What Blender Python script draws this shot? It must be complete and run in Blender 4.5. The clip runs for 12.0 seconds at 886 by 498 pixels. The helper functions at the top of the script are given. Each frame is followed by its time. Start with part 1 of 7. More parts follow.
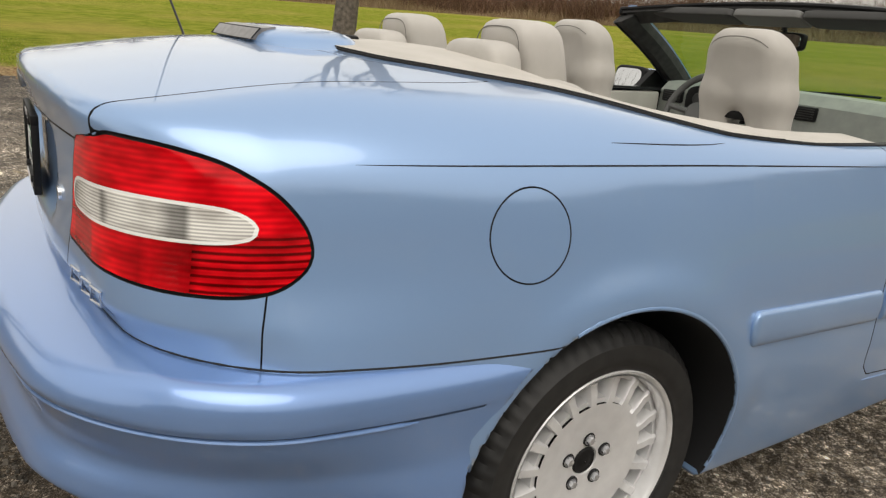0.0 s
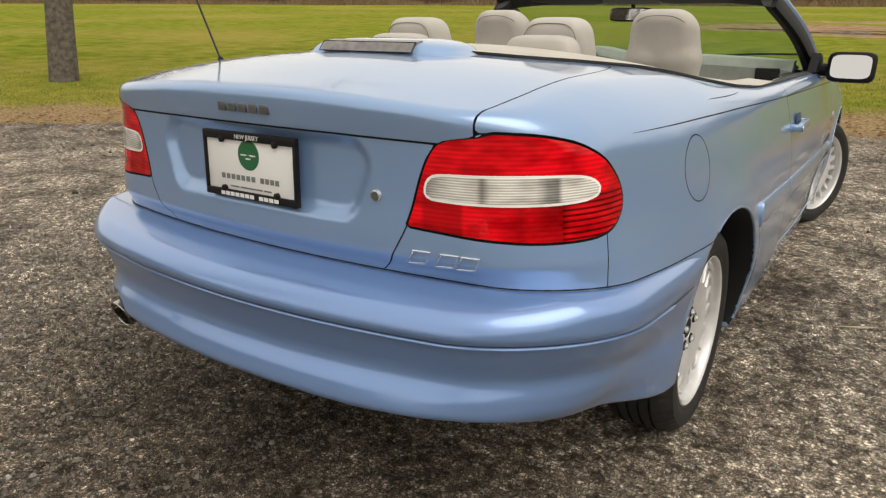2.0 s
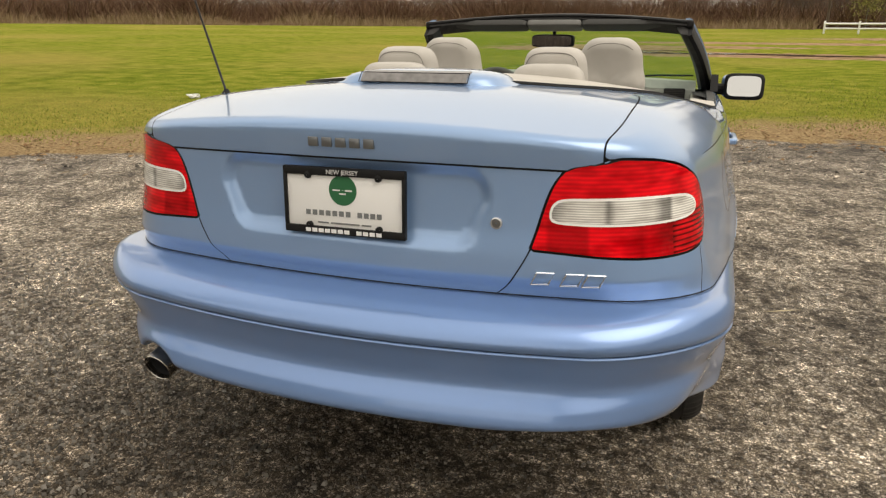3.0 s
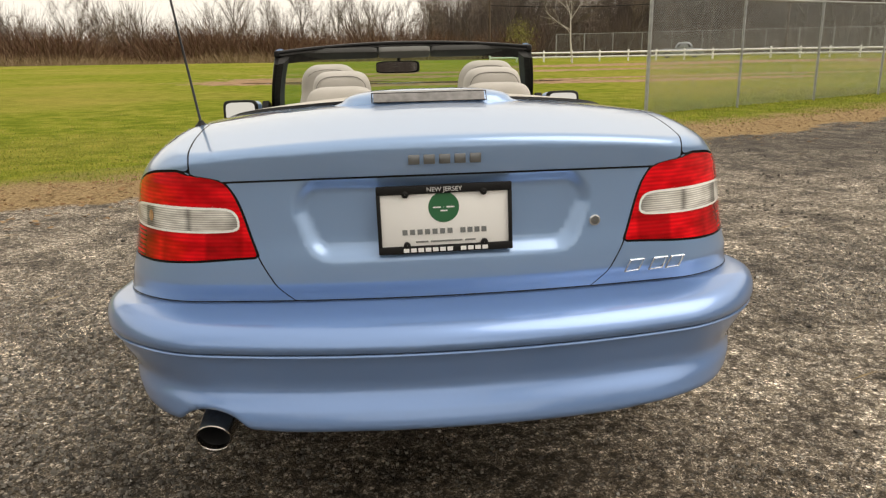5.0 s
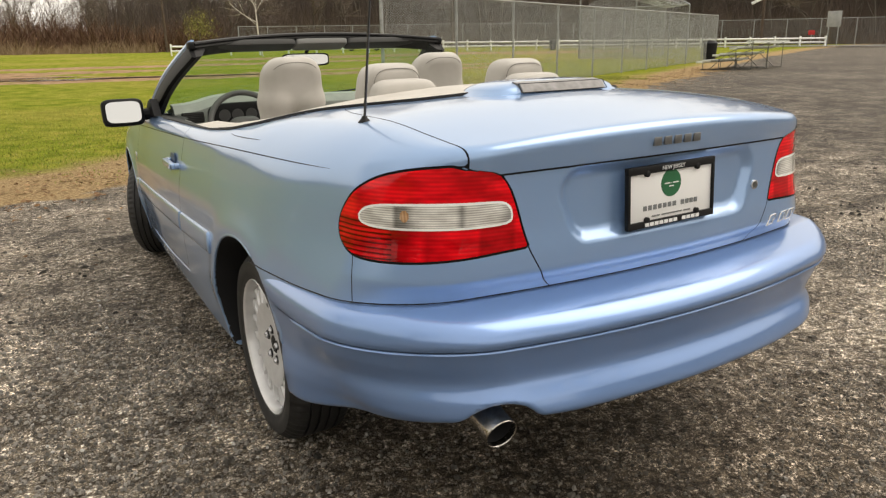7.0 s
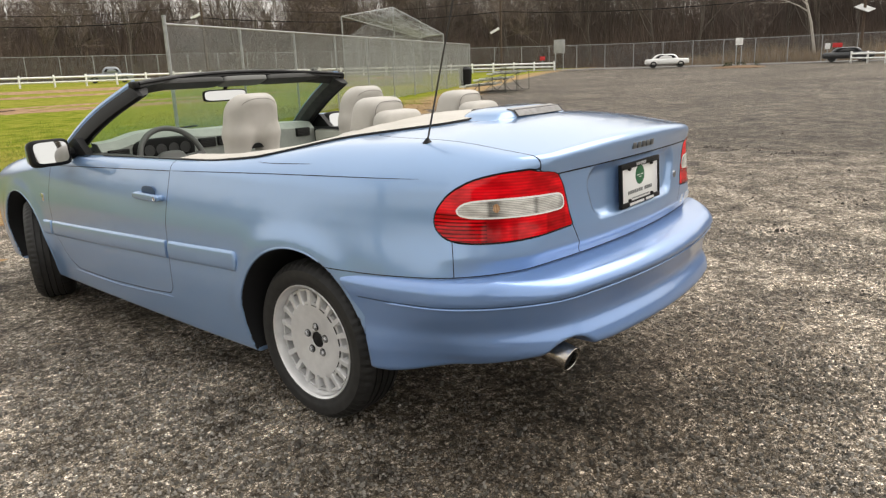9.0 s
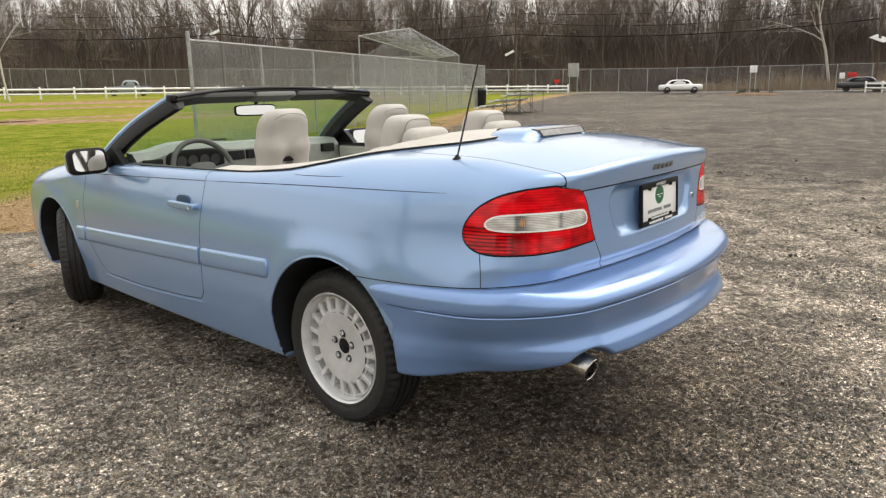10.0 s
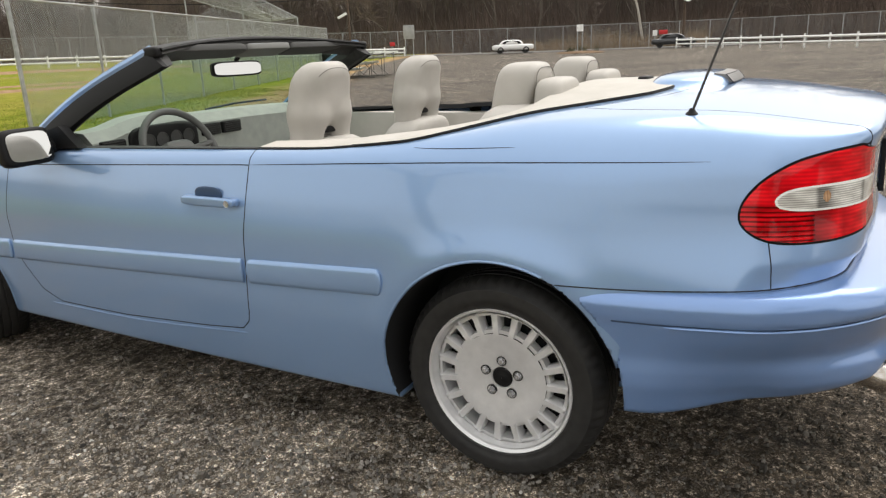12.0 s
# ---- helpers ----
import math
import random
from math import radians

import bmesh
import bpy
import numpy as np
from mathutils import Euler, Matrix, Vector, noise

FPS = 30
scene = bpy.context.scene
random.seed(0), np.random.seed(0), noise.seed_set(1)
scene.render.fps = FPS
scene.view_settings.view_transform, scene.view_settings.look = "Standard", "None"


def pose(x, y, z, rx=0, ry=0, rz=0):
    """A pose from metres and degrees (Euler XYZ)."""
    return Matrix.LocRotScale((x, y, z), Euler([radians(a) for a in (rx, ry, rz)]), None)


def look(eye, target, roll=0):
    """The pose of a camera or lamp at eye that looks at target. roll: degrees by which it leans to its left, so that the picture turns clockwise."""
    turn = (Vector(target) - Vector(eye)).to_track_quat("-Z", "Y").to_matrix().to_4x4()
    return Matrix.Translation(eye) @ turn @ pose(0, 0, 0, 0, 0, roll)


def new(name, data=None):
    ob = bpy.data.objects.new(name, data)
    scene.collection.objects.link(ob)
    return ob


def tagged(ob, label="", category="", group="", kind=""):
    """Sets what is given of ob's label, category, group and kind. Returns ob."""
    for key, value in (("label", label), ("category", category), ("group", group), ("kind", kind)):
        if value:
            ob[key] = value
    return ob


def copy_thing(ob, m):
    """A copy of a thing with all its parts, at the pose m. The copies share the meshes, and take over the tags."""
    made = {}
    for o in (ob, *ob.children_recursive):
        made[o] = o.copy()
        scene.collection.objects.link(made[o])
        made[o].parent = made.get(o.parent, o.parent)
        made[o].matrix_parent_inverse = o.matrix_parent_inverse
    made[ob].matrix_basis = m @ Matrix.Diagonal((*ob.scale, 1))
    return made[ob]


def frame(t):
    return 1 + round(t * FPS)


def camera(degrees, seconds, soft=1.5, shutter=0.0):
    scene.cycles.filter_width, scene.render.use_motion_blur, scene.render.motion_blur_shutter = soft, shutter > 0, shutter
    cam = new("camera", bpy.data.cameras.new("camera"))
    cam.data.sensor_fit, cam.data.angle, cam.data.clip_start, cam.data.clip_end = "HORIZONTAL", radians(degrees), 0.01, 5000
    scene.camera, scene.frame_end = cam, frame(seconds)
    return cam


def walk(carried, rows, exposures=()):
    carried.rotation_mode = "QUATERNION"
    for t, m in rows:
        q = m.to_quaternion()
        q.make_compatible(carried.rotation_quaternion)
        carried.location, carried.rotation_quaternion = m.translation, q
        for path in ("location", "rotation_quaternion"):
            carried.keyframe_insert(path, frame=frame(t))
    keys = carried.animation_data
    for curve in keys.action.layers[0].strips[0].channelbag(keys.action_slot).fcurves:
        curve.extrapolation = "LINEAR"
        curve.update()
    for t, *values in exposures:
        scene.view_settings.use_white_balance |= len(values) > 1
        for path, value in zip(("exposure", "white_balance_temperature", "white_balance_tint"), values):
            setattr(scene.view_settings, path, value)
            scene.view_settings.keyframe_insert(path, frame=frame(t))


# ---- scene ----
cam = camera(64.6, 12.0, 1.3)
METRES, EYE, TURN = 6.533, 1.215, 57.3
START_X, START_Y = 1.699, -0.973
ROWS = [
    (0.0, -0.003, -0.0008, -0.0023, 1.05, -18.32, -4.31),
    (0.5, -0.0505, -0.0186, -0.0004, 1.47, -17.23, -4.51),
    (1.0, -0.0878, -0.0384, 0.005, -4.99, -17.59, -2.51),
    (1.5, -0.1249, -0.0518, 0.0075, -14.57, -17.91, -1.39),
    (2.0, -0.1708, -0.028, 0.002, -23.51, -18.85, -0.3),
    (2.5, -0.215, -0.003, -0.0024, -31.93, -19.12, -2.27),
    (3.0, -0.2545, 0.0133, 0.0062, -37.79, -17.27, -0.46),
    (3.5, -0.2778, 0.0328, 0.0072, -43.7, -16.52, 0.7),
    (5.5, -0.3743, 0.1493, -0.0005, -68.94, -14.38, -0.39),
    (6.0, -0.4049, 0.1941, 0.0056, -75.81, -14.98, -1.93),
    (6.5, -0.4078, 0.2462, 0.0024, -81.31, -15.42, -0.42),
    (8.5, -0.4492, 0.4104, 0.0105, -104.47, -15.05, 1.99),
    (9.0, -0.4751, 0.4346, 0.0117, -106.66, -14.14, 2.1),
    (9.5, -0.489, 0.443, 0.0125, -106.41, -12.91, 2.05),
    (10.0, -0.4881, 0.4479, 0.0117, -105.56, -12.53, 0.85),
    (10.5, -0.4591, 0.4692, 0.0074, -105.01, -14.04, 1.37),
    (11.0, -0.4185, 0.4944, 0.0091, -106.5, -15.67, 2.24),
    (11.5, -0.3726, 0.5357, 0.0091, -110.3, -15.4, 2.46),
    (12.0, -0.3238, 0.5593, 0.0041, -119.2, -15.63, 2.23),
]
walk(cam, [(t, pose(START_X, START_Y, EYE, 0, 0, TURN) @ pose(METRES * x, METRES * y, METRES * z, 90 + pitch, roll, yaw)) for t, x, y, z, yaw, pitch, roll in ROWS],
     [(0.0, 0.30, 6500, 10), (1.5, 0.28, 6600, 10), (3.0, 0.4, 7000, 10), (5.5, 0.42, 6900, 10), (6.5, 0.5, 6850, 10), (8.5, 0.68, 6450, 10), (10.5, 0.72, 6350, 10), (12.0, 0.70, 6300, 10)])

# ---- light: an overcast winter afternoon ----
world = bpy.data.worlds.new("sky")
scene.world = world
world.use_nodes = True
wn = world.node_tree.nodes
sky = wn.new("ShaderNodeTexSky")
sky.sky_type, sky.sun_disc = "NISHITA", False
sky.sun_elevation, sky.sun_rotation = radians(54), radians(113)
sky.air_density, sky.dust_density, sky.ozone_density = 2.0, 6.0, 1.0
haze = wn.new("ShaderNodeMix")
haze.data_type = "RGBA"
haze.inputs[0].default_value = 0.85
haze.inputs[7].default_value = (9.3, 8.85, 8.15, 1)
world.node_tree.links.new(sky.outputs[0], haze.inputs[6])
world.node_tree.links.new(haze.outputs[2], wn["Background"].inputs[0])
wn["Background"].inputs[1].default_value = 0.1
sun = new("sun", bpy.data.lights.new("sun", "SUN"))
sun.data.energy, sun.data.angle, sun.data.color = 1.15, radians(50), (1, 0.96, 0.9)
sun.matrix_world = look((7, -3, 10.5), (0, 0, 0))

# ---- materials ----
def mat(name, color, rough=0.5, metal=0.0, **extra):
    m = bpy.data.materials.new(name)
    m.use_nodes = True
    b = m.node_tree.nodes["Principled BSDF"]
    b.inputs["Base Color"].default_value = (*color, 1)
    b.inputs["Roughness"].default_value = rough
    b.inputs["Metallic"].default_value = metal
    for k, v in extra.items():
        b.inputs[k.replace("_", " ")].default_value = v
    return m


def vary(m, scale, low, high, detail=4.0, bump=0.0, bump_scale=None, rough=None):
    """Colour between low and high by noise at one scale, fine relief at another."""
    nt = m.node_tree
    b = nt.nodes["Principled BSDF"]
    tc = nt.nodes.new("ShaderNodeTexCoord")
    n = nt.nodes.new("ShaderNodeTexNoise")
    n.inputs["Scale"].default_value, n.inputs["Detail"].default_value = scale, detail
    nt.links.new(tc.outputs["Object"], n.inputs["Vector"])
    r = nt.nodes.new("ShaderNodeValToRGB")
    r.color_ramp.elements[0].position, r.color_ramp.elements[1].position = 0.3, 0.7
    r.color_ramp.elements[0].color, r.color_ramp.elements[1].color = (*low, 1), (*high, 1)
    nt.links.new(n.outputs["Fac"], r.inputs[0])
    nt.links.new(r.outputs[0], b.inputs["Base Color"])
    if rough:
        mr = nt.nodes.new("ShaderNodeMapRange")
        mr.inputs[3].default_value, mr.inputs[4].default_value = rough
        nt.links.new(n.outputs["Fac"], mr.inputs[0])
        nt.links.new(mr.outputs[0], b.inputs["Roughness"])
    if bump:
        n2 = nt.nodes.new("ShaderNodeTexNoise")
        n2.inputs["Scale"].default_value, n2.inputs["Detail"].default_value = bump_scale or scale * 6, 5
        nt.links.new(tc.outputs["Object"], n2.inputs["Vector"])
        bp = nt.nodes.new("ShaderNodeBump")
        bp.inputs["Strength"].default_value, bp.inputs["Distance"].default_value = 1.0, bump
        nt.links.new(n2.outputs["Fac"], bp.inputs["Height"])
        nt.links.new(bp.outputs[0], b.inputs["Normal"])
    return m


PAINT = mat("blue_metallic_paint", (0.240, 0.376, 0.615), 0.29, 0.38, Coat_Weight=1.0, Coat_IOR=1.55, Coat_Roughness=0.035)
BUMPER_PAINT = mat("blue_bumper_paint", (0.180, 0.305, 0.585), 0.29, 0.45, Coat_Weight=1.0, Coat_IOR=1.55, Coat_Roughness=0.04)
BLACK = mat("black_plastic", (0.009, 0.009, 0.0095), 0.5)
BLACK.node_tree.nodes["Principled BSDF"].inputs["Specular IOR Level"].default_value = 0.2
GAP = mat("dark_gap", (0.006, 0.0065, 0.008), 0.8)
RUBBER = vary(mat("tyre_rubber", (0.012, 0.012, 0.012), 0.6), 30, (0.009, 0.009, 0.0095), (0.02, 0.0195, 0.019))
ALLOY = vary(mat("silver_alloy", (0.7, 0.7, 0.7), 0.32, 0.35), 25, (0.66, 0.66, 0.665), (0.76, 0.76, 0.765))
BEIGE = vary(mat("beige_vinyl", (0.42, 0.38, 0.32), 0.6), 9, (0.455, 0.43, 0.385), (0.53, 0.50, 0.455), bump=0.0006, bump_scale=500)
GREY_LEATHER = vary(mat("grey_leather", (0.40, 0.38, 0.34), 0.55), 7, (0.42, 0.40, 0.365), (0.50, 0.475, 0.44), bump=0.0008, bump_scale=350)
DASH = vary(mat("grey_green_dash", (0.28, 0.30, 0.28), 0.6), 20, (0.27, 0.29, 0.27), (0.33, 0.35, 0.32), bump=0.0005, bump_scale=400)
CHROME = mat("chrome", (0.62, 0.63, 0.65), 0.22, 0.7)
STEEL = vary(mat("exhaust_steel", (0.5, 0.47, 0.43), 0.25, 1.0), 40, (0.42, 0.38, 0.33), (0.62, 0.6, 0.58))
def lens(name, color, dark, rib, axis, rough=0.12, lines=0.1, blocks=(), below=9.0, strong=0.0):
    """Ribbed lamp lens: bands along one axis, blocks of lighter and darker reflector behind."""
    m = mat(name, color, rough, 0.0, Coat_Weight=0.35, Coat_Roughness=0.03)
    m.node_tree.nodes["Principled BSDF"].inputs["Specular IOR Level"].default_value = 0.12
    nt = m.node_tree
    b = nt.nodes["Principled BSDF"]
    tc = nt.nodes.new("ShaderNodeTexCoord")
    mp = nt.nodes.new("ShaderNodeMapping")
    mp.inputs["Scale"].default_value = (9, 9, 26)
    nt.links.new(tc.outputs["Object"], mp.inputs[0])
    n = nt.nodes.new("ShaderNodeTexNoise")
    n.inputs["Scale"].default_value, n.inputs["Detail"].default_value = 1.3, 2
    nt.links.new(mp.outputs[0], n.inputs["Vector"])
    w = nt.nodes.new("ShaderNodeTexWave")
    w.bands_direction = axis
    w.inputs["Scale"].default_value, w.inputs["Distortion"].default_value = rib, 0.3
    nt.links.new(tc.outputs["Object"], w.inputs["Vector"])
    r = nt.nodes.new("ShaderNodeValToRGB")
    r.color_ramp.elements[0].position, r.color_ramp.elements[1].position = 0.38, 0.6
    r.color_ramp.elements[0].color, r.color_ramp.elements[1].color = (*dark, 1), (*color, 1)
    nt.links.new(n.outputs["Fac"], r.inputs[0])
    mx = nt.nodes.new("ShaderNodeMix")
    mx.data_type, mx.blend_type = "RGBA", "MULTIPLY"
    mx.inputs[0].default_value = lines
    nt.links.new(r.outputs[0], mx.inputs[6])
    nt.links.new(w.outputs["Color"], mx.inputs[7])
    out = mx.outputs[2]
    if blocks:
        # bulb holders and reflector blocks behind the lens, side by side round the corner
        xyz, across, bands, k, low = (nt.nodes.new("ShaderNode" + n) for n in ("SeparateXYZ", "Math", "ValToRGB", "Mix", "Math"))
        nt.links.new(tc.outputs["Object"], xyz.inputs[0])
        side = nt.nodes.new("ShaderNodeMath")
        side.operation, across.operation, low.operation = "ABSOLUTE", "ADD", "LESS_THAN"
        nt.links.new(xyz.outputs[0], side.inputs[0])
        nt.links.new(side.outputs[0], across.inputs[0])
        nt.links.new(xyz.outputs[1], across.inputs[1])
        shift = nt.nodes.new("ShaderNodeMath")
        shift.inputs[1].default_value = 0.95
        nt.links.new(across.outputs[0], shift.inputs[0])
        nt.links.new(shift.outputs[0], bands.inputs[0])
        while len(bands.color_ramp.elements) < len(blocks):
            bands.color_ramp.elements.new(0.5)
        for e, (p, v) in zip(bands.color_ramp.elements, blocks):
            e.position, e.color = p, (v, v * 0.98, v * 0.95, 1)
        nt.links.new(xyz.outputs[2], low.inputs[0])
        low.inputs[1].default_value = below
        k.data_type, k.blend_type = "RGBA", "MULTIPLY"
        nt.links.new(low.outputs[0], k.inputs[0])
        nt.links.new(out, k.inputs[6])
        nt.links.new(bands.outputs[0], k.inputs[7])
        out = k.outputs[2]
    if strong:
        # coarse prisms at the outer end of the lower half
        coarse, far_end, both, k = (nt.nodes.new("ShaderNode" + n) for n in ("TexWave", "Math", "Math", "Mix"))
        coarse.bands_direction = "Z"
        coarse.inputs["Scale"].default_value, coarse.inputs["Distortion"].default_value = 28, 0.4
        nt.links.new(tc.outputs["Object"], coarse.inputs["Vector"])
        far_end.operation, both.operation = "GREATER_THAN", "MULTIPLY"
        far_end.inputs[1].default_value = strong
        nt.links.new(shift.outputs[0], far_end.inputs[0])
        nt.links.new(far_end.outputs[0], both.inputs[0])
        nt.links.new(low.outputs[0], both.inputs[1])
        k.data_type, k.blend_type = "RGBA", "MULTIPLY"
        nt.links.new(both.outputs[0], k.inputs[0])
        nt.links.new(out, k.inputs[6])
        cr = nt.nodes.new("ShaderNodeValToRGB")
        cr.color_ramp.elements[0].position, cr.color_ramp.elements[1].position = 0.12, 0.55
        cr.color_ramp.elements[0].color = (0.22, 0.2, 0.2, 1)
        nt.links.new(coarse.outputs["Color"], cr.inputs[0])
        nt.links.new(cr.outputs[0], k.inputs[7])
        out = k.outputs[2]
    nt.links.new(out, b.inputs["Base Color"])
    bp = nt.nodes.new("ShaderNodeBump")
    bp.inputs["Strength"].default_value, bp.inputs["Distance"].default_value = 0.12, 0.0006
    nt.links.new(w.outputs["Fac"], bp.inputs["Height"])
    nt.links.new(bp.outputs[0], b.inputs["Normal"])
    return m


RED = lens("red_lens", (0.92, 0.006, 0.014), (0.52, 0.002, 0.006), 34, "Z", 0.1, 0.25, ((0.0, 1.0), (0.50, 1.0), (0.51, 0.62), (0.60, 0.55), (0.61, 0.95), (0.69, 1.0), (0.76, 0.55), (0.785, 0.95), (0.83, 0.6), (0.88, 0.42), (0.90, 0.85), (1.0, 0.8)), 0.868, 0.88)
CLEAR = lens("clear_lens", (0.95, 0.95, 0.92), (0.86, 0.85, 0.82), 60, "Z", 0.15, 0.1)
STRIPED = lens("ribbed_reflector", (0.93, 0.93, 0.90), (0.60, 0.59, 0.56), 60, "Z", 0.15, 0.5, ((0.52, 0.5), (0.55, 0.95), (0.64, 1.0), (0.655, 0.4), (0.675, 1.0), (0.80, 0.95), (0.835, 0.4), (0.865, 0.3), (0.88, 1.0), (1.0, 0.95)))


# ---- curves, distance fields and the skin they give ----
def C(v, xs, ys):
    """Smooth curve through a few stations."""
    xs, ys = np.asarray(xs, float), np.asarray(ys, float)
    d = np.diff(ys) / np.diff(xs)
    m = np.r_[d[0], np.where(d[1:] * d[:-1] > 0, 2 * d[1:] * d[:-1] / (d[1:] + d[:-1] + 1e-12), 0), d[-1]]
    v = np.clip(v, xs[0], xs[-1])
    i = np.clip(np.searchsorted(xs, v) - 1, 0, len(xs) - 2)
    h = xs[i + 1] - xs[i]
    t = (v - xs[i]) / h
    return ys[i] * (2 * t**3 - 3 * t**2 + 1) + ys[i + 1] * (3 * t**2 - 2 * t**3) + h * (m[i] * (t**3 - 2 * t**2 + t) + m[i + 1] * (t**3 - t**2))


def S(v, a, b):
    t = np.clip((v - a) / (b - a), 0, 1)
    return t * t * (3 - 2 * t)


def meet(a, b, r):
    """Intersection of two fields with a fillet of radius r."""
    return np.minimum(-r, np.maximum(a, b)) + np.hypot(np.maximum(r + a, 0), np.maximum(r + b, 0))


def poly_sdf(px, py, pts, r=0.0):
    """Signed distance to a polygon, rounded by r."""
    pts = np.asarray(pts, float)
    d, s = np.full(np.shape(px), 1e9), np.ones(np.shape(px))
    for (ax, ay), (bx, by) in zip(pts, np.roll(pts, 1, 0)):
        ex, ey, wx, wy = bx - ax, by - ay, px - ax, py - ay
        t = np.clip((wx * ex + wy * ey) / (ex * ex + ey * ey), 0, 1)
        d = np.minimum(d, (wx - ex * t) ** 2 + (wy - ey * t) ** 2)
        c1, c2, c3 = py >= ay, py < by, ex * wy > ey * wx
        s = np.where((c1 & c2 & c3) | (~c1 & ~c2 & ~c3), -s, s)
    return s * np.sqrt(d) - r


def rounded(pts, times=2):
    """Cuts the corners of a closed outline."""
    pts = [tuple(p) for p in pts]
    for _ in range(times):
        pts = [q for (ax, ay), (bx, by) in zip(pts, pts[1:] + pts[:1]) for q in ((0.78 * ax + 0.22 * bx, 0.78 * ay + 0.22 * by), (0.22 * ax + 0.78 * bx, 0.22 * ay + 0.78 * by))]
    return pts


def surface_net(field, lo, hi, h):
    """Quads on the zero level of a field, drawn onto it exactly; verts, quads, normals."""
    ax = [np.arange(l, u + h, h) for l, u in zip(lo, hi)]
    n = [len(v) for v in ax]
    F = np.empty(n, np.float32)
    for i in range(0, n[0], 24):
        g = np.meshgrid(ax[0][i:i + 24], ax[1], ax[2], indexing="ij")
        F[i:i + 24] = field(*g)
    neg = F < 0
    cell = np.zeros([k - 1 for k in n], np.int8)
    for dx in (0, 1):
        for dy in (0, 1):
            for dz in (0, 1):
                cell += neg[dx:n[0] - 1 + dx, dy:n[1] - 1 + dy, dz:n[2] - 1 + dz]
    act = (cell > 0) & (cell < 8)
    ids = np.full(cell.shape, -1, np.int64)
    idx = np.argwhere(act)
    ids[act] = np.arange(len(idx))
    P = np.array(lo) + (idx + 0.5) * h
    quads = []
    for k, (i, j) in enumerate(((1, 2), (2, 0), (0, 1))):
        a, b = [slice(0, -1) if q == k else slice(None) for q in range(3)], [slice(1, None) if q == k else slice(None) for q in range(3)]
        e = np.argwhere(neg[tuple(a)] != neg[tuple(b)])
        e = e[(e[:, i] > 0) & (e[:, j] > 0) & (e[:, i] < n[i] - 1) & (e[:, j] < n[j] - 1)]
        inside = neg[tuple(e.T)]
        c = []
        for oi, oj in ((1, 1), (0, 1), (0, 0), (1, 0)):
            q = e.copy()
            q[:, i] -= oi
            q[:, j] -= oj
            c.append(ids[tuple(q.T)])
        q = np.stack(c, 1)
        q[~inside] = q[~inside][:, ::-1]
        quads.append(q)
    P, N = to_field(field, P, 5, h)
    return P, np.concatenate(quads), N


def gradient(field, P, e=0.002):
    g = np.empty_like(P)
    for k in range(3):
        d = np.zeros(3)
        d[k] = e
        g[:, k] = (field(*(P + d).T) - field(*(P - d).T)) / (2 * e)
    return g


def to_field(field, P, steps=4, most=0.02):
    for _ in range(steps):
        g = gradient(field, P)
        s = -(field(*P.T) / (np.sum(g * g, 1) + 1e-9))[:, None] * g
        P = P + s * np.minimum(1, most / (np.linalg.norm(s, axis=1, keepdims=True) + 1e-9))
    g = gradient(field, P, 0.004)
    return P, g / (np.linalg.norm(g, axis=1, keepdims=True) + 1e-9)


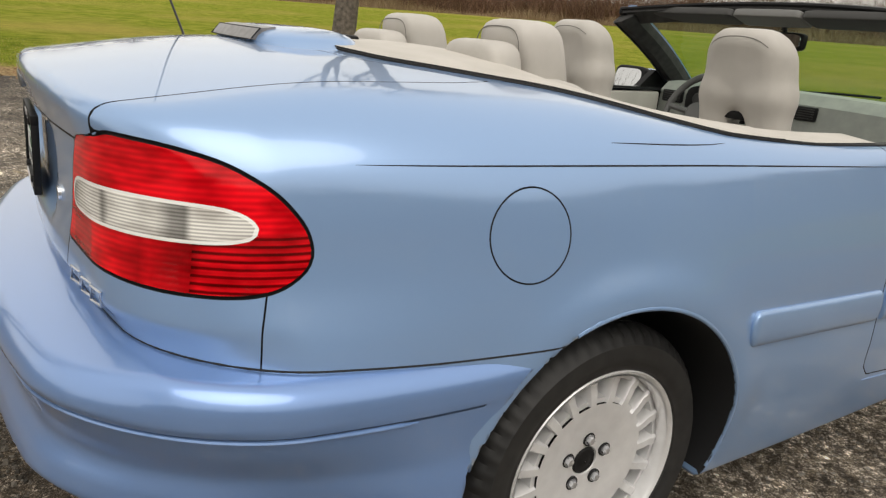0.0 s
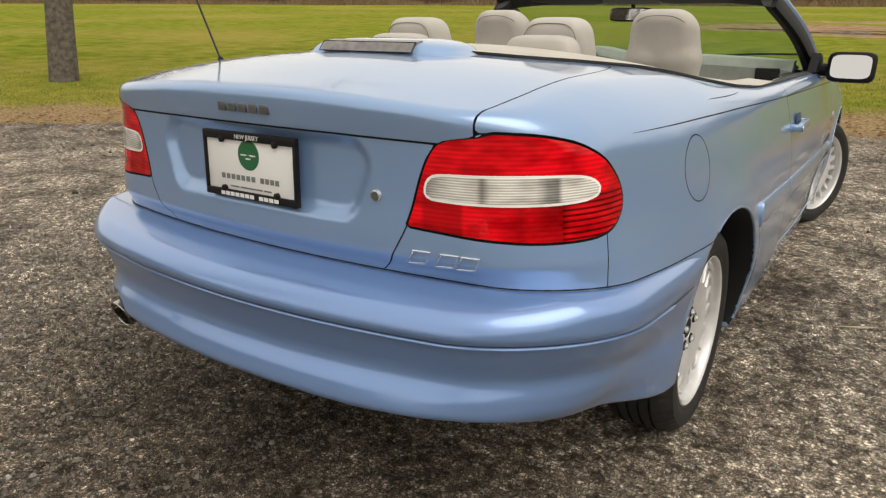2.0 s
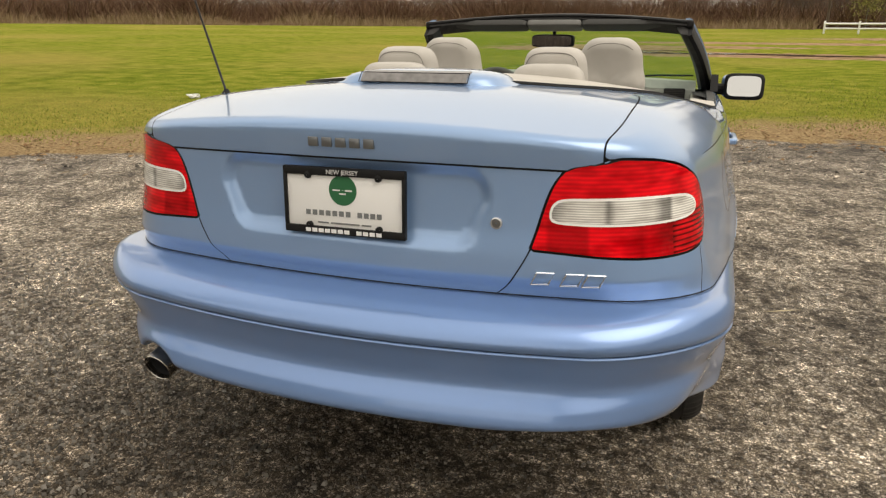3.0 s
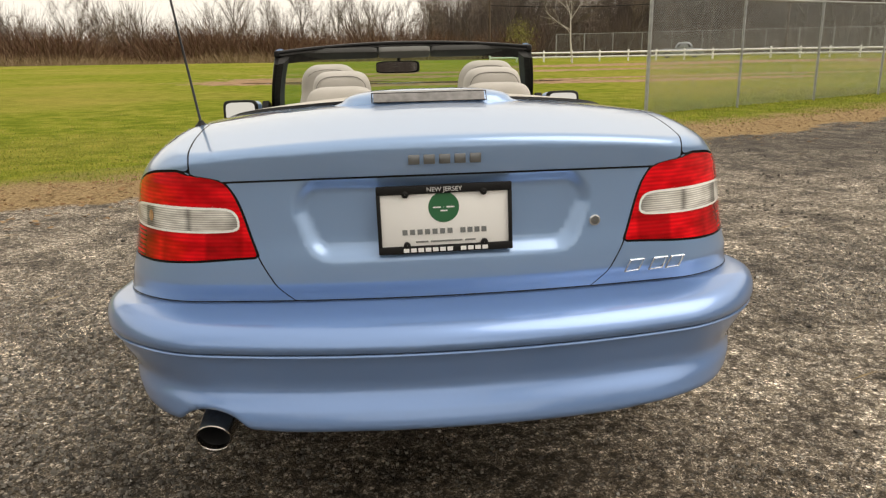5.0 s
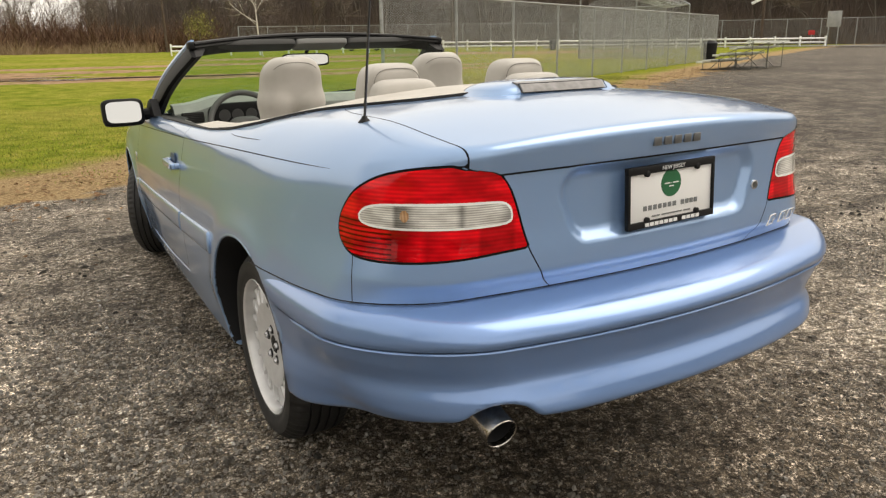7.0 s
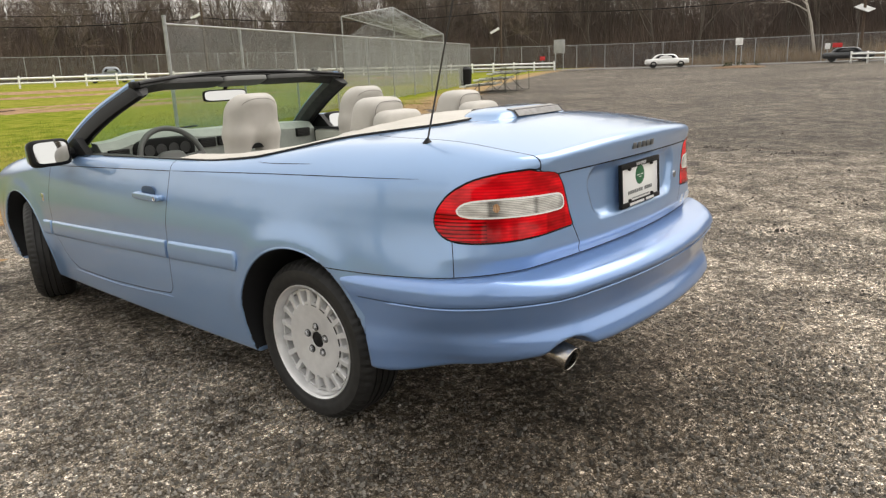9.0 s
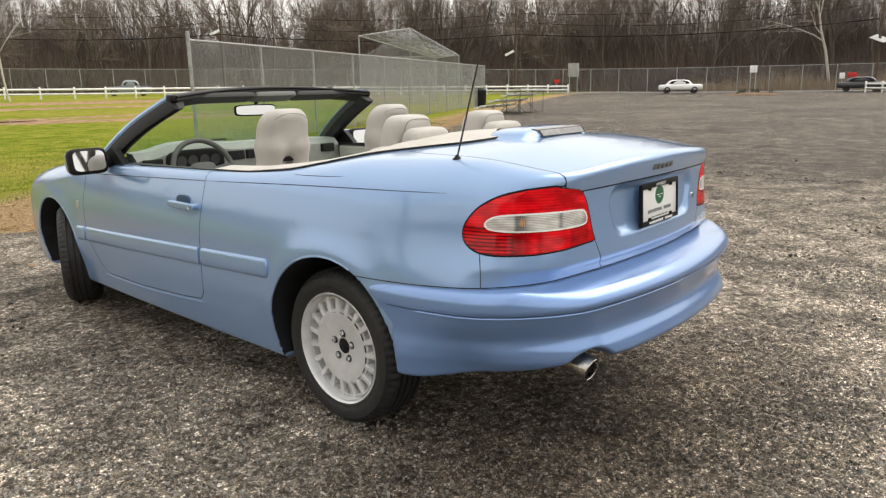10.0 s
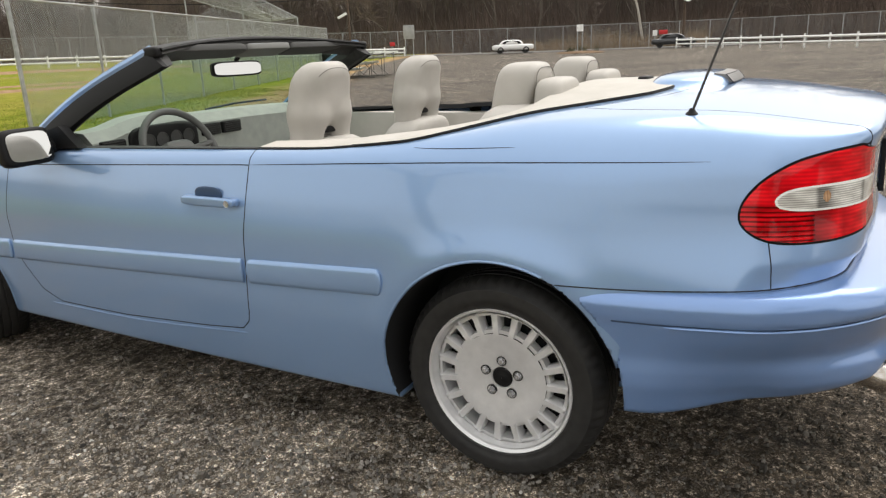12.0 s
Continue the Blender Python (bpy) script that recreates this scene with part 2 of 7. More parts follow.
class Skin:
    """Polygons with normals that can be cut along the zero line of any function of place."""

    def __init__(self, P, N, polys):
        self.P, self.N, self.polys, self.rim = P, N, polys, None

    def cut(self, fn, keep=-1):
        v = fn(*self.P.T) * keep
        P, N, out, made = list(self.P), list(self.N), [], {}
        for poly in self.polys:
            w = [v[i] for i in poly]
            if min(w) > 0:
                out.append(poly)
                continue
            if max(w) <= 0:
                continue
            new_poly = []
            for i, j in zip(poly, poly[1:] + poly[:1]):
                if v[i] > 0:
                    new_poly.append(i)
                if (v[i] > 0) != (v[j] > 0):
                    key = (min(i, j), max(i, j))
                    if key not in made:
                        t = v[key[0]] / (v[key[0]] - v[key[1]])
                        made[key] = len(P)
                        P.append(self.P[key[0]] * (1 - t) + self.P[key[1]] * t)
                        nn = self.N[key[0]] * (1 - t) + self.N[key[1]] * t
                        N.append(nn / (np.linalg.norm(nn) + 1e-9))
                    new_poly.append(made[key])
            if len(new_poly) > 2:
                out.append(new_poly)
        used = sorted({i for p in out for i in p})
        re = {o: k for k, o in enumerate(used)}
        return Skin(np.array([P[i] for i in used]).reshape(-1, 3), np.array([N[i] for i in used]).reshape(-1, 3), [[re[i] for i in p] for p in out])

    def mirrored(self):
        return Skin(self.P * [-1, 1, 1], self.N * [-1, 1, 1], [p[::-1] for p in self.polys])

    def both(self):
        """This half and its mirror image, sewn together on the middle plane."""
        n = len(self.P)
        on = np.abs(self.P[:, 0]) < 1e-4
        P = self.P.copy()
        P[on, 0] = 0
        to = np.where(on, np.arange(n), np.arange(n) + n)
        N = self.N.copy()
        N[on, 0] = 0
        return Skin(np.r_[P, P * [-1, 1, 1]], np.r_[N, N * [-1, 1, 1]], self.polys + [[int(to[i]) for i in p[::-1]] for p in self.polys])

    def edged(self, depth=0.012):
        """With its rim folded inwards, so that the joint between panels has depth."""
        seen = {}
        for p in self.polys:
            for i, j in zip(p, p[1:] + p[:1]):
                seen[(i, j)] = 1
        rim = [(i, j) for (i, j) in seen if (j, i) not in seen and not (abs(self.P[i][0]) < 1e-4 and abs(self.P[j][0]) < 1e-4)]
        back, P, N, polys = {}, list(self.P), list(self.N), list(self.polys)
        for i in {k for e in rim for k in e}:
            back[i] = len(P)
            P.append(self.P[i] - self.N[i] * depth)
            N.append(self.N[i])
        polys += [[j, i, back[i], back[j]] for i, j in rim]
        out = Skin(np.array(P), np.array(N), polys)
        out.rim = len(self.polys)
        return out


def part(name, data, material, parent=None, label="", smooth=True):
    """One mesh object from a bmesh or a Skin, under a thing."""
    me = bpy.data.meshes.new(name)
    if isinstance(data, Skin):
        me.from_pydata(data.P.tolist(), [], data.polys)
        me.update()
        me.polygons.foreach_set("use_smooth", [True] * len(me.polygons))
        me.normals_split_custom_set_from_vertices([tuple(n) for n in data.N])
    else:
        data.normal_update()
        data.to_mesh(me)
        data.free()
        me.polygons.foreach_set("use_smooth", [smooth] * len(me.polygons))
        if smooth:
            me.set_sharp_from_angle(angle=radians(35))
    me.materials.append(material)
    if isinstance(data, Skin) and data.rim is not None:
        # the folded rims lie in the dark of the joints
        me.materials.append(GAP)
        me.polygons.foreach_set("material_index", [0] * data.rim + [1] * (len(data.polys) - data.rim))
    ob = new(name, me)
    if parent is not None:
        ob.parent = parent
    if label:
        tagged(ob, label)
    return ob


def box(bm, lo, hi, bevel=0.0, segs=2):
    """A box between two corners, its edges rounded."""
    m = Matrix.LocRotScale([(a + b) / 2 for a, b in zip(lo, hi)], None, [abs(b - a) for a, b in zip(lo, hi)])
    got = bmesh.ops.create_cube(bm, size=1, matrix=m)["verts"]
    if bevel:
        es = list({e for v in got for e in v.link_edges})
        bmesh.ops.bevel(bm, geom=es, offset=bevel, segments=segs, profile=0.5, affect="EDGES")
    return bm


def tube(bm, pts, radius, sides=8, closed=False, caps=True):
    """A round bar along points; radius may be one number or one a point."""
    pts = [Vector(p) for p in pts]
    rad = radius if isinstance(radius, (list, tuple)) else [radius] * len(pts)
    rings, up = [], None
    for k, p in enumerate(pts):
        a, b = pts[k - 1] if (k or closed) else pts[k], pts[(k + 1) % len(pts)] if (k < len(pts) - 1 or closed) else pts[k]
        d = (b - a).normalized()
        if up is None:
            up = Vector((0, 0, 1)) if abs(d.z) < 0.9 else Vector((1, 0, 0))
        side = d.cross(up).normalized()
        up = side.cross(d).normalized()
        rings.append([bm.verts.new(p + rad[k] * (math.cos(q) * side + math.sin(q) * up)) for q in [2 * math.pi * s / sides for s in range(sides)]])
    pairs = list(zip(rings, rings[1:])) + ([(rings[-1], rings[0])] if closed else [])
    for r0, r1 in pairs:
        for s in range(sides):
            bm.faces.new((r0[s], r1[s], r1[(s + 1) % sides], r0[(s + 1) % sides]))
    if caps and not closed:
        bm.faces.new(rings[0])
        bm.faces.new(rings[-1][::-1])
    return bm


def lathe(bm, profile, segs=48, axis="x", at=(0, 0, 0), closed=False):
    """Turns (along, radius) stations round an axis."""
    rings = []
    for u, r in profile:
        ring = []
        for s in range(segs):
            q = 2 * math.pi * s / segs
            c, d = r * math.cos(q), r * math.sin(q)
            v = (u, c, d) if axis == "x" else (c, u, d) if axis == "y" else (c, d, u)
            ring.append(bm.verts.new(Vector(v) + Vector(at)))
        rings.append(ring)
    pairs = list(zip(rings, rings[1:])) + ([(rings[-1], rings[0])] if closed else [])
    for r0, r1 in pairs:
        for s in range(segs):
            bm.faces.new((r0[s], r0[(s + 1) % segs], r1[(s + 1) % segs], r1[s]))
    bmesh.ops.recalc_face_normals(bm, faces=bm.faces)
    return bm


# ---- the car's shape: rear axle at y = 0, nose towards +y ----
AXLE_F, AXLE_R, HUB_Z, TYRE_R = 2.664, -0.012, 0.314, 0.316


def half_width(y, z):
    w = C(y, [-1.1, -0.9, -0.65, -0.3, 0.2, 0.9, 1.6, 2.2, 2.66, 3.1, 3.4, 3.65], [0.735, 0.785, 0.825, 0.864, 0.889, 0.897, 0.895, 0.886, 0.878, 0.845, 0.78, 0.62])
    w = w - C(z, [0.15, 0.25, 0.36, 0.5, 0.66, 0.8, 0.86, 0.92, 1.0, 1.2], [0.055, 0.03, 0.012, 0.0, 0.0, 0.011, 0.0185, 0.0285, 0.044, 0.12])
    w = w - C(y, [-1.0, -0.65, -0.2, 0.3], [0.05, 0.042, 0.012, 0.0]) * S(z, 0.55, 0.85)
    w = w - 0.018 * S(y, -0.6, 0.1) * (1 - S(y, 2.0, 2.6)) * S(z, 0.68, 0.96)
    for axle in (AXLE_R, AXLE_F):
        rr = np.hypot(y - axle, z - 0.33)
        w = w + 0.009 * np.exp(-(((rr - 0.38) / 0.055) ** 2)) * S(z, 0.3, 0.45)
    return w


def deck_height(a, y):
    edge = C(y, [-1.0, -0.9, -0.48, -0.1, 0.23, 0.6, 0.9, 1.5, 2.0, 2.3, 2.7, 3.1, 3.4, 3.65], [0.975, 0.998, 1.048, 1.04, 1.008, 0.978, 0.969, 0.955, 0.94, 0.925, 0.885, 0.82, 0.73, 0.6])
    crown = C(y, [-0.95, -0.5, 0.0, 0.4, 2.2, 3.0, 3.6], [0.07, 0.065, 0.075, 0.05, 0.012, 0.01, 0.01])
    return edge + crown * (1 - (a / 0.75) ** 2)


def tail(a, z):
    y = C(z, [0.45, 0.62, 0.70, 0.738, 0.765, 0.85, 0.955, 1.0, 1.035, 1.1], [-0.87, -0.90, -0.923, -0.943, -0.943, -0.936, -0.934, -0.944, -0.951, -0.953])
    pocket = poly_sdf(a, z, [(-0.1, 0.906), (0.276, 0.908), (0.254, 0.850), (-0.1, 0.852)], 0.060)
    return y + 0.16 * a * a + 0.020 * (1 - S(pocket, -0.028, 0.010))


def nose(a, z):
    return C(z, [0.15, 0.3, 0.5, 0.62, 0.75, 0.9], [3.5, 3.58, 3.6, 3.57, 3.5, 3.38]) - 0.38 * a * a


def body_field(x, y, z):
    a = np.abs(x)
    ring = meet(a - half_width(y, z), tail(a, z) - y, 0.19)
    ring = meet(ring, y - nose(a, z), 0.15)
    r = C(y, [-0.95, -0.86, -0.7, -0.3, 0.1, 0.5, 0.9, 2.0, 2.6, 3.2], [0.02, 0.034, 0.10, 0.13, 0.09, 0.05, 0.035, 0.05, 0.1, 0.12])
    f = meet(ring, z - deck_height(a, y), r)
    f = meet(f, 0.2 + 0.4 * S(-y, 0.3, 0.42) - z, 0.02)
    for axle in (AXLE_R, AXLE_F):
        well = np.maximum(np.hypot(y - axle + 0.008, z - 0.335) - 0.357, 0.5 - a)
        f = np.maximum(f, -well)
    return f


def bumper_field(x, y, z):
    a = np.abs(x)
    zf = z - 0.007 - 0.031 * S(-y, 0.3, 1.0)
    z = z - 0.04 * S(-y, 0.3, 1.0)
    w = C(y, [-1.1, -0.8, -0.5, -0.15], [0.80, 0.852, 0.872, 0.879])
    face = C(zf, [0.2, 0.31, 0.365, 0.395, 0.425, 0.475, 0.53, 0.56, 0.585, 0.62, 0.7], [0.04, 0.028, 0.012, 0.003, 0.010, 0.033, 0.021, 0.011, 0.0, 0.003, 0.01])
    back = -1.07 + 0.2 * a * a + face
    tuck = 0.085 * (1 - S(z, 0.33, 0.56)) * S(-y, 0.40, 0.72)
    ring = meet(a - (w - tuck - face * (0.3 + 0.5 * S(-y, 0.45, 0.9))), back - y, 0.26)
    top = 0.645 + 0.004 * S(y, -0.9, -0.2) - 0.22 * np.clip(-0.93 + 0.16 * a * a - y, 0, 1)
    f = meet(ring, z - top, 0.04)
    low = C(a, [0.0, 0.4, 0.6, 0.8, 0.9], [0.374, 0.372, 0.358, 0.322, 0.312]) + 0.022 * S(-y, 0.45, 0.75) * S(a, 0.35, 0.6)
    f = meet(f, low - z, 0.018)
    f = np.maximum(f, y + 0.12)
    outlet = np.where(x < 0, np.hypot((x + 0.548) / 1.3, z - 0.355) - 0.068, 1.0)
    f = meet(f, -outlet, 0.012)
    return np.maximum(f, 0.376 - np.hypot(y - AXLE_R, z - 0.335))


P, Q, N = surface_net(body_field, (-0.011, -1.12, 0.17), (0.95, 3.66, 1.16), 0.011)
skin = Skin(P, N, Q.tolist()).cut(lambda x, y, z: 0 - x)
P, Q, N = surface_net(bumper_field, (-0.93, -1.12, 0.27), (0.93, -0.09, 0.70), 0.009)
bumper_skin = Skin(P, N, Q.tolist())


def joined(*skins):
    P, N, polys, n = [], [], [], 0
    for k in skins:
        P.append(k.P)
        N.append(k.N)
        polys += [[i + n for i in p] for p in k.polys]
        n += len(k.P)
    return Skin(np.concatenate(P), np.concatenate(N), polys)

# ---- the car, panel by panel ----
car = tagged(new("car"), "light blue two-door convertible with its roof folded away", "car")
# the lot falls a little to one side, and the car leans with it
LEAN = 0.55
car.matrix_basis = Matrix.Translation((-0.82, 0, 0)) @ Matrix.Rotation(radians(-LEAN), 4, "Y") @ Matrix.Translation((0.83, 0, 0))
CHARCOAL = vary(mat("charcoal_vinyl", (0.06, 0.06, 0.058), 0.6), 30, (0.03, 0.03, 0.0295), (0.052, 0.051, 0.05))
CHARCOAL.node_tree.nodes["Principled BSDF"].inputs["Specular IOR Level"].default_value = 0.25
GROOVE = 0.0019
LAMP = [(0.40, 0.812), (0.50, 0.808), (0.62, 0.801), (0.8, 0.792), (0.98, 0.791), (1.05, 0.80), (1.092, 0.828), (1.080, 0.87), (1.022, 0.922), (0.93, 0.957), (0.81, 0.976), (0.68, 0.983), (0.58, 0.983), (0.535, 0.972), (0.47, 0.93)]
LAMP = rounded(LAMP)
CLEAR_BAND = [(0.515, 0.869), (0.522, 0.897), (0.548, 0.907), (0.75, 0.908), (0.92, 0.904), (0.975, 0.895), (1.003, 0.879), (0.996, 0.867), (0.95, 0.860), (0.87, 0.858), (0.70, 0.8585), (0.53, 0.8605)]
CLEAR_BAND = rounded(CLEAR_BAND)
DOOR = [(0.815, 1.1), (0.829, 0.934), (0.848, 0.69), (0.86, 0.5), (0.868, 0.43), (0.878, 0.392), (0.912, 0.361), (1.1, 0.343), (1.53, 0.318), (1.93, 0.316), (2.035, 0.36), (2.12, 0.468), (2.16, 0.563), (2.167, 0.66), (2.155, 0.745), (2.135, 0.86), (2.12, 1.1)]
OPENING = [(-0.5, -0.02), (0.50, -0.02), (0.60, 0.03), (0.66, 0.13), (0.695, 0.35), (0.715, 0.9), (0.71, 1.6), (0.70, 1.93), (0.4, 2.10), (-0.5, 2.14)]
OPENING = rounded(OPENING, 1)


def lamp_edge(x, y, z):
    outline, inner = poly_sdf(np.abs(x) + y + 0.95, z, LAMP, 0.011), -lid_flank(x, y, z)
    f = np.where(z > 0.9, meet(outline, inner, 0.034), np.maximum(outline, inner))
    return np.where(y < -0.4, f, 1.0)


def clear_edge(x, y, z):
    return poly_sdf(np.abs(x) + y + 0.95, z, CLEAR_BAND, 0.006)


def lid_edge(x, y, z):
    """Below zero inside the boot lid, which also fills the lamp's rounded corner."""
    sharp = np.maximum(poly_sdf(np.abs(x) + y + 0.95, z, LAMP, 0.011), -lid_flank(x, y, z))
    corner = np.maximum(np.maximum(sharp, -lamp_edge(x, y, z)), 0.92 - z)
    return np.minimum(lid_flank(x, y, z), corner)


def lid_flank(x, y, z):
    a = np.abs(x)
    behind = a - C(z, [0.66, 0.68, 0.71, 0.75, 0.793, 0.971, 0.99], [0.31, 0.345, 0.377, 0.402, 0.424, 0.488, 0.566])
    above = a - C(y, [-0.88, -0.8, -0.7, -0.5, -0.3, -0.18], [0.566, 0.577, 0.586, 0.592, 0.583, 0.56])
    f = np.where(z > 0.985, above, behind)
    front = y - cover_line(a) + 0.055
    return np.maximum(np.maximum(f, front), 0.664 - z)


def cover_line(a):
    return C(a, [0.0, 0.2, 0.35, 0.5, 0.62, 0.72, 0.775, 0.80, 0.83], [-0.372, -0.37, -0.335, -0.2, -0.02, 0.16, 0.28, 0.6, 3.0])


def cover_edge(x, y, z):
    """Below zero on the beige cover and belt trim."""
    return np.maximum(np.maximum(cover_line(np.abs(x)) - y, y - 1.86), 0.93 - z)


def opening_edge(x, y, z):
    return np.where(z > 0.9, poly_sdf(np.abs(x), y, OPENING), 1.0)


def door_edge(x, y, z):
    return poly_sdf(y, z, DOOR)


def well_edge(x, y, z):
    d = np.minimum(np.hypot(y - AXLE_R + 0.008, z - 0.335), np.hypot(y - AXLE_F + 0.008, z - 0.335))
    return np.where(z > 0.21, d - 0.3595, 1.0)


def outside(f, margin=GROOVE):
    return lambda x, y, z: f(x, y, z) - margin


def inside(f, margin=GROOVE):
    return lambda x, y, z: f(x, y, z) + margin


def quarter_back(x, y, z):
    return np.abs(x) + y + 0.95 - 1.030


side = skin.cut(opening_edge, 1)
wells = side.cut(well_edge, -1)
side = side.cut(well_edge, 1)
lamp = side.cut(inside(lamp_edge, 0.001))
rest = side.cut(outside(lamp_edge, 0.005), 1)
lid = rest.cut(inside(lid_edge))
rest = rest.cut(outside(lid_edge), 1)
cover = rest.cut(inside(cover_edge))
rest = rest.cut(outside(cover_edge), 1)
door = rest.cut(inside(door_edge))
rest = rest.cut(outside(door_edge), 1)


def low_back(x, y, z):
    return np.maximum(quarter_back(x, y, z), z - 0.80)


corner_panel = rest.cut(inside(low_back))
rest = rest.cut(outside(low_back), 1)
hood = rest.cut(lambda x, y, z: np.maximum(1.95 - y, np.abs(x) - C(y, [1.9, 2.4, 3.4], [0.62, 0.70, 0.60])) + np.where(z < 0.72, 1.0, 0) + GROOVE)
rest = rest.cut(lambda x, y, z: np.maximum(1.95 - y, np.abs(x) - C(y, [1.9, 2.4, 3.4], [0.62, 0.70, 0.60])) + np.where(z < 0.72, 1.0, 0) - GROOVE, 1)
quarter = rest.cut(lambda x, y, z: y - 1.5)
fender = rest.cut(lambda x, y, z: y - 1.5, 1)


def flap_edge(x, y, z):
    return np.where(x > 0.7, np.hypot(y + 0.256, z - 0.848) - 0.080, 1.0)


flap = quarter.cut(inside(flap_edge, 0.0015))
lamp_red = lamp.cut(clear_edge, 1)
lamp_clear = lamp.cut(clear_edge, -1)
lamp_inner = lamp_clear.cut(inside(clear_edge, 0.0055))


def bulb_edge(x, y, z):
    return (np.hypot((np.abs(x) + y + 0.95 - 0.835) / 0.016, (z - 0.884) / 0.014) - 1) * 0.013


lamp_bulb = lamp_clear.cut(bulb_edge, -1)


def under(sk, depth):
    return Skin(sk.P - sk.N * depth, sk.N, sk.polys)


def lid_split(x, y, z):
    return np.where(y < -0.8, z - 0.969 - 0.006 * (1 - (x / 0.5) ** 2), 1.0)


part("boot_lid", lid.cut(outside(lid_split, 0.0024), 1).both().edged(0.004), PAINT, car)
part("boot_lid_panel", lid.cut(inside(lid_split, 0.0024)).both().edged(0.004), PAINT, car, "lower boot lid panel with plate recess")
hood_ob = part("hood", hood.both().edged(0.004), PAINT, car)
def near_joints(sk):
    """Only what lies behind the joints between the panels."""
    x, y, z = sk.P.T
    d = np.min(np.abs([lid_edge(x, y, z), door_edge(x, y, z), lamp_edge(x, y, z), low_back(x, y, z), cover_edge(x, y, z), flap_edge(x, y, z), lid_split(x, y, z)]), axis=0)
    d = np.where(y > 1.9, np.minimum(d, np.abs(np.abs(x) - C(y, [1.9, 2.4, 3.4], [0.62, 0.70, 0.60]))), d)
    d = np.where((y > 1.85) & (y < 2.05), 0, d)
    return sk_only(sk, d < 0.028)


def sk_only(sk, keep):
    polys = [p for p in sk.polys if any(keep[i] for i in p)]
    used = sorted({i for p in polys for i in p})
    re = {o: k for k, o in enumerate(used)}
    return Skin(sk.P[used], sk.N[used], [[re[i] for i in p] for p in polys])


shell = near_joints(skin.cut(opening_edge, 1).cut(outside(well_edge, 0.02), 1))
part("inner_shell", under(shell, 0.010).both(), GAP, car, "dark shadowed shell behind the panel joints")
for name, sk, m in (("door", door, PAINT), ("rear_corner_panel", corner_panel, PAINT), ("front_fender", fender, PAINT), ("rear_wheel_well", wells.cut(lambda x, y, z: y - 1.3), GAP), ("front_wheel_well", wells.cut(lambda x, y, z: y - 1.3, 1), GAP)):
    part(name, sk.edged(0.004), m, car)
    part(name, sk.mirrored().edged(0.004), m, car)
part("rear_quarter_panel", quarter.cut(outside(flap_edge, 0.0015), 1).edged(0.004), PAINT, car)
part("rear_quarter_panel", quarter.mirrored().edged(0.004), PAINT, car)
part("fuel_flap", flap.edged(0.004), PAINT, car, "round blue fuel filler flap")
part("tonneau_cover", under(cover.cut(lambda x, y, z: y - 0.46), -0.008).both().edged(0.02), BEIGE, car, "beige vinyl tonneau cover over the folded roof")
for name, y0, y1, m, lift, label in (("belt_trim", 0.466, 0.826, BEIGE, -0.006, "beige padded trim behind the door"), ("door_belt_strip", 0.832, 1.86, CHARCOAL, -0.001, "dark rubber strip along the door top")):
    sk = cover.cut(lambda x, y, z: y - y0, 1).cut(lambda x, y, z: y - y1)
    if m is CHARCOAL:
        sk = sk.cut(lambda x, y, z: np.abs(x) - 0.775, 1)
    part(name, under(sk, lift).edged(0.02), m, car, label)
    part(name, under(sk.mirrored(), lift).edged(0.02), m, car, label)
AMBER = lens("amber_bulb", (0.62, 0.40, 0.24), (0.42, 0.22, 0.10), 60, "X", 0.2, 0.35)
for mirror in (False, True):
    t = (lambda s: s.mirrored()) if mirror else (lambda s: s)
    holder = part("tail_lamp", under(t(lamp), 0.012).edged(0.03), GAP, car, "red and clear tail lamp with dark seal")
    part("red_lens", under(t(lamp_red), -0.001).edged(0.01), RED, holder, "red ribbed lens")
    if mirror:
        part("bulb", under(t(lamp_bulb), -0.003), AMBER, holder, "amber bulb behind the clear lens")
    part("clear_lens", under(t(lamp_clear), -0.0015).edged(0.01), CLEAR, holder, "clear reversing and indicator lens with a bright border")
    part("reflector", under(t(lamp_inner), -0.002), STRIPED, holder, "striped bright reflector behind the clear lens")
def groove_line(x, y, z):
    return z - 0.574 - 0.031 * S(-y, 0.3, 1.0)


behind = bumper_skin.cut(lambda x, y, z: y + 0.35)
bumper = joined(bumper_skin.cut(lambda x, y, z: y + 0.35, 1), behind.cut(outside(groove_line, 0.0024), 1), behind.cut(inside(groove_line, 0.0024)))
# the groove's shade is put into a darker blue of the bumper
part("bumper_core", under(sk_only(bumper_skin, np.abs(groove_line(*bumper_skin.P.T)) < 0.02), 0.006), mat("groove_shade_blue", (0.085, 0.13, 0.23), 0.6), car, "groove round the bumper, its shade painted dark blue")
part("rear_bumper", bumper, BUMPER_PAINT, car, "blue wrap-round rear bumper with a grooved edge")


def side_x(y, z):
    """The half width of the skin at (y, z)."""
    y, z = np.broadcast_arrays(np.asarray(y, float), np.asarray(z, float))
    lo, hi = np.full(y.shape, 0.3), np.full(y.shape, 1.0)
    for _ in range(30):
        m = (lo + hi) / 2
        out = body_field(m, y, z) > 0
        lo, hi = np.where(out, lo, m), np.where(out, m, hi)
    return lo


def bumper_point(x, z):
    """The bumper's rear face at (x, z)."""
    lo, hi = -1.2, -0.5
    for _ in range(30):
        m = (lo + hi) / 2
        if bumper_field(np.array([x]), np.array([m]), np.array([z]))[0] > 0:
            lo = m
        else:
            hi = m
    return hi


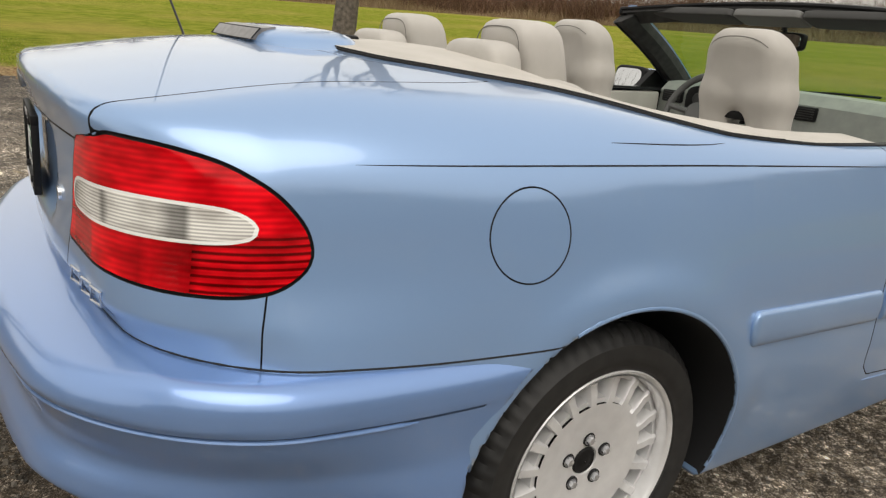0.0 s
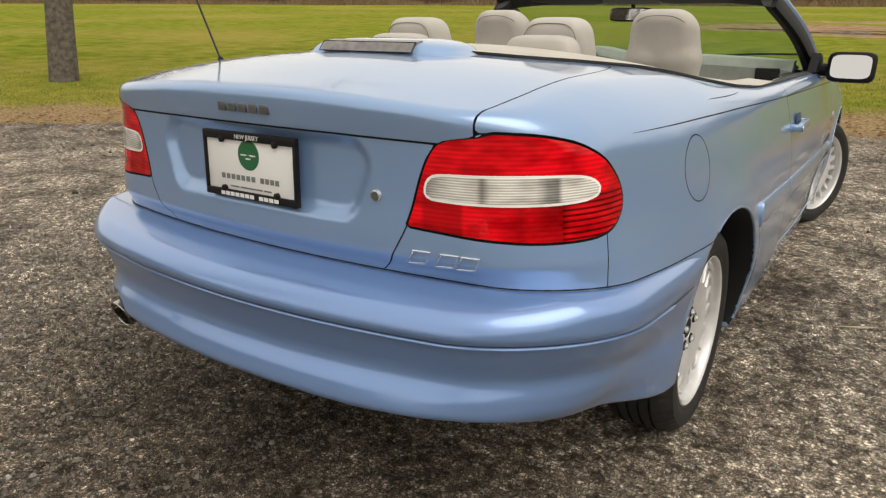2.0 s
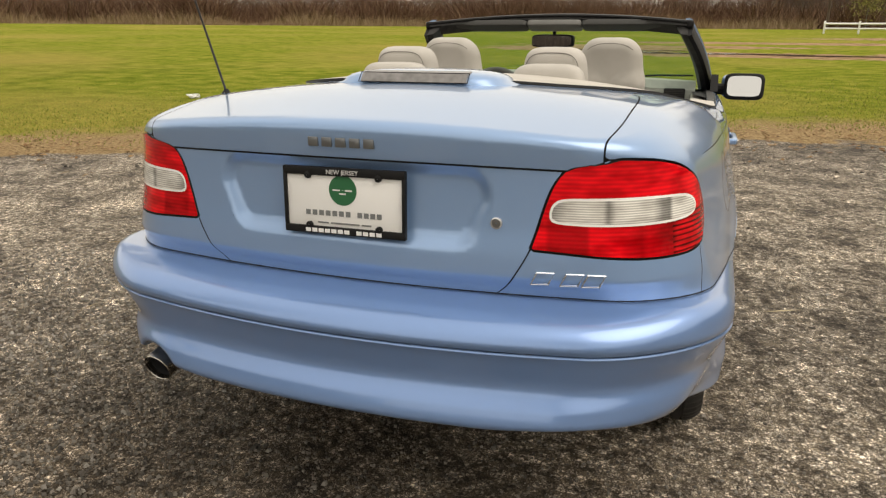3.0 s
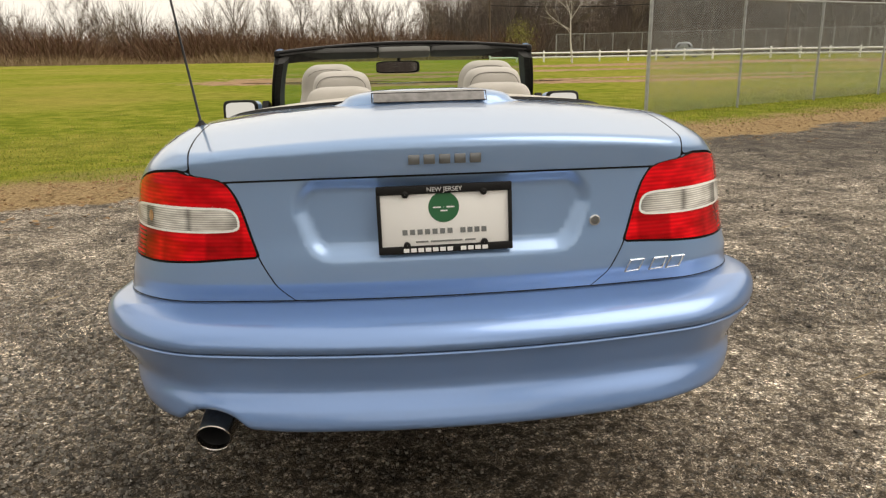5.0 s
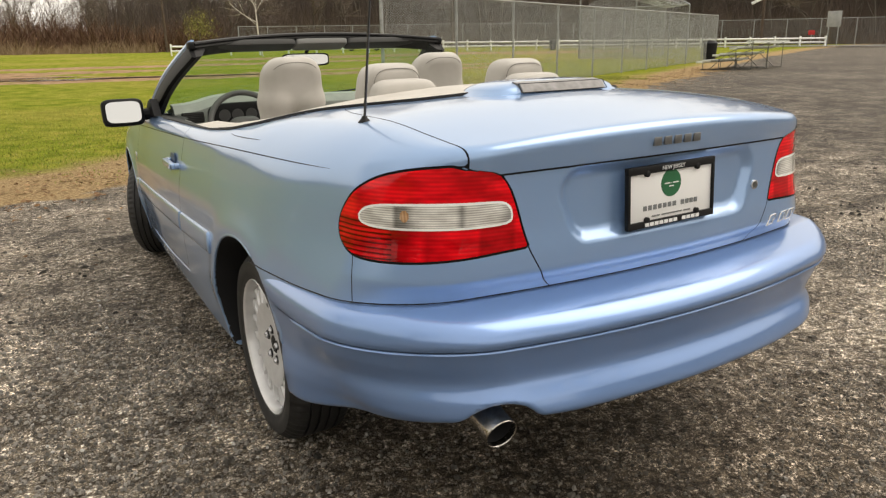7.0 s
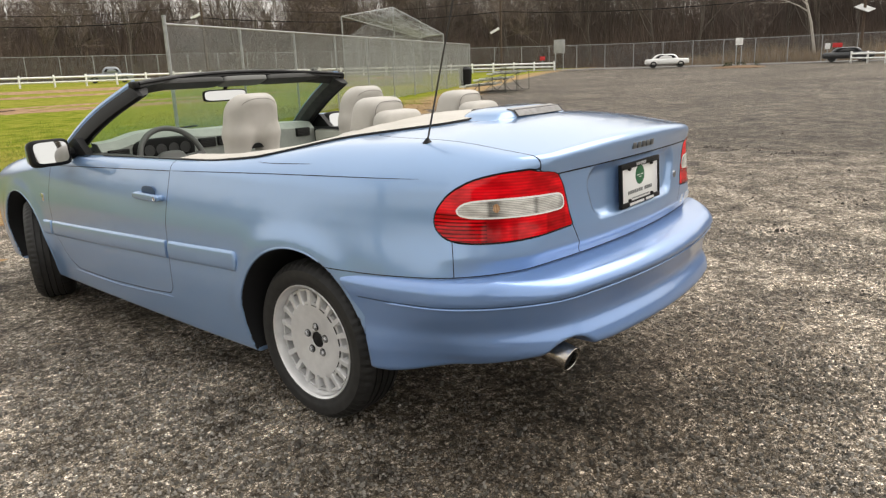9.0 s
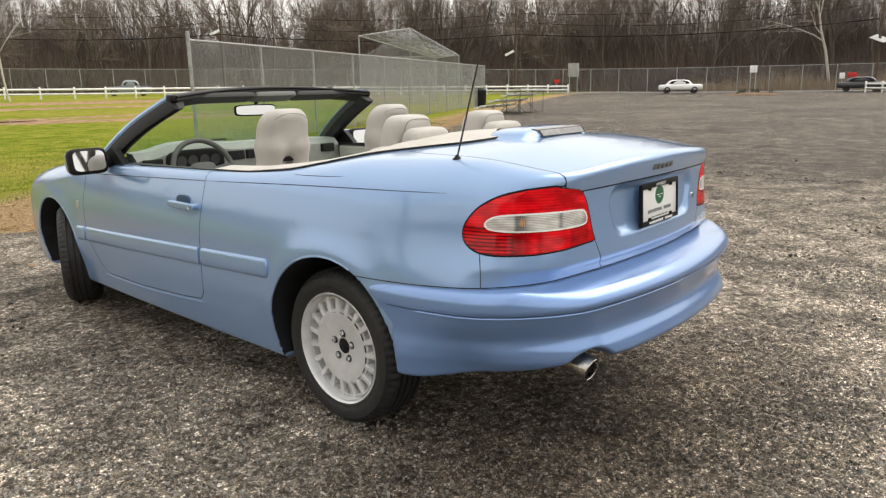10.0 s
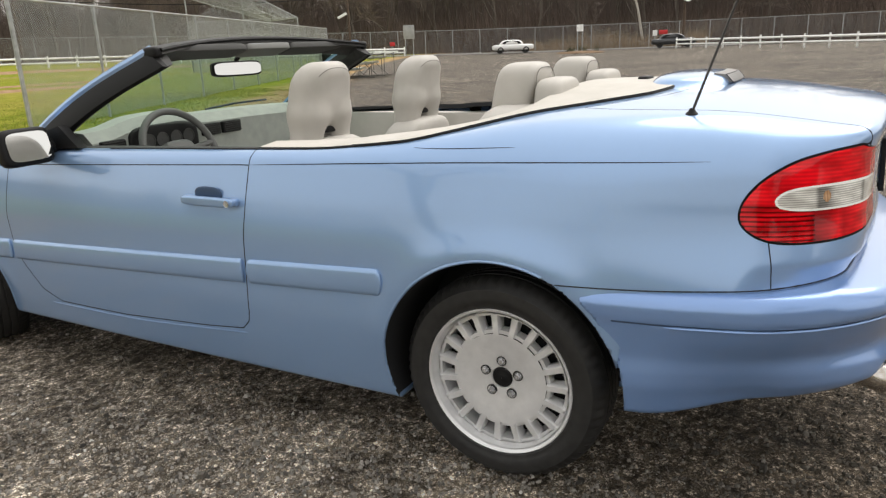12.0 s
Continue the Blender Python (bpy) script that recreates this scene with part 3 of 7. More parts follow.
def sweep(bm, pts, normals, ups, section):
    """A section (out, up) carried along points."""
    rings = []
    for p, n, u in zip(pts, normals, ups):
        rings.append([bm.verts.new(Vector(p) + Vector(n) * o + Vector(u) * h) for o, h in section])
    for r0, r1 in zip(rings, rings[1:]):
        for i in range(len(section)):
            bm.faces.new((r0[i], r0[(i + 1) % len(section)], r1[(i + 1) % len(section)], r1[i]))
    bm.faces.new(rings[0])
    bm.faces.new(rings[-1][::-1])
    bmesh.ops.recalc_face_normals(bm, faces=bm.faces)
    return bm


def side_strip(name, y0, y1, z_at, section, material, sx, ends=0.02, n=40, label="", sink=0.0):
    bm = bmesh.new()
    ys = y0 + (y1 - y0) * (0.5 - 0.5 * np.cos(np.linspace(0, math.pi, n)))
    zs = z_at(ys)
    xs = side_x(ys, zs)
    pts = [(sx * (x - sink), y, z) for x, y, z in zip(xs, ys, zs)]
    sec = list(section)
    rings = []
    span = max(abs(h) for _, h in sec)
    for p, y in zip(pts, ys):
        d = min(y - y0, y1 - y)
        k = 1.0 if ends <= 0 or d >= ends else math.sqrt(max(0.02, 1 - (1 - d / ends) ** 2))
        rings.append([bm.verts.new(Vector(p) + Vector((sx * o * (0.4 + 0.6 * k), 0, h * k))) for o, h in sec])
    for r0, r1 in zip(rings, rings[1:]):
        for i in range(len(sec)):
            bm.faces.new((r0[i], r0[(i + 1) % len(sec)], r1[(i + 1) % len(sec)], r1[i]))
    bm.faces.new(rings[0])
    bm.faces.new(rings[-1])
    bmesh.ops.recalc_face_normals(bm, faces=bm.faces)
    return part(name, bm, material, car, label)


MOULD = [(-0.01, -0.041), (0.004, -0.041), (0.0085, -0.037), (0.011, -0.028), (0.0125, -0.01), (0.0125, 0.01), (0.011, 0.028), (0.0085, 0.037), (0.004, 0.041), (-0.01, 0.041)]
LINE = [(-0.004, -0.0016), (0.0008, -0.0016), (0.0008, 0.0016), (-0.004, 0.0016)]
SEAL = [(-0.008, -0.006), (0.004, -0.006), (0.007, 0.0), (0.004, 0.006), (-0.008, 0.006)]
for sx in (-1, 1):
    mz = lambda y: 0.598 - 0.0415 * (y - 0.35)
    side_strip("side_moulding", 0.322, 0.850, mz, MOULD, PAINT, sx, 0.02, 90)
    side_strip("side_moulding", 0.862, 2.15, mz, MOULD, PAINT, sx, 0.004, 90)
    side_strip("side_moulding", 2.175, 2.285, mz, MOULD, PAINT, sx, 0.012, 40)
    side_strip("belt_crease", -0.55, 0.826, lambda y: C(y, [-0.6, 0.1, 0.86], [0.968, 0.951, 0.921]), LINE, GAP, sx, 0.5, label="thin dark crease line under the beltline")
    side_strip("belt_crease", 0.834, 2.12, lambda y: C(y, [0.86, 2.2], [0.921, 0.872]), LINE, GAP, sx, 0, label="thin dark crease line under the beltline")
    side_strip("sill_seam", 0.90, 2.0, lambda y: C(y, [0.9, 1.1, 1.53, 2.0], [0.345, 0.330, 0.305, 0.302]), [(-0.004, -0.002), (0.003, -0.002), (0.003, 0.002), (-0.004, 0.002)], PAINT, sx, 0.1)
    side_strip("cover_panel_seam", -0.06, 0.245, lambda y: C(y, [-0.1, 0.2, 0.25], [0.994, 0.984, 0.986]), LINE, GAP, sx, 0.2, label="thin panel seam under the cover's corner")
    # dark seal where cover and trim meet the paint
    bm = bmesh.new()
    av = np.r_[np.linspace(0.0, 0.775, 40), np.linspace(0.78, 0.8145, 14)]
    yv = cover_line(av)
    zv = []
    for a0, y0 in zip(av, yv):
        lo, hi = 0.9, 1.2
        for _ in range(30):
            m = (lo + hi) / 2
            lo, hi = (lo, m) if body_field(np.array([a0]), np.array([y0]), np.array([m]))[0] > 0 else (m, hi)
        zv.append(lo)
    tube(bm, [(sx * a0, y0, z0 + 0.001) for a0, y0, z0 in zip(av, yv, zv)], 0.0034, 6)
    part("cover_seal", bm, BLACK, car, "dark rubber seal along the cover")
# dark joint where the bumper meets the body
joint_z = lambda y: 0.6475 + 0.004 * float(S(y, -0.9, -0.2)) + 0.04 * float(S(-y, 0.3, 1.0))
right = []
for y in np.linspace(-0.165, -0.70, 24):
    right.append((float(side_x(y, joint_z(y))) - 0.001, y, joint_z(y)))
rear_line = []
for x in np.linspace(right[-1][0] - 0.01, 0, 30):
    y = -0.9
    for _ in range(3):
        zj = joint_z(y)
        lo, hi = -1.1, -0.4
        for _ in range(30):
            m = (lo + hi) / 2
            lo, hi = (m, hi) if body_field(np.array([x]), np.array([m]), np.array([zj]))[0] > 0 else (lo, m)
        y = hi
    rear_line.append((x, y + 0.001, zj))
bm = bmesh.new()
half = right + rear_line
tube(bm, half + [(-x, y, z) for x, y, z in half[-2::-1]], 0.0022, 6)
part("bumper_joint", bm, GAP, car, "dark joint above the bumper")

# a thin raised bead under the groove catches the sky
bead = []
for q in np.linspace(-1.48, 1.48, 90):
    d, y = (math.sin(q), -math.cos(q)), -0.6
    for _ in range(4):
        z = 0.5685 + 0.031 * float(S(-y, 0.3, 1.0))
        lo, hi = 0.2, 1.2
        for _ in range(26):
            m = (lo + hi) / 2
            lo, hi = (lo, m) if bumper_field(np.array([m * d[0]]), np.array([-0.4 + m * d[1]]), np.array([z]))[0] > 0 else (m, hi)
        y = -0.4 + lo * d[1]
    if y < -0.36:
        bead.append((lo * d[0], y, z))
bm = bmesh.new()
tube(bm, bead, [0.0012] + [0.0045] * (len(bead) - 2) + [0.0012], 8)
part("bumper_bead", bm, BUMPER_PAINT, car, "thin raised bead along the bumper's groove")
# rolled lips round the wheel arches
for sx in (-1, 1):
    for axle, q0, q1 in ((AXLE_R, -0.28, 1.98), (AXLE_F, -0.28, math.pi + 0.25)):
        bm = bmesh.new()
        q = np.linspace(q0, q1, 60)
        ys, zs = axle - 0.008 + 0.362 * np.cos(q), 0.335 + 0.362 * np.sin(q)
        xs = side_x(axle - 0.008 + 0.368 * np.cos(q), 0.335 + 0.368 * np.sin(q))
        tube(bm, [(sx * (x - 0.003), y, z) for x, y, z in zip(xs, ys, zs)], 0.0052, 8)
        part("arch_lip", bm, PAINT, car, "rolled blue lip of the wheel arch")


# wheels
def wheel(at, sx, steer=0.0):
    hub = new("wheel")
    hub.parent = car
    hub.matrix_basis = pose(*at, 0, 0, (180 if sx < 0 else 0) + steer)
    tagged(hub, "silver alloy wheel with many short spokes and black tyre")
    R, W = TYRE_R, 0.1025
    bm = bmesh.new()
    prof = [(-W + 0.012, 0.212), (-W, 0.235), (-W - 0.002, 0.262), (-W + 0.006, 0.29), (-W + 0.022, R - 0.008), (-0.062, R - 0.001)]
    for g in (-0.048, -0.016, 0.016, 0.048):
        prof += [(g - 0.0045, R), (g - 0.004, R - 0.008), (g + 0.004, R - 0.008), (g + 0.0045, R)]
    prof += [(0.062, R - 0.001), (W - 0.022, R - 0.008), (W - 0.012, R - 0.017), (W + 0.001, 0.285), (W + 0.003, 0.262), (W, 0.245), (W - 0.002, 0.242), (W - 0.003, 0.231), (W - 0.014, 0.219)]
    lathe(bm, prof, 180)
    for v in bm.verts:
        r, q = math.hypot(v.co.y, v.co.z), math.atan2(v.co.z, v.co.y)
        if abs(v.co.x) > 0.058 and r > 0.290 and round(q / (2 * math.pi) * 180) % 3 == 0:
            v.co.y, v.co.z = v.co.y * (r - 0.006) / r, v.co.z * (r - 0.006) / r
    part("tyre", bm, RUBBER, hub, "black rubber tyre with grooved tread")
    # rim: barrel and lip
    bm = bmesh.new()
    lathe(bm, [(-0.085, 0.208), (-0.06, 0.197), (0.03, 0.197), (0.05, 0.208), (0.075, 0.2115), (0.088, 0.2145), (0.095, 0.2185), (0.0985, 0.2245), (0.095, 0.227), (0.086, 0.221), (0.0, 0.2)], 72)
    rim = part("rim", bm, ALLOY, hub, "silver painted alloy rim")
    # face with slots
    n, r0, r1 = 19, 0.142, 0.2075
    bm = bmesh.new()
    face = lambda r: 0.058 + 0.016 * math.exp(-(((r - 0.15) / 0.07) ** 2)) + (0.004 if r > 0.19 else 0)
    def pt(r, q, x):
        return bm.verts.new((x, r * math.cos(q), r * math.sin(q)))
    centre = [(0.0, 0.052), (0.030, 0.052), (0.034, 0.060), (0.075, 0.064), (0.1, 0.070), (r0, face(r0))]
    segs = n * 6
    rings = [[pt(max(r, 0.001), 2 * math.pi * s / segs, x) for s in range(segs)] for r, x in centre]
    for a0, b0 in zip(rings, rings[1:]):
        for s in range(segs):
            bm.faces.new((a0[s], a0[(s + 1) % segs], b0[(s + 1) % segs], b0[s]))
    steps = 6
    rad = [r0 + (r1 - r0) * i / steps for i in range(steps + 1)]
    for k in range(n):
        cols = []
        for j in range(7):
            u = j / 6
            col = []
            for r in rad:
                # slot takes the middle of each sector, wider outwards, rounded within
                open_w = 0.275 + 0.04 * (r - r0) / (r1 - r0)
                if j in (0, 6):
                    q = k + (0 if j == 0 else 1)
                elif j < 3:
                    q = k + 0.5 - open_w + (0 if j == 2 else -0.06)
                elif j > 3:
                    q = k + 0.5 + open_w + (0 if j == 4 else 0.06)
                else:
                    q = k + 0.5
                x = face(r) - (0.006 if j in (2, 3, 4) else 0.0)
                col.append(pt(r, 2 * math.pi * q / n, x))
            cols.append(col)
        for j in (0, 1, 4, 5):
            for i in range(steps):
                bm.faces.new((cols[j][i], cols[j + 1][i], cols[j + 1][i + 1], cols[j][i + 1]))
        for j in (2, 3):
            bm.faces.new((cols[j][0], cols[j + 1][0], cols[j + 1][1], cols[j][1]))
            bm.faces.new((cols[j][steps - 1], cols[j + 1][steps - 1], cols[j + 1][steps], cols[j][steps]))
        loop = [cols[2][i] for i in range(1, steps)] + [cols[3][steps - 1]] + [cols[4][i] for i in range(steps - 1, 0, -1)] + [cols[3][1]]
        deep = [bm.verts.new((v.co.x - 0.034, v.co.y, v.co.z)) for v in loop]
        for i in range(len(loop)):
            bm.faces.new((loop[i], loop[(i + 1) % len(loop)], deep[(i + 1) % len(loop)], deep[i]))
    outer = [[pt(r, 2 * math.pi * s / segs, x) for s in range(segs)] for r, x in ((r1, face(r1)), (0.209, 0.083), (0.2125, 0.092))]
    for a0, b0 in zip(outer, outer[1:]):
        for s in range(segs):
            bm.faces.new((a0[s], a0[(s + 1) % segs], b0[(s + 1) % segs], b0[s]))
    bmesh.ops.remove_doubles(bm, verts=bm.verts, dist=0.0006)
    bmesh.ops.recalc_face_normals(bm, faces=bm.faces)
    part("rim_face", bm, ALLOY, rim)
    bm = bmesh.new()
    lathe(bm, [(0.010, 0.001), (0.010, 0.195)], 40)
    part("brake_disc", bm, GAP, hub, "dark brake parts behind the rim")
    bm = bmesh.new()
    lathe(bm, [(0.05, 0.032), (0.058, 0.031), (0.061, 0.027), (0.060, 0.018), (0.063, 0.012), (0.063, 0.001)], 28)
    part("centre_cap", bm, BLACK, rim, "black centre cap")
    for k in range(5):
        q = 2 * math.pi * k / 5 + 0.3
        c, s = 0.054 * math.cos(q), 0.054 * math.sin(q)
        bm = bmesh.new()
        lathe(bm, [(0.0605, 0.016), (0.0650, 0.0155), (0.0655, 0.0125)], 16, at=(0, c, s))
        lathe(bm, [(0.0600, 0.0125), (0.0602, 0.001)], 12, at=(0, c, s))
        part("bolt_seat", bm, GAP, rim)
        bm = bmesh.new()
        lathe(bm, [(0.058, 0.0105), (0.070, 0.0100), (0.0735, 0.008), (0.074, 0.001)], 6, at=(0, c, s))
        part("wheel_bolt", bm, CHROME, rim, "bright wheel bolt")


def arch_liner(y0, sx):
    """Dark shell over the wheel, closed towards the middle of the car."""
    bm = bmesh.new()
    rows = [[bm.verts.new((sx * x, y0 - 0.008 + 0.368 * math.cos(q), 0.335 + 0.368 * math.sin(q))) for q in np.linspace(0.02, math.pi - 0.02, 25)] for x in (0.585, 0.835)]
    for i in range(24):
        bm.faces.new((rows[0][i], rows[0][i + 1], rows[1][i + 1], rows[1][i]))
    bm.faces.new(rows[0])
    bmesh.ops.recalc_face_normals(bm, faces=bm.faces)
    bmesh.ops.solidify(bm, geom=bm.faces[:], thickness=0.004)
    part("wheel_arch_liner", bm, GAP, car, "black wheel arch liner")


for sx in (-1, 1):
    arch_liner(AXLE_R, sx)
    arch_liner(AXLE_F, sx)
    wheel((sx * 0.735, AXLE_R, HUB_Z), sx)
    wheel((sx * 0.745, AXLE_F, HUB_Z), sx, -24)


# exhaust
bm = bmesh.new()
tube(bm, [(-0.48, -0.35, 0.26), (-0.50, -0.55, 0.33), (-0.525, -0.72, 0.40), (-0.54, -0.80, 0.405)], 0.028, 16)
pipe = part("exhaust_pipe", bm, STEEL, car, "brown-stained steel exhaust pipe")
bm = bmesh.new()
lathe(bm, [(0, 0.041), (0.19, 0.041), (0.192, 0.0395), (0.19, 0.038), (0.15, 0.037)], 32, axis="z")
for v in bm.verts:
    if v.co.z > 0.15:
        v.co.z += 0.1 * v.co.y
bmesh.ops.transform(bm, matrix=Matrix.Translation((-0.546, -0.80, 0.432)) @ Vector((-0.008, -0.20, -0.045)).to_track_quat("Z", "Y").to_matrix().to_4x4(), verts=bm.verts)
outlet = part("tailpipe", bm, STEEL, car, "polished steel tailpipe")
bm = bmesh.new()
lathe(bm, [(0.172, 0.0376), (0.168, 0.036), (0.04, 0.036), (0.04, 0.001)], 32, axis="z")
bmesh.ops.transform(bm, matrix=Matrix.Translation((-0.546, -0.80, 0.432)) @ Vector((-0.008, -0.20, -0.045)).to_track_quat("Z", "Y").to_matrix().to_4x4(), verts=bm.verts)
part("bore", bm, GAP, outlet, "sooty black inside of the tailpipe")
bm = bmesh.new()
box(bm, (-0.60, -0.72, 0.36), (0.60, 3.3, 0.40), 0.02)
part("underbody", bm, BLACK, car, "dark underbody")

# antenna
bm = bmesh.new()
lathe(bm, [(0, 0.018), (0.006, 0.017), (0.014, 0.009), (0.02, 0.006)], 16, axis="z", at=(-0.628, -0.48, 1.060))
WHIP = mat("whip_grey", (0.055, 0.052, 0.05), 0.4, 0.3)
ant = part("antenna", bm, BLACK, car, "thin dark grey whip antenna")
bm = bmesh.new()
tube(bm, [(-0.628, -0.48, 1.07), (-0.636, -0.542, 1.25), (-0.647, -0.628, 1.5), (-0.658, -0.712, 1.74), (-0.663, -0.748, 1.84)], [0.0036, 0.0032, 0.0027, 0.0022, 0.0018], 6)
part("mast", bm, WHIP, ant)


def pillow(bm, at, size, e=0.45, taper=0.0, lean=0.0, segs=28, rings=16):
    """A rounded block, narrower or wider towards its top."""
    sgn = lambda v, p: math.copysign(abs(v) ** p, v)
    rows = []
    for i in range(rings + 1):
        v = -math.pi / 2 + math.pi * i / rings
        row = []
        for j in range(segs):
            u = 2 * math.pi * j / segs
            x, y, z = sgn(math.cos(v), e) * sgn(math.cos(u), e), sgn(math.cos(v), e) * sgn(math.sin(u), e), sgn(math.sin(v), e)
            k = 1 - taper * z
            row.append(bm.verts.new((at[0] + size[0] * x * k, at[1] + size[1] * y + lean * z, at[2] + size[2] * z)))
        rows.append(row)
    for a0, b0 in zip(rows, rows[1:]):
        for j in range(segs):
            bm.faces.new((a0[j], a0[(j + 1) % segs], b0[(j + 1) % segs], b0[j]))
    bmesh.ops.remove_doubles(bm, verts=bm.verts, dist=0.0005)
    bmesh.ops.recalc_face_normals(bm, faces=bm.faces)
    return bm


STITCH = mat("stitch_grey", (0.17, 0.16, 0.145), 0.7)


def seam_arc(bm, cx, y, cz, w, h, r=0.0022):
    """A stitched line, an arch over the back of a headrest."""
    pts = []
    for i in range(25):
        q = math.pi * i / 24
        pts.append((cx + w * math.copysign(abs(math.cos(q)) ** 0.55, math.cos(q)), y, cz + h * abs(math.sin(q)) ** 0.6))
    tube(bm, pts, r, 5)


def headrest_field(x, y, z):
    """A tall padded rest, waisted above two feet that flank a slot."""
    def rounded_box(x, y, z, a, b, c, r):
        qx, qy, qz = np.abs(x) - a + r, np.abs(y) - b + r, np.abs(z) - c + r
        return np.sqrt(np.maximum(qx, 0) ** 2 + np.maximum(qy, 0) ** 2 + np.maximum(qz, 0) ** 2) + np.minimum(np.maximum(qx, np.maximum(qy, qz)), 0) - r
    w = 1 + 0.10 * S(-z, -0.09, 0.10)
    y = y + 0.16 * z + 0.9 * np.maximum(z, 0) ** 2 - 0.3 * x * x
    qx, qz = np.abs(x / w) - 0.130 + 0.085, np.abs(z - 0.004) - 0.120 + 0.085
    outline = np.hypot(np.maximum(qx, 0), np.maximum(qz, 0)) + np.minimum(np.maximum(qx, qz), 0) - 0.085
    top = meet(outline, np.abs(y) - 0.068, 0.056)
    feet = rounded_box(np.abs(x) - 0.086, y + 0.012, z + 0.14, 0.056, 0.056, 0.10, 0.045)
    h = np.clip(0.5 + 0.5 * (feet - top) / 0.05, 0, 1)
    return feet * (1 - h) + top * h - 0.05 * h * (1 - h)


P, Q, N = surface_net(headrest_field, (-0.2, -0.16, -0.26), (0.2, 0.16, 0.16), 0.0125)
REST = Skin(P, N, Q.tolist())


def moved(sk, x, y, z):
    return Skin(sk.P + [x, y, z], sk.N, sk.polys)


for sx in (-1, 1):
    seat = new("front_seat")
    seat.parent = car
    tagged(seat, "grey-beige leather front seat with tall headrest")
    cx = sx * 0.365
    part("backrest", pillow(bmesh.new(), (cx, 0.97, 0.67), (0.25, 0.095, 0.28), 0.45, 0.16, -0.08), GREY_LEATHER, seat)
    part("cushion", pillow(bmesh.new(), (cx, 1.25, 0.44), (0.26, 0.27, 0.09), 0.4), GREY_LEATHER, seat)
    part("headrest", moved(REST, cx, 0.898, 1.100), GREY_LEATHER, seat)
    bm = bmesh.new()
    box(bm, (cx - 0.045, 0.868, 0.965), (cx + 0.045, 0.905, 0.99), 0.005)
    part("headrest_guide", bm, BLACK, seat, "dark slot under the headrest")
    bm = bmesh.new()
    pts = [(q, -0.1, 0.075 + 0.03 * (1 - (q / 0.11) ** 2)) for q in np.linspace(-0.11, 0.11, 21)]
    Z, _ = to_field(headrest_field, np.array(pts), 8)
    tube(bm, [(p[0] + cx, p[1] + 0.898, p[2] + 1.1) for p in Z], 0.0014, 5)
    part("stitched_seam", bm, STITCH, seat)
    rear = new("rear_seat")
    rear.parent = car
    tagged(rear, "grey-beige leather rear seat with rounded headrest")
    cx = sx * 0.270
    part("backrest", pillow(bmesh.new(), (cx * 1.03, 0.16, 0.78), (0.265, 0.11, 0.29), 0.4, 0.08, -0.06), GREY_LEATHER, rear)
    part("cushion", pillow(bmesh.new(), (cx, 0.5, 0.48), (0.31, 0.27, 0.09), 0.4), GREY_LEATHER, rear)
    part("headrest", pillow(bmesh.new(), (cx, 0.125, 1.10), (0.106, 0.075, 0.098), 0.48, 0.08, -0.02), GREY_LEATHER, rear)
    part("roll_bar_cover", pillow(bmesh.new(), (cx, 0.0, 1.075), (0.122, 0.05, 0.072), 0.45, 0.12), GREY_LEATHER, rear, "padded cover behind the rear headrest")
    bm = bmesh.new()
    seam_arc(bm, cx, 0.042, 1.09, 0.09, 0.09, 0.0013)
    part("stitched_seam", bm, STITCH, rear)

# cabin tub and inner door panels
bm = bmesh.new()
box(bm, (-0.70, 0.42, 0.30), (0.70, 2.0, 0.34), 0.01)
part("cabin_floor", bm, BLACK, car, "dark carpeted cabin floor")
for sx in (-1, 1):
    bm = bmesh.new()
    box(bm, (sx * 0.70, 0.42, 0.34), (sx * 0.772, 1.75, 0.935), 0.012)
    box(bm, (sx * 0.70, -0.02, 0.74), (sx * 0.772, 0.42, 0.935), 0.012)
    part("inner_side_panel", bm, GREY_LEATHER, car, "grey-beige inner door and side panel")
bm = bmesh.new()
box(bm, (-0.70, -0.06, 0.74), (0.70, -0.025, 1.04), 0.01)
part("rear_bulkhead", bm, GREY_LEATHER, car)
# small pull slot on the cover
bm = bmesh.new()
box(bm, (-0.05, -0.245, 1.10), (0.03, -0.205, 1.1315), 0.008)
part("cover_latch", bm, BLACK, car, "dark oval latch hole in the cover")

# windscreen
TOP = [(x, 1.455 + 0.115 * (1 - (x / 0.655) ** 2), 1.287 + 0.038 * (1 - (x / 0.655) ** 2)) for x in np.linspace(-0.655, 0.655, 21)]
BASE = [(x, 2.05 + 0.18 * (1 - (x / 0.755) ** 2), 0.925 + 0.05 * (1 - (x / 0.755) ** 2)) for x in np.linspace(-0.755, 0.755, 21)]
screen = new("windscreen")
screen.parent = car
tagged(screen, "raked windscreen with blue pillars and black header")
GLASS = bpy.data.materials.new("tinted_glass")
GLASS.use_nodes = True
gn = GLASS.node_tree
gn.nodes.remove(gn.nodes["Principled BSDF"])
g1, g2, gm = gn.nodes.new("ShaderNodeBsdfTransparent"), gn.nodes.new("ShaderNodeBsdfGlossy"), gn.nodes.new("ShaderNodeMixShader")
g1.inputs[0].default_value = (0.64, 0.79, 0.68, 1)
g2.inputs["Roughness"].default_value = 0.0
gm.inputs[0].default_value = 0.045
gn.links.new(g1.outputs[0], gm.inputs[1])
gn.links.new(g2.outputs[0], gm.inputs[2])
gn.links.new(gm.outputs[0], gn.nodes["Material Output"].inputs[0])
bm = bmesh.new()
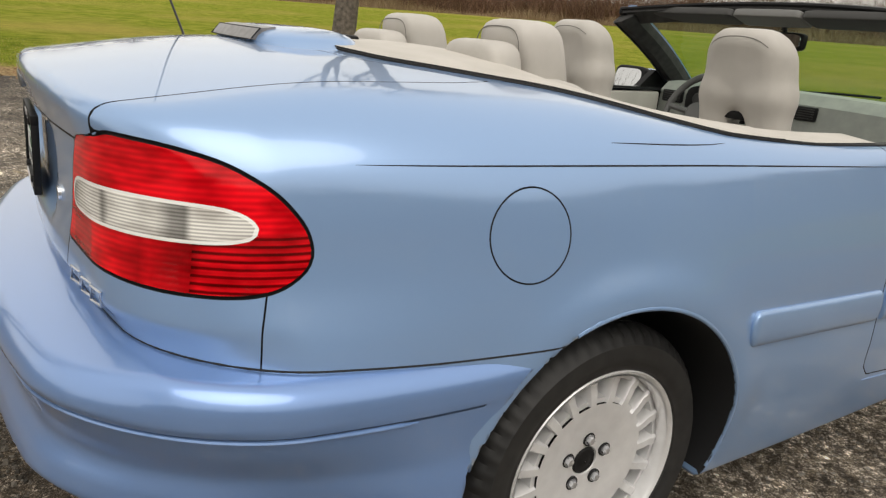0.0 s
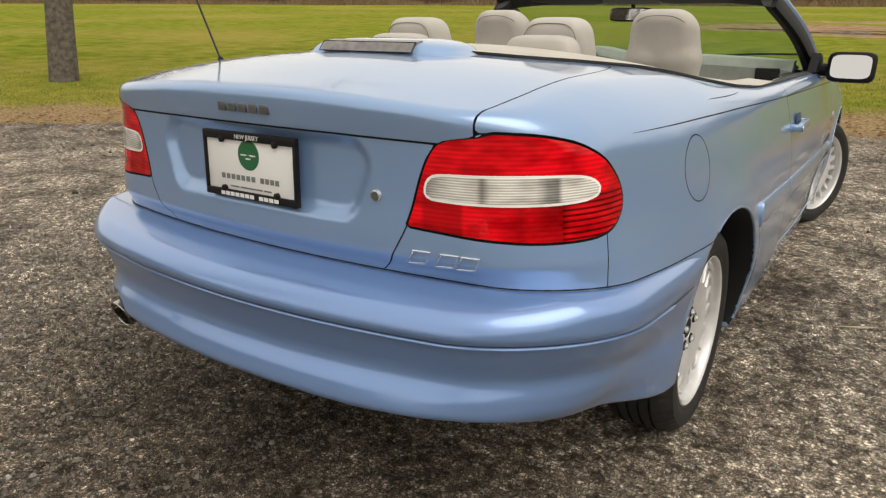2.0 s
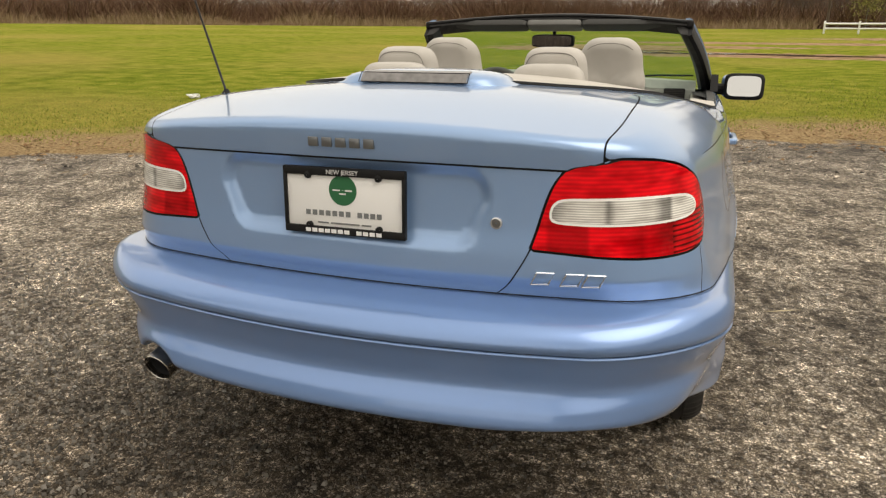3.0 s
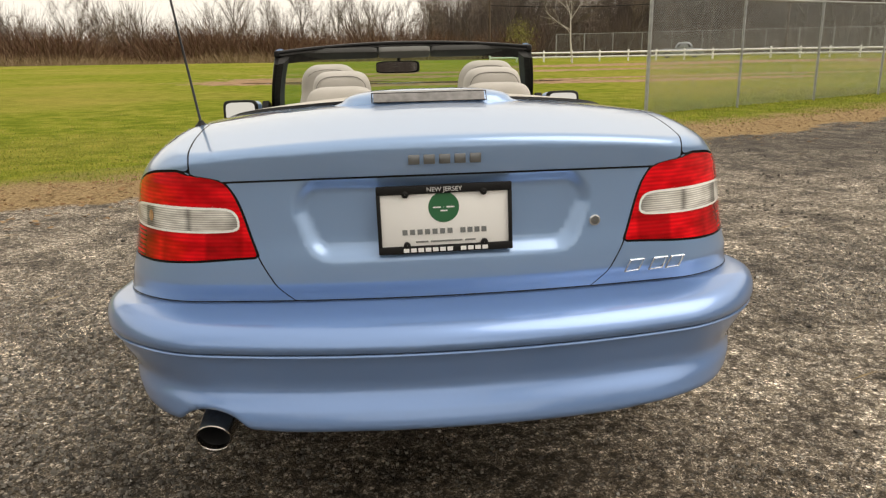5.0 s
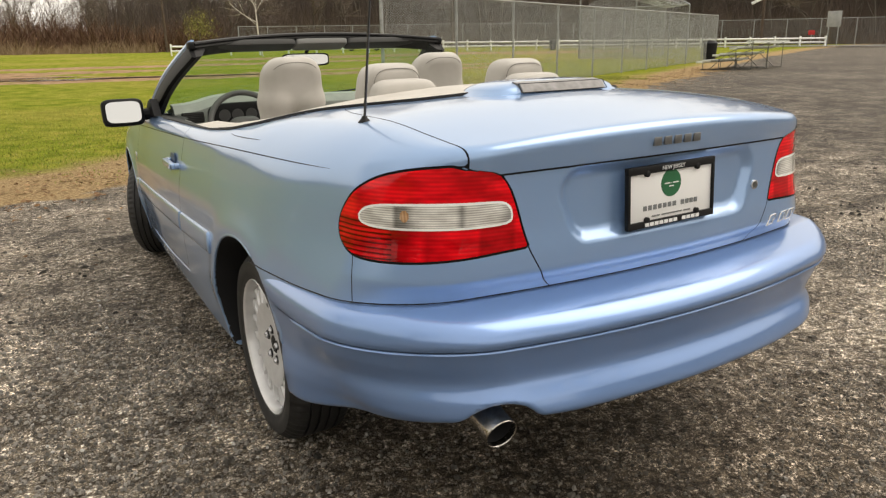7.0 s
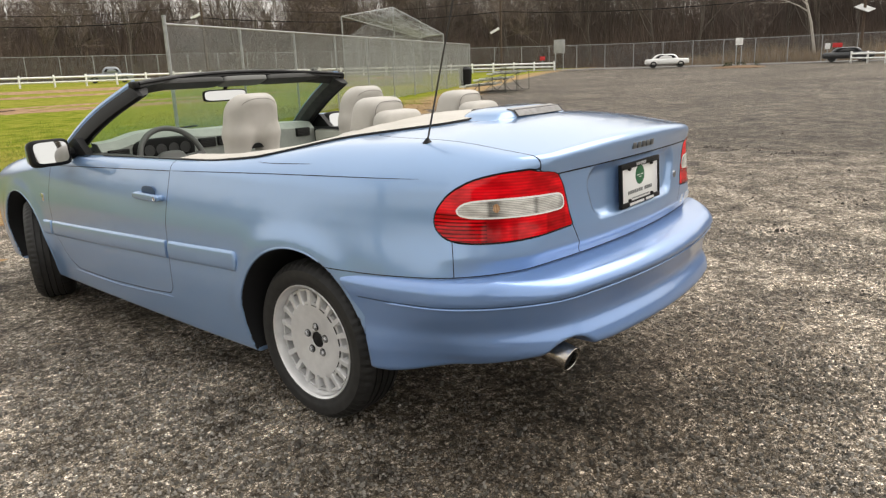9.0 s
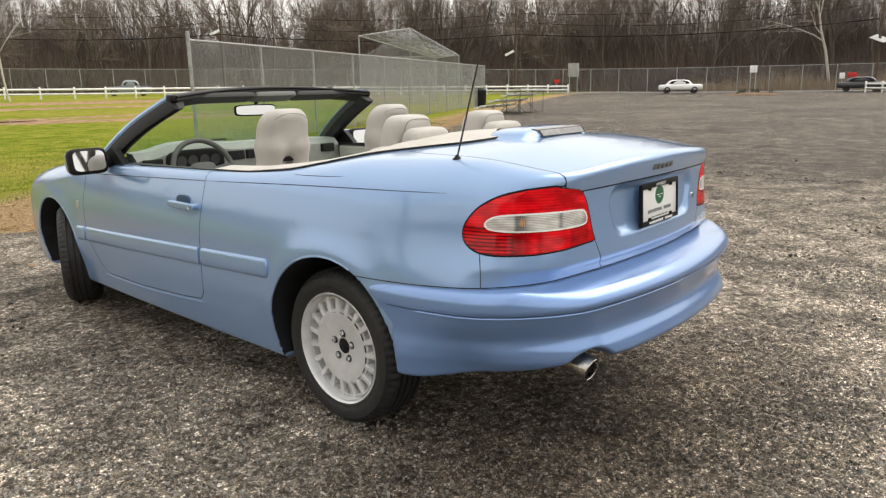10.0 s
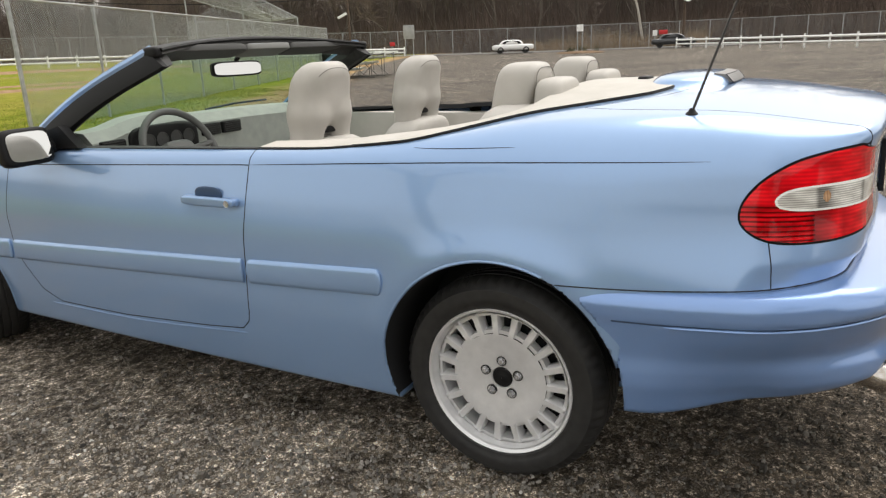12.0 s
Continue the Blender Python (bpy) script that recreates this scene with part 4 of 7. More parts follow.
rows = [[bm.verts.new(Vector(a0).lerp(Vector(b0), t) + Vector((0, 0.03, 0.04)) * math.sin(math.pi * t)) for a0, b0 in zip(TOP, BASE)] for t in np.linspace(0, 1, 9)]
for r0, r1 in zip(rows, rows[1:]):
    for i in range(20):
        bm.faces.new((r0[i], r0[i + 1], r1[i + 1], r1[i]))
pane = part("pane", bm, GLASS, screen, "clear green-tinted glass")
pane.visible_shadow = False
HEADER = [(0.0, -0.055), (0.02, -0.045), (0.022, 0.0), (0.012, 0.014), (-0.03, 0.016), (-0.075, 0.006), (-0.078, -0.012), (-0.03, -0.028)]
bm = bmesh.new()
rings = [[bm.verts.new((x * 1.0, y - 0.0 + o, z + h)) for o, h in HEADER] for x, y, z in TOP]
for r0, r1 in zip(rings, rings[1:]):
    for i in range(len(HEADER)):
        bm.faces.new((r0[i], r0[(i + 1) % len(HEADER)], r1[(i + 1) % len(HEADER)], r1[i]))
bm.faces.new(rings[0])
bm.faces.new(rings[-1])
bmesh.ops.recalc_face_normals(bm, faces=bm.faces)
part("header", bm, CHARCOAL, screen, "black windscreen header rail")
bm = bmesh.new()
tube(bm, [(x * 1.005, y - 0.077, z + 0.004) for x, y, z in TOP], 0.008, 6)
part("header_seal", bm, BLACK, screen, "black rubber roof seal")
VISOR = mat("grey_visor", (0.055, 0.055, 0.053), 0.7)
CONSOLE = mat("pale_console", (0.16, 0.16, 0.153), 0.6)
for x0, x1, m, name in ((-0.58, -0.143, VISOR, "sun_visor"), (0.143, 0.58, VISOR, "sun_visor"), (-0.14, 0.14, CONSOLE, "header_console")):
    bm = pillow(bmesh.new(), ((x0 + x1) / 2, 1.485, 1.278), ((x1 - x0) / 2, 0.055, 0.015), 0.22)
    bmesh.ops.rotate(bm, cent=(0, 1.492, 1.272), matrix=Matrix.Rotation(radians(-18), 3, "X"), verts=bm.verts)
    part(name, bm, m, screen)
for sx in (-1, 1):
    a0, b0 = Vector((sx * 0.662, 1.44, 1.292)), Vector((sx * 0.797, 2.11, 0.925))
    def pillar(offsets, m, name, label=""):
        bm = bmesh.new()
        rings = []
        for t in np.linspace(-0.02, 1.12, 14):
            p = a0.lerp(b0, t) + Vector((sx * 0.012, 0.018, 0.024)) * math.sin(math.pi * min(max(t, 0), 1))
            rings.append([bm.verts.new(p + Vector((sx * o, q, h))) for o, q, h in offsets])
        for r0, r1 in zip(rings, rings[1:]):
            for i in range(len(offsets)):
                bm.faces.new((r0[i], r0[(i + 1) % len(offsets)], r1[(i + 1) % len(offsets)], r1[i]))
        bm.faces.new(rings[0])
        bm.faces.new(rings[-1])
        bmesh.ops.recalc_face_normals(bm, faces=bm.faces)
        return part(name, bm, m, screen, label)
    pillar([(0.004, 0.0, 0.012), (0.020, 0.0, 0.004), (0.026, 0.004, -0.012), (0.018, -0.01, -0.022), (-0.012, 0.012, -0.004), (-0.014, 0.02, 0.012)], PAINT, "pillar", "blue windscreen pillar")
    pillar([(0.016, -0.004, -0.014), (0.024, -0.014, -0.022), (0.022, -0.074, -0.066), (0.004, -0.082, -0.070), (0.0, -0.03, -0.03)], BLACK, "pillar_seal", "black door window seal")
    pillar([(0.004, -0.074, -0.066), (-0.026, -0.072, -0.062), (-0.05, -0.03, -0.036), (-0.042, 0.0, -0.006), (0.0, -0.01, -0.012)], CHARCOAL, "pillar_trim", "charcoal inner pillar trim")
    bm = bmesh.new()
    pillow(bm, (sx * 0.664, 1.415, 1.283), (0.022, 0.036, 0.02), 0.5)
    part("corner_cap", bm, BLACK, screen, "black corner cap of the header")
    # black sail triangle at the mirror's foot
    bm = bmesh.new()
    pts = [(1.70, 0.948), (2.02, 0.935), (1.88, 1.01), (1.80, 1.03)]
    f0 = [bm.verts.new((sx * 0.832, y, z)) for y, z in pts]
    f1 = [bm.verts.new((sx * 0.795, y, z)) for y, z in pts]
    bm.faces.new(f0)
    bm.faces.new(f1[::-1])
    for i in range(4):
        bm.faces.new((f0[i], f0[(i + 1) % 4], f1[(i + 1) % 4], f1[i]))
    bmesh.ops.recalc_face_normals(bm, faces=bm.faces)
    part("sail_panel", bm, BLACK, screen, "black triangular mirror mount")
# mirrors: a rounded dark rim with a slightly bulged glass
MIRROR = mat("mirror_glass", (0.6, 0.61, 0.62), 0.02, 1.0)


def glass_plate(mid, w, h, thick=0.002):
    bm = bmesh.new()
    rim = []
    for k in range(40):
        c, q = math.cos(2 * math.pi * k / 40), math.sin(2 * math.pi * k / 40)
        rim.append((mid[0] + w * math.copysign(abs(c) ** 0.42, c), mid[2] + h * math.copysign(abs(q) ** 0.42, q)))
    front, rear = [[bm.verts.new((x, mid[1] + d, z)) for x, z in rim] for d in (-thick, thick)]
    bm.faces.new(front)
    bm.faces.new(rear[::-1])
    for k in range(40):
        bm.faces.new((front[k], front[(k + 1) % 40], rear[(k + 1) % 40], rear[k]))
    bmesh.ops.recalc_face_normals(bm, faces=bm.faces)
    return bm


turn = Matrix.Rotation(radians(-16), 3, "Z") @ Matrix.Rotation(radians(-3), 3, "X")
mc = Vector((-0.035, 1.625, 1.202))
inner = None
for name, dy, size, m in (("inner_mirror", 0.0, (0.126, 0.016, 0.034), BLACK), ("mirror_glass", -0.0145, (0.118, 0.004, 0.027), MIRROR)):
    bm = pillow(bmesh.new(), mc + Vector((0, dy, 0)), size, 0.36) if m is BLACK else glass_plate(mc + Vector((0, dy - 0.003, 0)), size[0], size[2])
    bmesh.ops.rotate(bm, cent=mc, matrix=turn, verts=bm.verts)
    ob = part(name, bm, m, inner or car, "rear-view mirror with thin black rim" if not inner else "")
    inner = inner or ob
bm = bmesh.new()
tube(bm, [(-0.03, 1.635, 1.21), (-0.028, 1.625, 1.24), (-0.02, 1.575, 1.29)], 0.010, 8)
part("mirror_stem", bm, BLACK, inner)
for sx in (-1, 1):
    mc = Vector((sx * 0.965, 1.83, 0.966))
    bm = pillow(bmesh.new(), mc + Vector((0, 0.035, 0)), (0.094, 0.07, 0.064), 0.45)
    for v in bm.verts:
        if v.co.y > 1.88:
            v.co.x += sx * -0.02
    m0 = part("door_mirror", bm, PAINT, car, "blue door mirror with black rim")
    for name, dy, size, m in (("mirror_rim", -0.012, (0.100, 0.028, 0.069), BLACK), ("mirror_glass", -0.037, (0.083, 0.005, 0.053), MIRROR)):
        bm = pillow(bmesh.new(), mc + Vector((0, dy, 0)), size, 0.36) if m is BLACK else glass_plate(mc + Vector((0, dy - 0.003, 0)), size[0], size[2])
        bmesh.ops.rotate(bm, cent=mc, matrix=Matrix.Rotation(radians(sx * -3), 3, "Z") @ Matrix.Rotation(radians(-9), 3, "X"), verts=bm.verts)
        part(name, bm, m, m0, "black mirror rim" if m is BLACK else "")
    bm = bmesh.new()
    tube(bm, [(sx * 0.81, 1.86, 0.955), (sx * 0.90, 1.87, 0.945)], 0.030, 10)
    part("mirror_arm", bm, BLACK, m0)

# door handles, in a shallow cup
for sx in (-1, 1):
    x0 = float(side_x(0.985, 0.80))
    bm = bmesh.new()
    pillow(bm, (sx * (x0 + 0.022), 0.985, 0.803), (0.012, 0.118, 0.016), 0.5)
    h = part("door_handle", bm, PAINT, car, "blue pull handle")
    for y in (0.885, 1.085):
        bm = bmesh.new()
        pillow(bm, (sx * (x0 + 0.006), y, 0.803), (0.016, 0.02, 0.013), 0.6)
        part("handle_foot", bm, PAINT, h)
    bm = bmesh.new()
    lathe(bm, [(0, 0.011), (0.003, 0.010), (0.004, 0.001)], 16, at=(sx * (x0 + 0.033) - (0.004 if sx < 0 else 0), 0.888, 0.803))
    part("key_lock", bm, CHROME, h, "round chrome lock")
    # the cup's shade is painted: a dark blue patch behind the handle
    bm = bmesh.new()
    pillow(bm, (sx * (x0 - 0.001), 1.0, 0.822), (0.0035, 0.062, 0.026), 0.8)
    part("handle_recess", bm, mat("recess_shade_blue", (0.05, 0.085, 0.16), 0.4, 0.4), h, "cup behind the handle, its shade painted dark blue")
# small badge on the fender
for sx in (-1, 1):
    bm = bmesh.new()
    x0 = float(side_x(2.24, 0.69))
    box(bm, (sx * (x0 - 0.004), 2.225, 0.668), (sx * (x0 + 0.003), 2.262, 0.712), 0.001)
    part("fender_badge", bm, CHROME, car, "small square chrome badge")

# dashboard and steering wheel
bm = bmesh.new()
sec = [(1.77, 0.70), (1.77, 0.84), (1.775, 0.945), (1.82, 0.985), (1.90, 0.99), (2.02, 0.97), (2.14, 0.95), (2.15, 0.6), (1.9, 0.6)]
rings = [[bm.verts.new((x, y - (0.14 * (x / 0.72) ** 2 if y > 1.95 else 0), z + 0.02 * (1 - (x / 0.72) ** 2) + (0.03 * math.exp(-(((x + 0.37) / 0.2) ** 4)) if y < 1.95 and z > 0.9 else 0))) for y, z in sec] for x in np.linspace(-0.72, 0.72, 41)]
for r0, r1 in zip(rings, rings[1:]):
    for i in range(len(sec)):
        bm.faces.new((r0[i], r0[(i + 1) % len(sec)], r1[(i + 1) % len(sec)], r1[i]))
bm.faces.new(rings[0])
bm.faces.new(rings[-1])
bmesh.ops.recalc_face_normals(bm, faces=bm.faces)
dash = part("dashboard", bm, DASH, car, "grey-green padded dashboard")
bm = bmesh.new()
pillow(bm, (-0.37, 1.772, 0.91), (0.185, 0.024, 0.08), 0.5)
part("instrument_panel", bm, BLACK, dash, "dark instrument panel")
for k in (-0.47, -0.40, -0.325, -0.255):
    bm = bmesh.new()
    lathe(bm, [(1.745, 0.032), (1.745, 0.028), (1.7475, 0.028), (1.7475, 0.001)], 24, axis="y", at=(k, 0, 0.925))
    part("dial", bm, mat("dial_grey", (0.06, 0.06, 0.06), 0.4), dash)
for x0, x1, z0 in ((-0.69, -0.575, 0.895), (-0.155, -0.045, 0.905), (-0.03, 0.09, 0.905), (0.56, 0.67, 0.90)):
    bm = bmesh.new()
    box(bm, (x0, 1.756, z0), (x1, 1.78, z0 + 0.055), 0.006)
    vent = part("air_vent", bm, BLACK, dash, "dark louvred air vent")
    for i in range(5):
        bm = bmesh.new()
        box(bm, (x0 + 0.006, 1.752, z0 + 0.007 + i * 0.0095), (x1 - 0.006, 1.758, z0 + 0.0115 + i * 0.0095))
        part("louvre", bm, CHARCOAL, vent)
steer = new("steering_wheel")
steer.parent = car
tagged(steer, "dark grey leather steering wheel")
DARK_GREY = mat("dark_grey_leather", (0.10, 0.10, 0.098), 0.5)
sm = Matrix.Translation((-0.38, 1.66, 0.872)) @ Matrix.Rotation(radians(-24), 4, "X")
bm = bmesh.new()
tube(bm, [sm @ Vector((0.185 * math.cos(q), 0, 0.185 * math.sin(q))) for q in [2 * math.pi * k / 48 for k in range(48)]], 0.0155, 12, closed=True)
part("rim", bm, DARK_GREY, steer)
bm = pillow(bmesh.new(), (0, 0.02, -0.01), (0.085, 0.035, 0.065), 0.6)
bmesh.ops.transform(bm, matrix=sm, verts=bm.verts)
part("airbag_pad", bm, DARK_GREY, steer)
for q in (0.1, math.pi - 0.1, -math.pi / 2 - 0.5, -math.pi / 2 + 0.5):
    bm = bmesh.new()
    tube(bm, [sm @ Vector((0.06 * math.cos(q), 0.015, 0.06 * math.sin(q))), sm @ Vector((0.18 * math.cos(q), 0, 0.18 * math.sin(q)))], 0.014, 8)
    part("spoke", bm, DARK_GREY, steer)
for sx in (-0.3, 0.3):
    bm = bmesh.new()
    tube(bm, [(sx, 2.21, 0.985), (sx + 0.2, 2.19, 1.0), (sx + 0.4, 2.13 if sx > 0 else 2.2, 1.005)], 0.006, 6)
    part("wiper", bm, BLACK, screen, "black wiper arm")

# raised brake light on the boot lid
SMOKED = vary(mat("smoked_lens", (0.2, 0.195, 0.19), 0.35), 40, (0.15, 0.145, 0.14), (0.26, 0.25, 0.245))
SMOKED.node_tree.nodes["Principled BSDF"].inputs["Specular IOR Level"].default_value = 0.35
bm = bmesh.new()
pillow(bm, (0, -0.393, 1.092), (0.31, 0.127, 0.054), 0.6)
for v in bm.verts:
    if v.co.z > 1.11:
        v.co.x *= 0.8
fairing = part("brake_light_fairing", bm, PAINT, car, "blue fairing for the high brake light")
bm = bmesh.new()
rings = []
for x in np.linspace(-0.153, 0.153, 25):
    y = -0.520 + 0.25 * x * x
    rings.append([bm.verts.new((x, y + o, z)) for o, z in ((0.05, 1.110), (-0.006, 1.115), (-0.002, 1.122), (0.012, 1.138), (0.05, 1.143))])
for r0, r1 in zip(rings, rings[1:]):
    for i in range(5):
        bm.faces.new((r0[i], r0[(i + 1) % 5], r1[(i + 1) % 5], r1[i]))
bm.faces.new(rings[0])
bm.faces.new(rings[-1])
bmesh.ops.recalc_face_normals(bm, faces=bm.faces)
part("brake_light", bm, SMOKED, fairing, "grey smoked high brake light")
bm = bmesh.new()
arc = [(x, -0.528 + 0.25 * x * x) for x in np.linspace(-0.158, 0.158, 15)]
tube(bm, [(x, y, 1.115) for x, y in arc] + [(0.158, arc[-1][1] + 0.022, 1.139)] + [(x, y + 0.022, 1.139) for x, y in arc[::-1]] + [(-0.158, arc[0][1] + 0.022, 1.139)], 0.0013, 6, closed=True)
part("brake_light_seal", bm, BLACK, fairing)

# maker's marks drawn as plain blocks
DULL = mat("dull_chrome", (0.22, 0.23, 0.24), 0.35, 0.9)
for k in range(5):
    bm = bmesh.new()
    x = -0.066 + k * 0.034
    y = float(tail(np.array([abs(x)]), np.array([1.012]))[0])
    box(bm, (x - 0.0125, y - 0.004, 1.001), (x + 0.0125, y + 0.004, 1.0225), 0.002)
    part("badge_block", bm, DULL, car, "small dull chrome badge block")
for k in range(3):
    bm = bmesh.new()
    x = (0.455, 0.517, 0.562)[k]
    lo, hi = -1.1, -0.5
    for _ in range(30):
        m = (lo + hi) / 2
        lo, hi = (m, hi) if body_field(np.array([x]), np.array([m]), np.array([0.735]))[0] > 0 else (lo, m)
    w, hh = 0.018, 0.0135
    sl = 0.006
    path = [(x - w + dx + (sl if dz > 0 else -sl), hi - 0.001 + (dx - w) * 0.28, 0.735 + dz) for dx, dz in ((0, -hh), (2 * w, -hh), (2 * w, hh), (0, hh))]
    tube(bm, path, 0.0028, 6, closed=True)
    part("model_mark", bm, CHROME, car, "thin chrome outline mark")
# boot lock
bm = bmesh.new()
yl = float(tail(np.array([0.352]), np.array([0.852]))[0])
lathe(bm, [(yl + 0.004, 0.0135), (yl - 0.004, 0.013), (yl - 0.005, 0.010)], 20, axis="y", at=(0.352, 0, 0.852))
lock = part("boot_lock", bm, CHROME, car, "round boot lock")
bm = bmesh.new()
lathe(bm, [(yl - 0.0045, 0.0102), (yl - 0.0048, 0.001)], 16, axis="y", at=(0.352, 0, 0.852))
part("keyhole", bm, DULL, lock)

# dealer's plate in a black frame
plate = new("licence_plate")
plate.parent = car
tagged(plate, "white dealer plate in a black frame on the boot lid")
plate.matrix_basis = Matrix.Translation((0.0, -0.936, 0.876)) @ Matrix.Rotation(radians(-2.5), 4, "X") @ Matrix.Rotation(radians(-0.5), 4, "Y")
WHITE = mat("plate_white", (0.78, 0.78, 0.77), 0.35)
bm = bmesh.new()
box(bm, (-0.150, -0.004, -0.072), (0.150, 0.0, 0.072), 0.001)
part("plate_sheet", bm, WHITE, plate, "white plate sheet")
bm = bmesh.new()
for lo, hi in (((-0.1525, -0.010, 0.058), (0.1525, 0.004, 0.077)), ((-0.1525, -0.010, -0.077), (0.1525, 0.004, -0.060)), ((-0.1525, -0.010, -0.061), (-0.144, 0.004, 0.059)), ((0.144, -0.010, -0.061), (0.1525, 0.004, 0.059))):
    box(bm, lo, hi, 0.002)
part("plate_frame", bm, BLACK, plate, "black plastic plate frame")
for x, z in ((-0.088, 0.058), (0.088, 0.058), (-0.088, -0.058), (0.088, -0.058)):
    bm = bmesh.new()
    lathe(bm, [(-0.004, 0.008), (-0.0105, 0.008), (-0.0125, 0.005), (-0.0125, 0.001)], 16, axis="y", at=(x, 0, z))
    part("screw_cap", bm, BLACK, plate)
GREEN = mat("dealer_green", (0.015, 0.12, 0.045), 0.5)
bm = bmesh.new()
lathe(bm, [(-0.0042, 0.035), (-0.0052, 0.0345), (-0.0052, 0.001)], 36, axis="y", at=(-0.002, 0, 0.026))
part("green_disc", bm, GREEN, plate, "green round emblem")
GREY_INK = mat("grey_ink", (0.16, 0.17, 0.17), 0.5)


def bars(spans, z0, z1, y, m, name="print_bar"):
    for x0, x1 in spans:
        bm = bmesh.new()
        box(bm, (x0, y - 0.0008, z0), (x1, y + 0.0008, z1))
        part(name, bm, m, plate)


bars([(-0.026, -0.008), (0.004, 0.022)], 0.0245, 0.0275, -0.0056, WHITE)
bars([(-0.010, 0.006)], 0.0165, 0.0195, -0.0056, WHITE)
bars([(x, x + 0.0115) for x in (-0.0975, -0.0805, -0.0635, -0.0465, -0.0295, -0.0125, 0.0045, 0.034, 0.050, 0.066, 0.082)], -0.0345, -0.0225, -0.0046, GREY_INK)
bars([(-0.068, -0.040), (-0.034, 0.038), (0.044, 0.068)], -0.0530, -0.0495, -0.0046, GREY_INK)
bars([(x, x + 0.0125) for x in (-0.0965, -0.080, -0.0635, -0.047, -0.0305, -0.014, 0.0025, 0.033, 0.0495, 0.066, 0.0825)], -0.0735, -0.0645, -0.0106, WHITE)
cur = bpy.data.curves.new("state_name", "FONT")
cur.body, cur.size, cur.align_x, cur.extrude = "NEW JERSEY", 0.0145, "CENTER", 0.0006
tmp = new("state_name", cur)
bpy.context.view_layer.update()
me = bpy.data.meshes.new_from_object(tmp.evaluated_get(bpy.context.evaluated_depsgraph_get()))
bpy.data.objects.remove(tmp)
me.materials.clear()
me.materials.append(mat("frame_print", (0.55, 0.55, 0.55), 0.5))
word = new("state_name", me)
word.parent = plate
word.matrix_basis = pose(0, -0.0106, 0.0625, 90, 0, 0)

# head lamps at the nose
for sx in (-1, 1):
    bm = bmesh.new()
    pillow(bm, (sx * 0.655, 3.285, 0.655), (0.125, 0.105, 0.055), 0.6)
    part("head_lamp", bm, CLEAR, car, "clear head lamp")

# ---- the ground: gravel lot, grass field, gentle rise to the horizon ----
def rise(x, y):
    d = np.hypot(x, y)
    az = np.degrees(np.arctan2(x, y))
    k = np.interp(az, [-180, -90, -70, -20, 30, 65, 100, 180], [0.012, 0.016, 0.02, 0.0225, 0.021, 0.0125, 0.010, 0.012])
    return k * np.clip(np.sqrt((np.maximum(d - 7, 0)) ** 2 + 4) - 2, 0, 130) + math.tan(radians(LEAN)) * np.clip(x + 0.82, 0, 1.9)


def grass_line(x):
    return C(x, [-200, -40, -12, -8.8, -7.2, -5.5, -2, 1.3, 7, 13, 21, 34, 62, 80], [-130, -24, -4.5, 0.3, 1.7, 3.1, 4.75, 6.6, 9.1, 12.0, 16.5, 24, 38, 45])


def on_ground(x, y, dz=0.0):
    return Vector((x, y, float(rise(np.array(x), np.array(y))) + dz))


radii = np.r_[np.linspace(0.25, 16, 64), np.geomspace(16.5, 160, 70), np.geomspace(200, 3000, 14)]
ANG = 300
ring_x = np.outer(radii, np.sin(np.linspace(0, 2 * np.pi, ANG, endpoint=False)))
ring_y = np.outer(radii, np.cos(np.linspace(0, 2 * np.pi, ANG, endpoint=False)))
gx, gy = np.r_[0, ring_x.ravel()], np.r_[0, ring_y.ravel()]
bumps = np.array([noise.noise((x * 0.35, y * 0.35, 0)) * 0.012 + noise.noise((x * 1.7, y * 1.7, 3)) * 0.005 if math.hypot(x, y) < 30 else 0 for x, y in zip(gx, gy)])
gz = rise(gx, gy) + bumps - 0.004
faces = [[0, 1 + (k + 1) % ANG, 1 + k] for k in range(ANG)]
for i in range(len(radii) - 1):
    b0, b1 = 1 + i * ANG, 1 + (i + 1) * ANG
    faces += [[b0 + k, b0 + (k + 1) % ANG, b1 + (k + 1) % ANG, b1 + k] for k in range(ANG)]
me = bpy.data.meshes.new("ground")
me.from_pydata(np.c_[gx, gy, gz].tolist(), [], faces)
me.polygons.foreach_set("use_smooth", [True] * len(me.polygons))
zone = me.attributes.new("zone", "FLOAT", "POINT")
# how far a place lies inside the grass; beyond the road all is rough grass
inside_grass = np.clip((gy - grass_line(gx)) / 1.14, -4, 4)
inside_grass = np.where(np.hypot(gx, gy) > 150, 4, inside_grass)
zone.data.foreach_set("value", inside_grass.astype(np.float32))
dirt = me.attributes.new("dirt", "FLOAT", "POINT")
spots = ((-4.5, 32.5, 6.0, 3.2), (3, 28.6, 7, 2.4), (-1.5, 36, 9, 2.0), (16, 30.5, 12, 0.9), (24, 52, 20, 4.5), (12, 27, 9, 1.3), (42, 48, 11, 4.0), (8, 42, 18, 2.2))
dv = np.full(len(gx), -1.0)
for cx, cy, rx, ry in spots:
    dv = np.maximum(dv, 1 - np.hypot((gx - cx) / rx, (gy - cy) / ry))
dirt.data.foreach_set("value", dv.astype(np.float32))

# damp ground and the car's shade on it, painted as one dark patch
damp_shade_at = me.attributes.new("damp_shade", "FLOAT", "POINT")
damp_shade_at.data.foreach_set("value", np.clip(1 - np.hypot((gx + 0.2) / 2.0, (gy + 0.9) / 0.95), -1, 1).astype(np.float32))
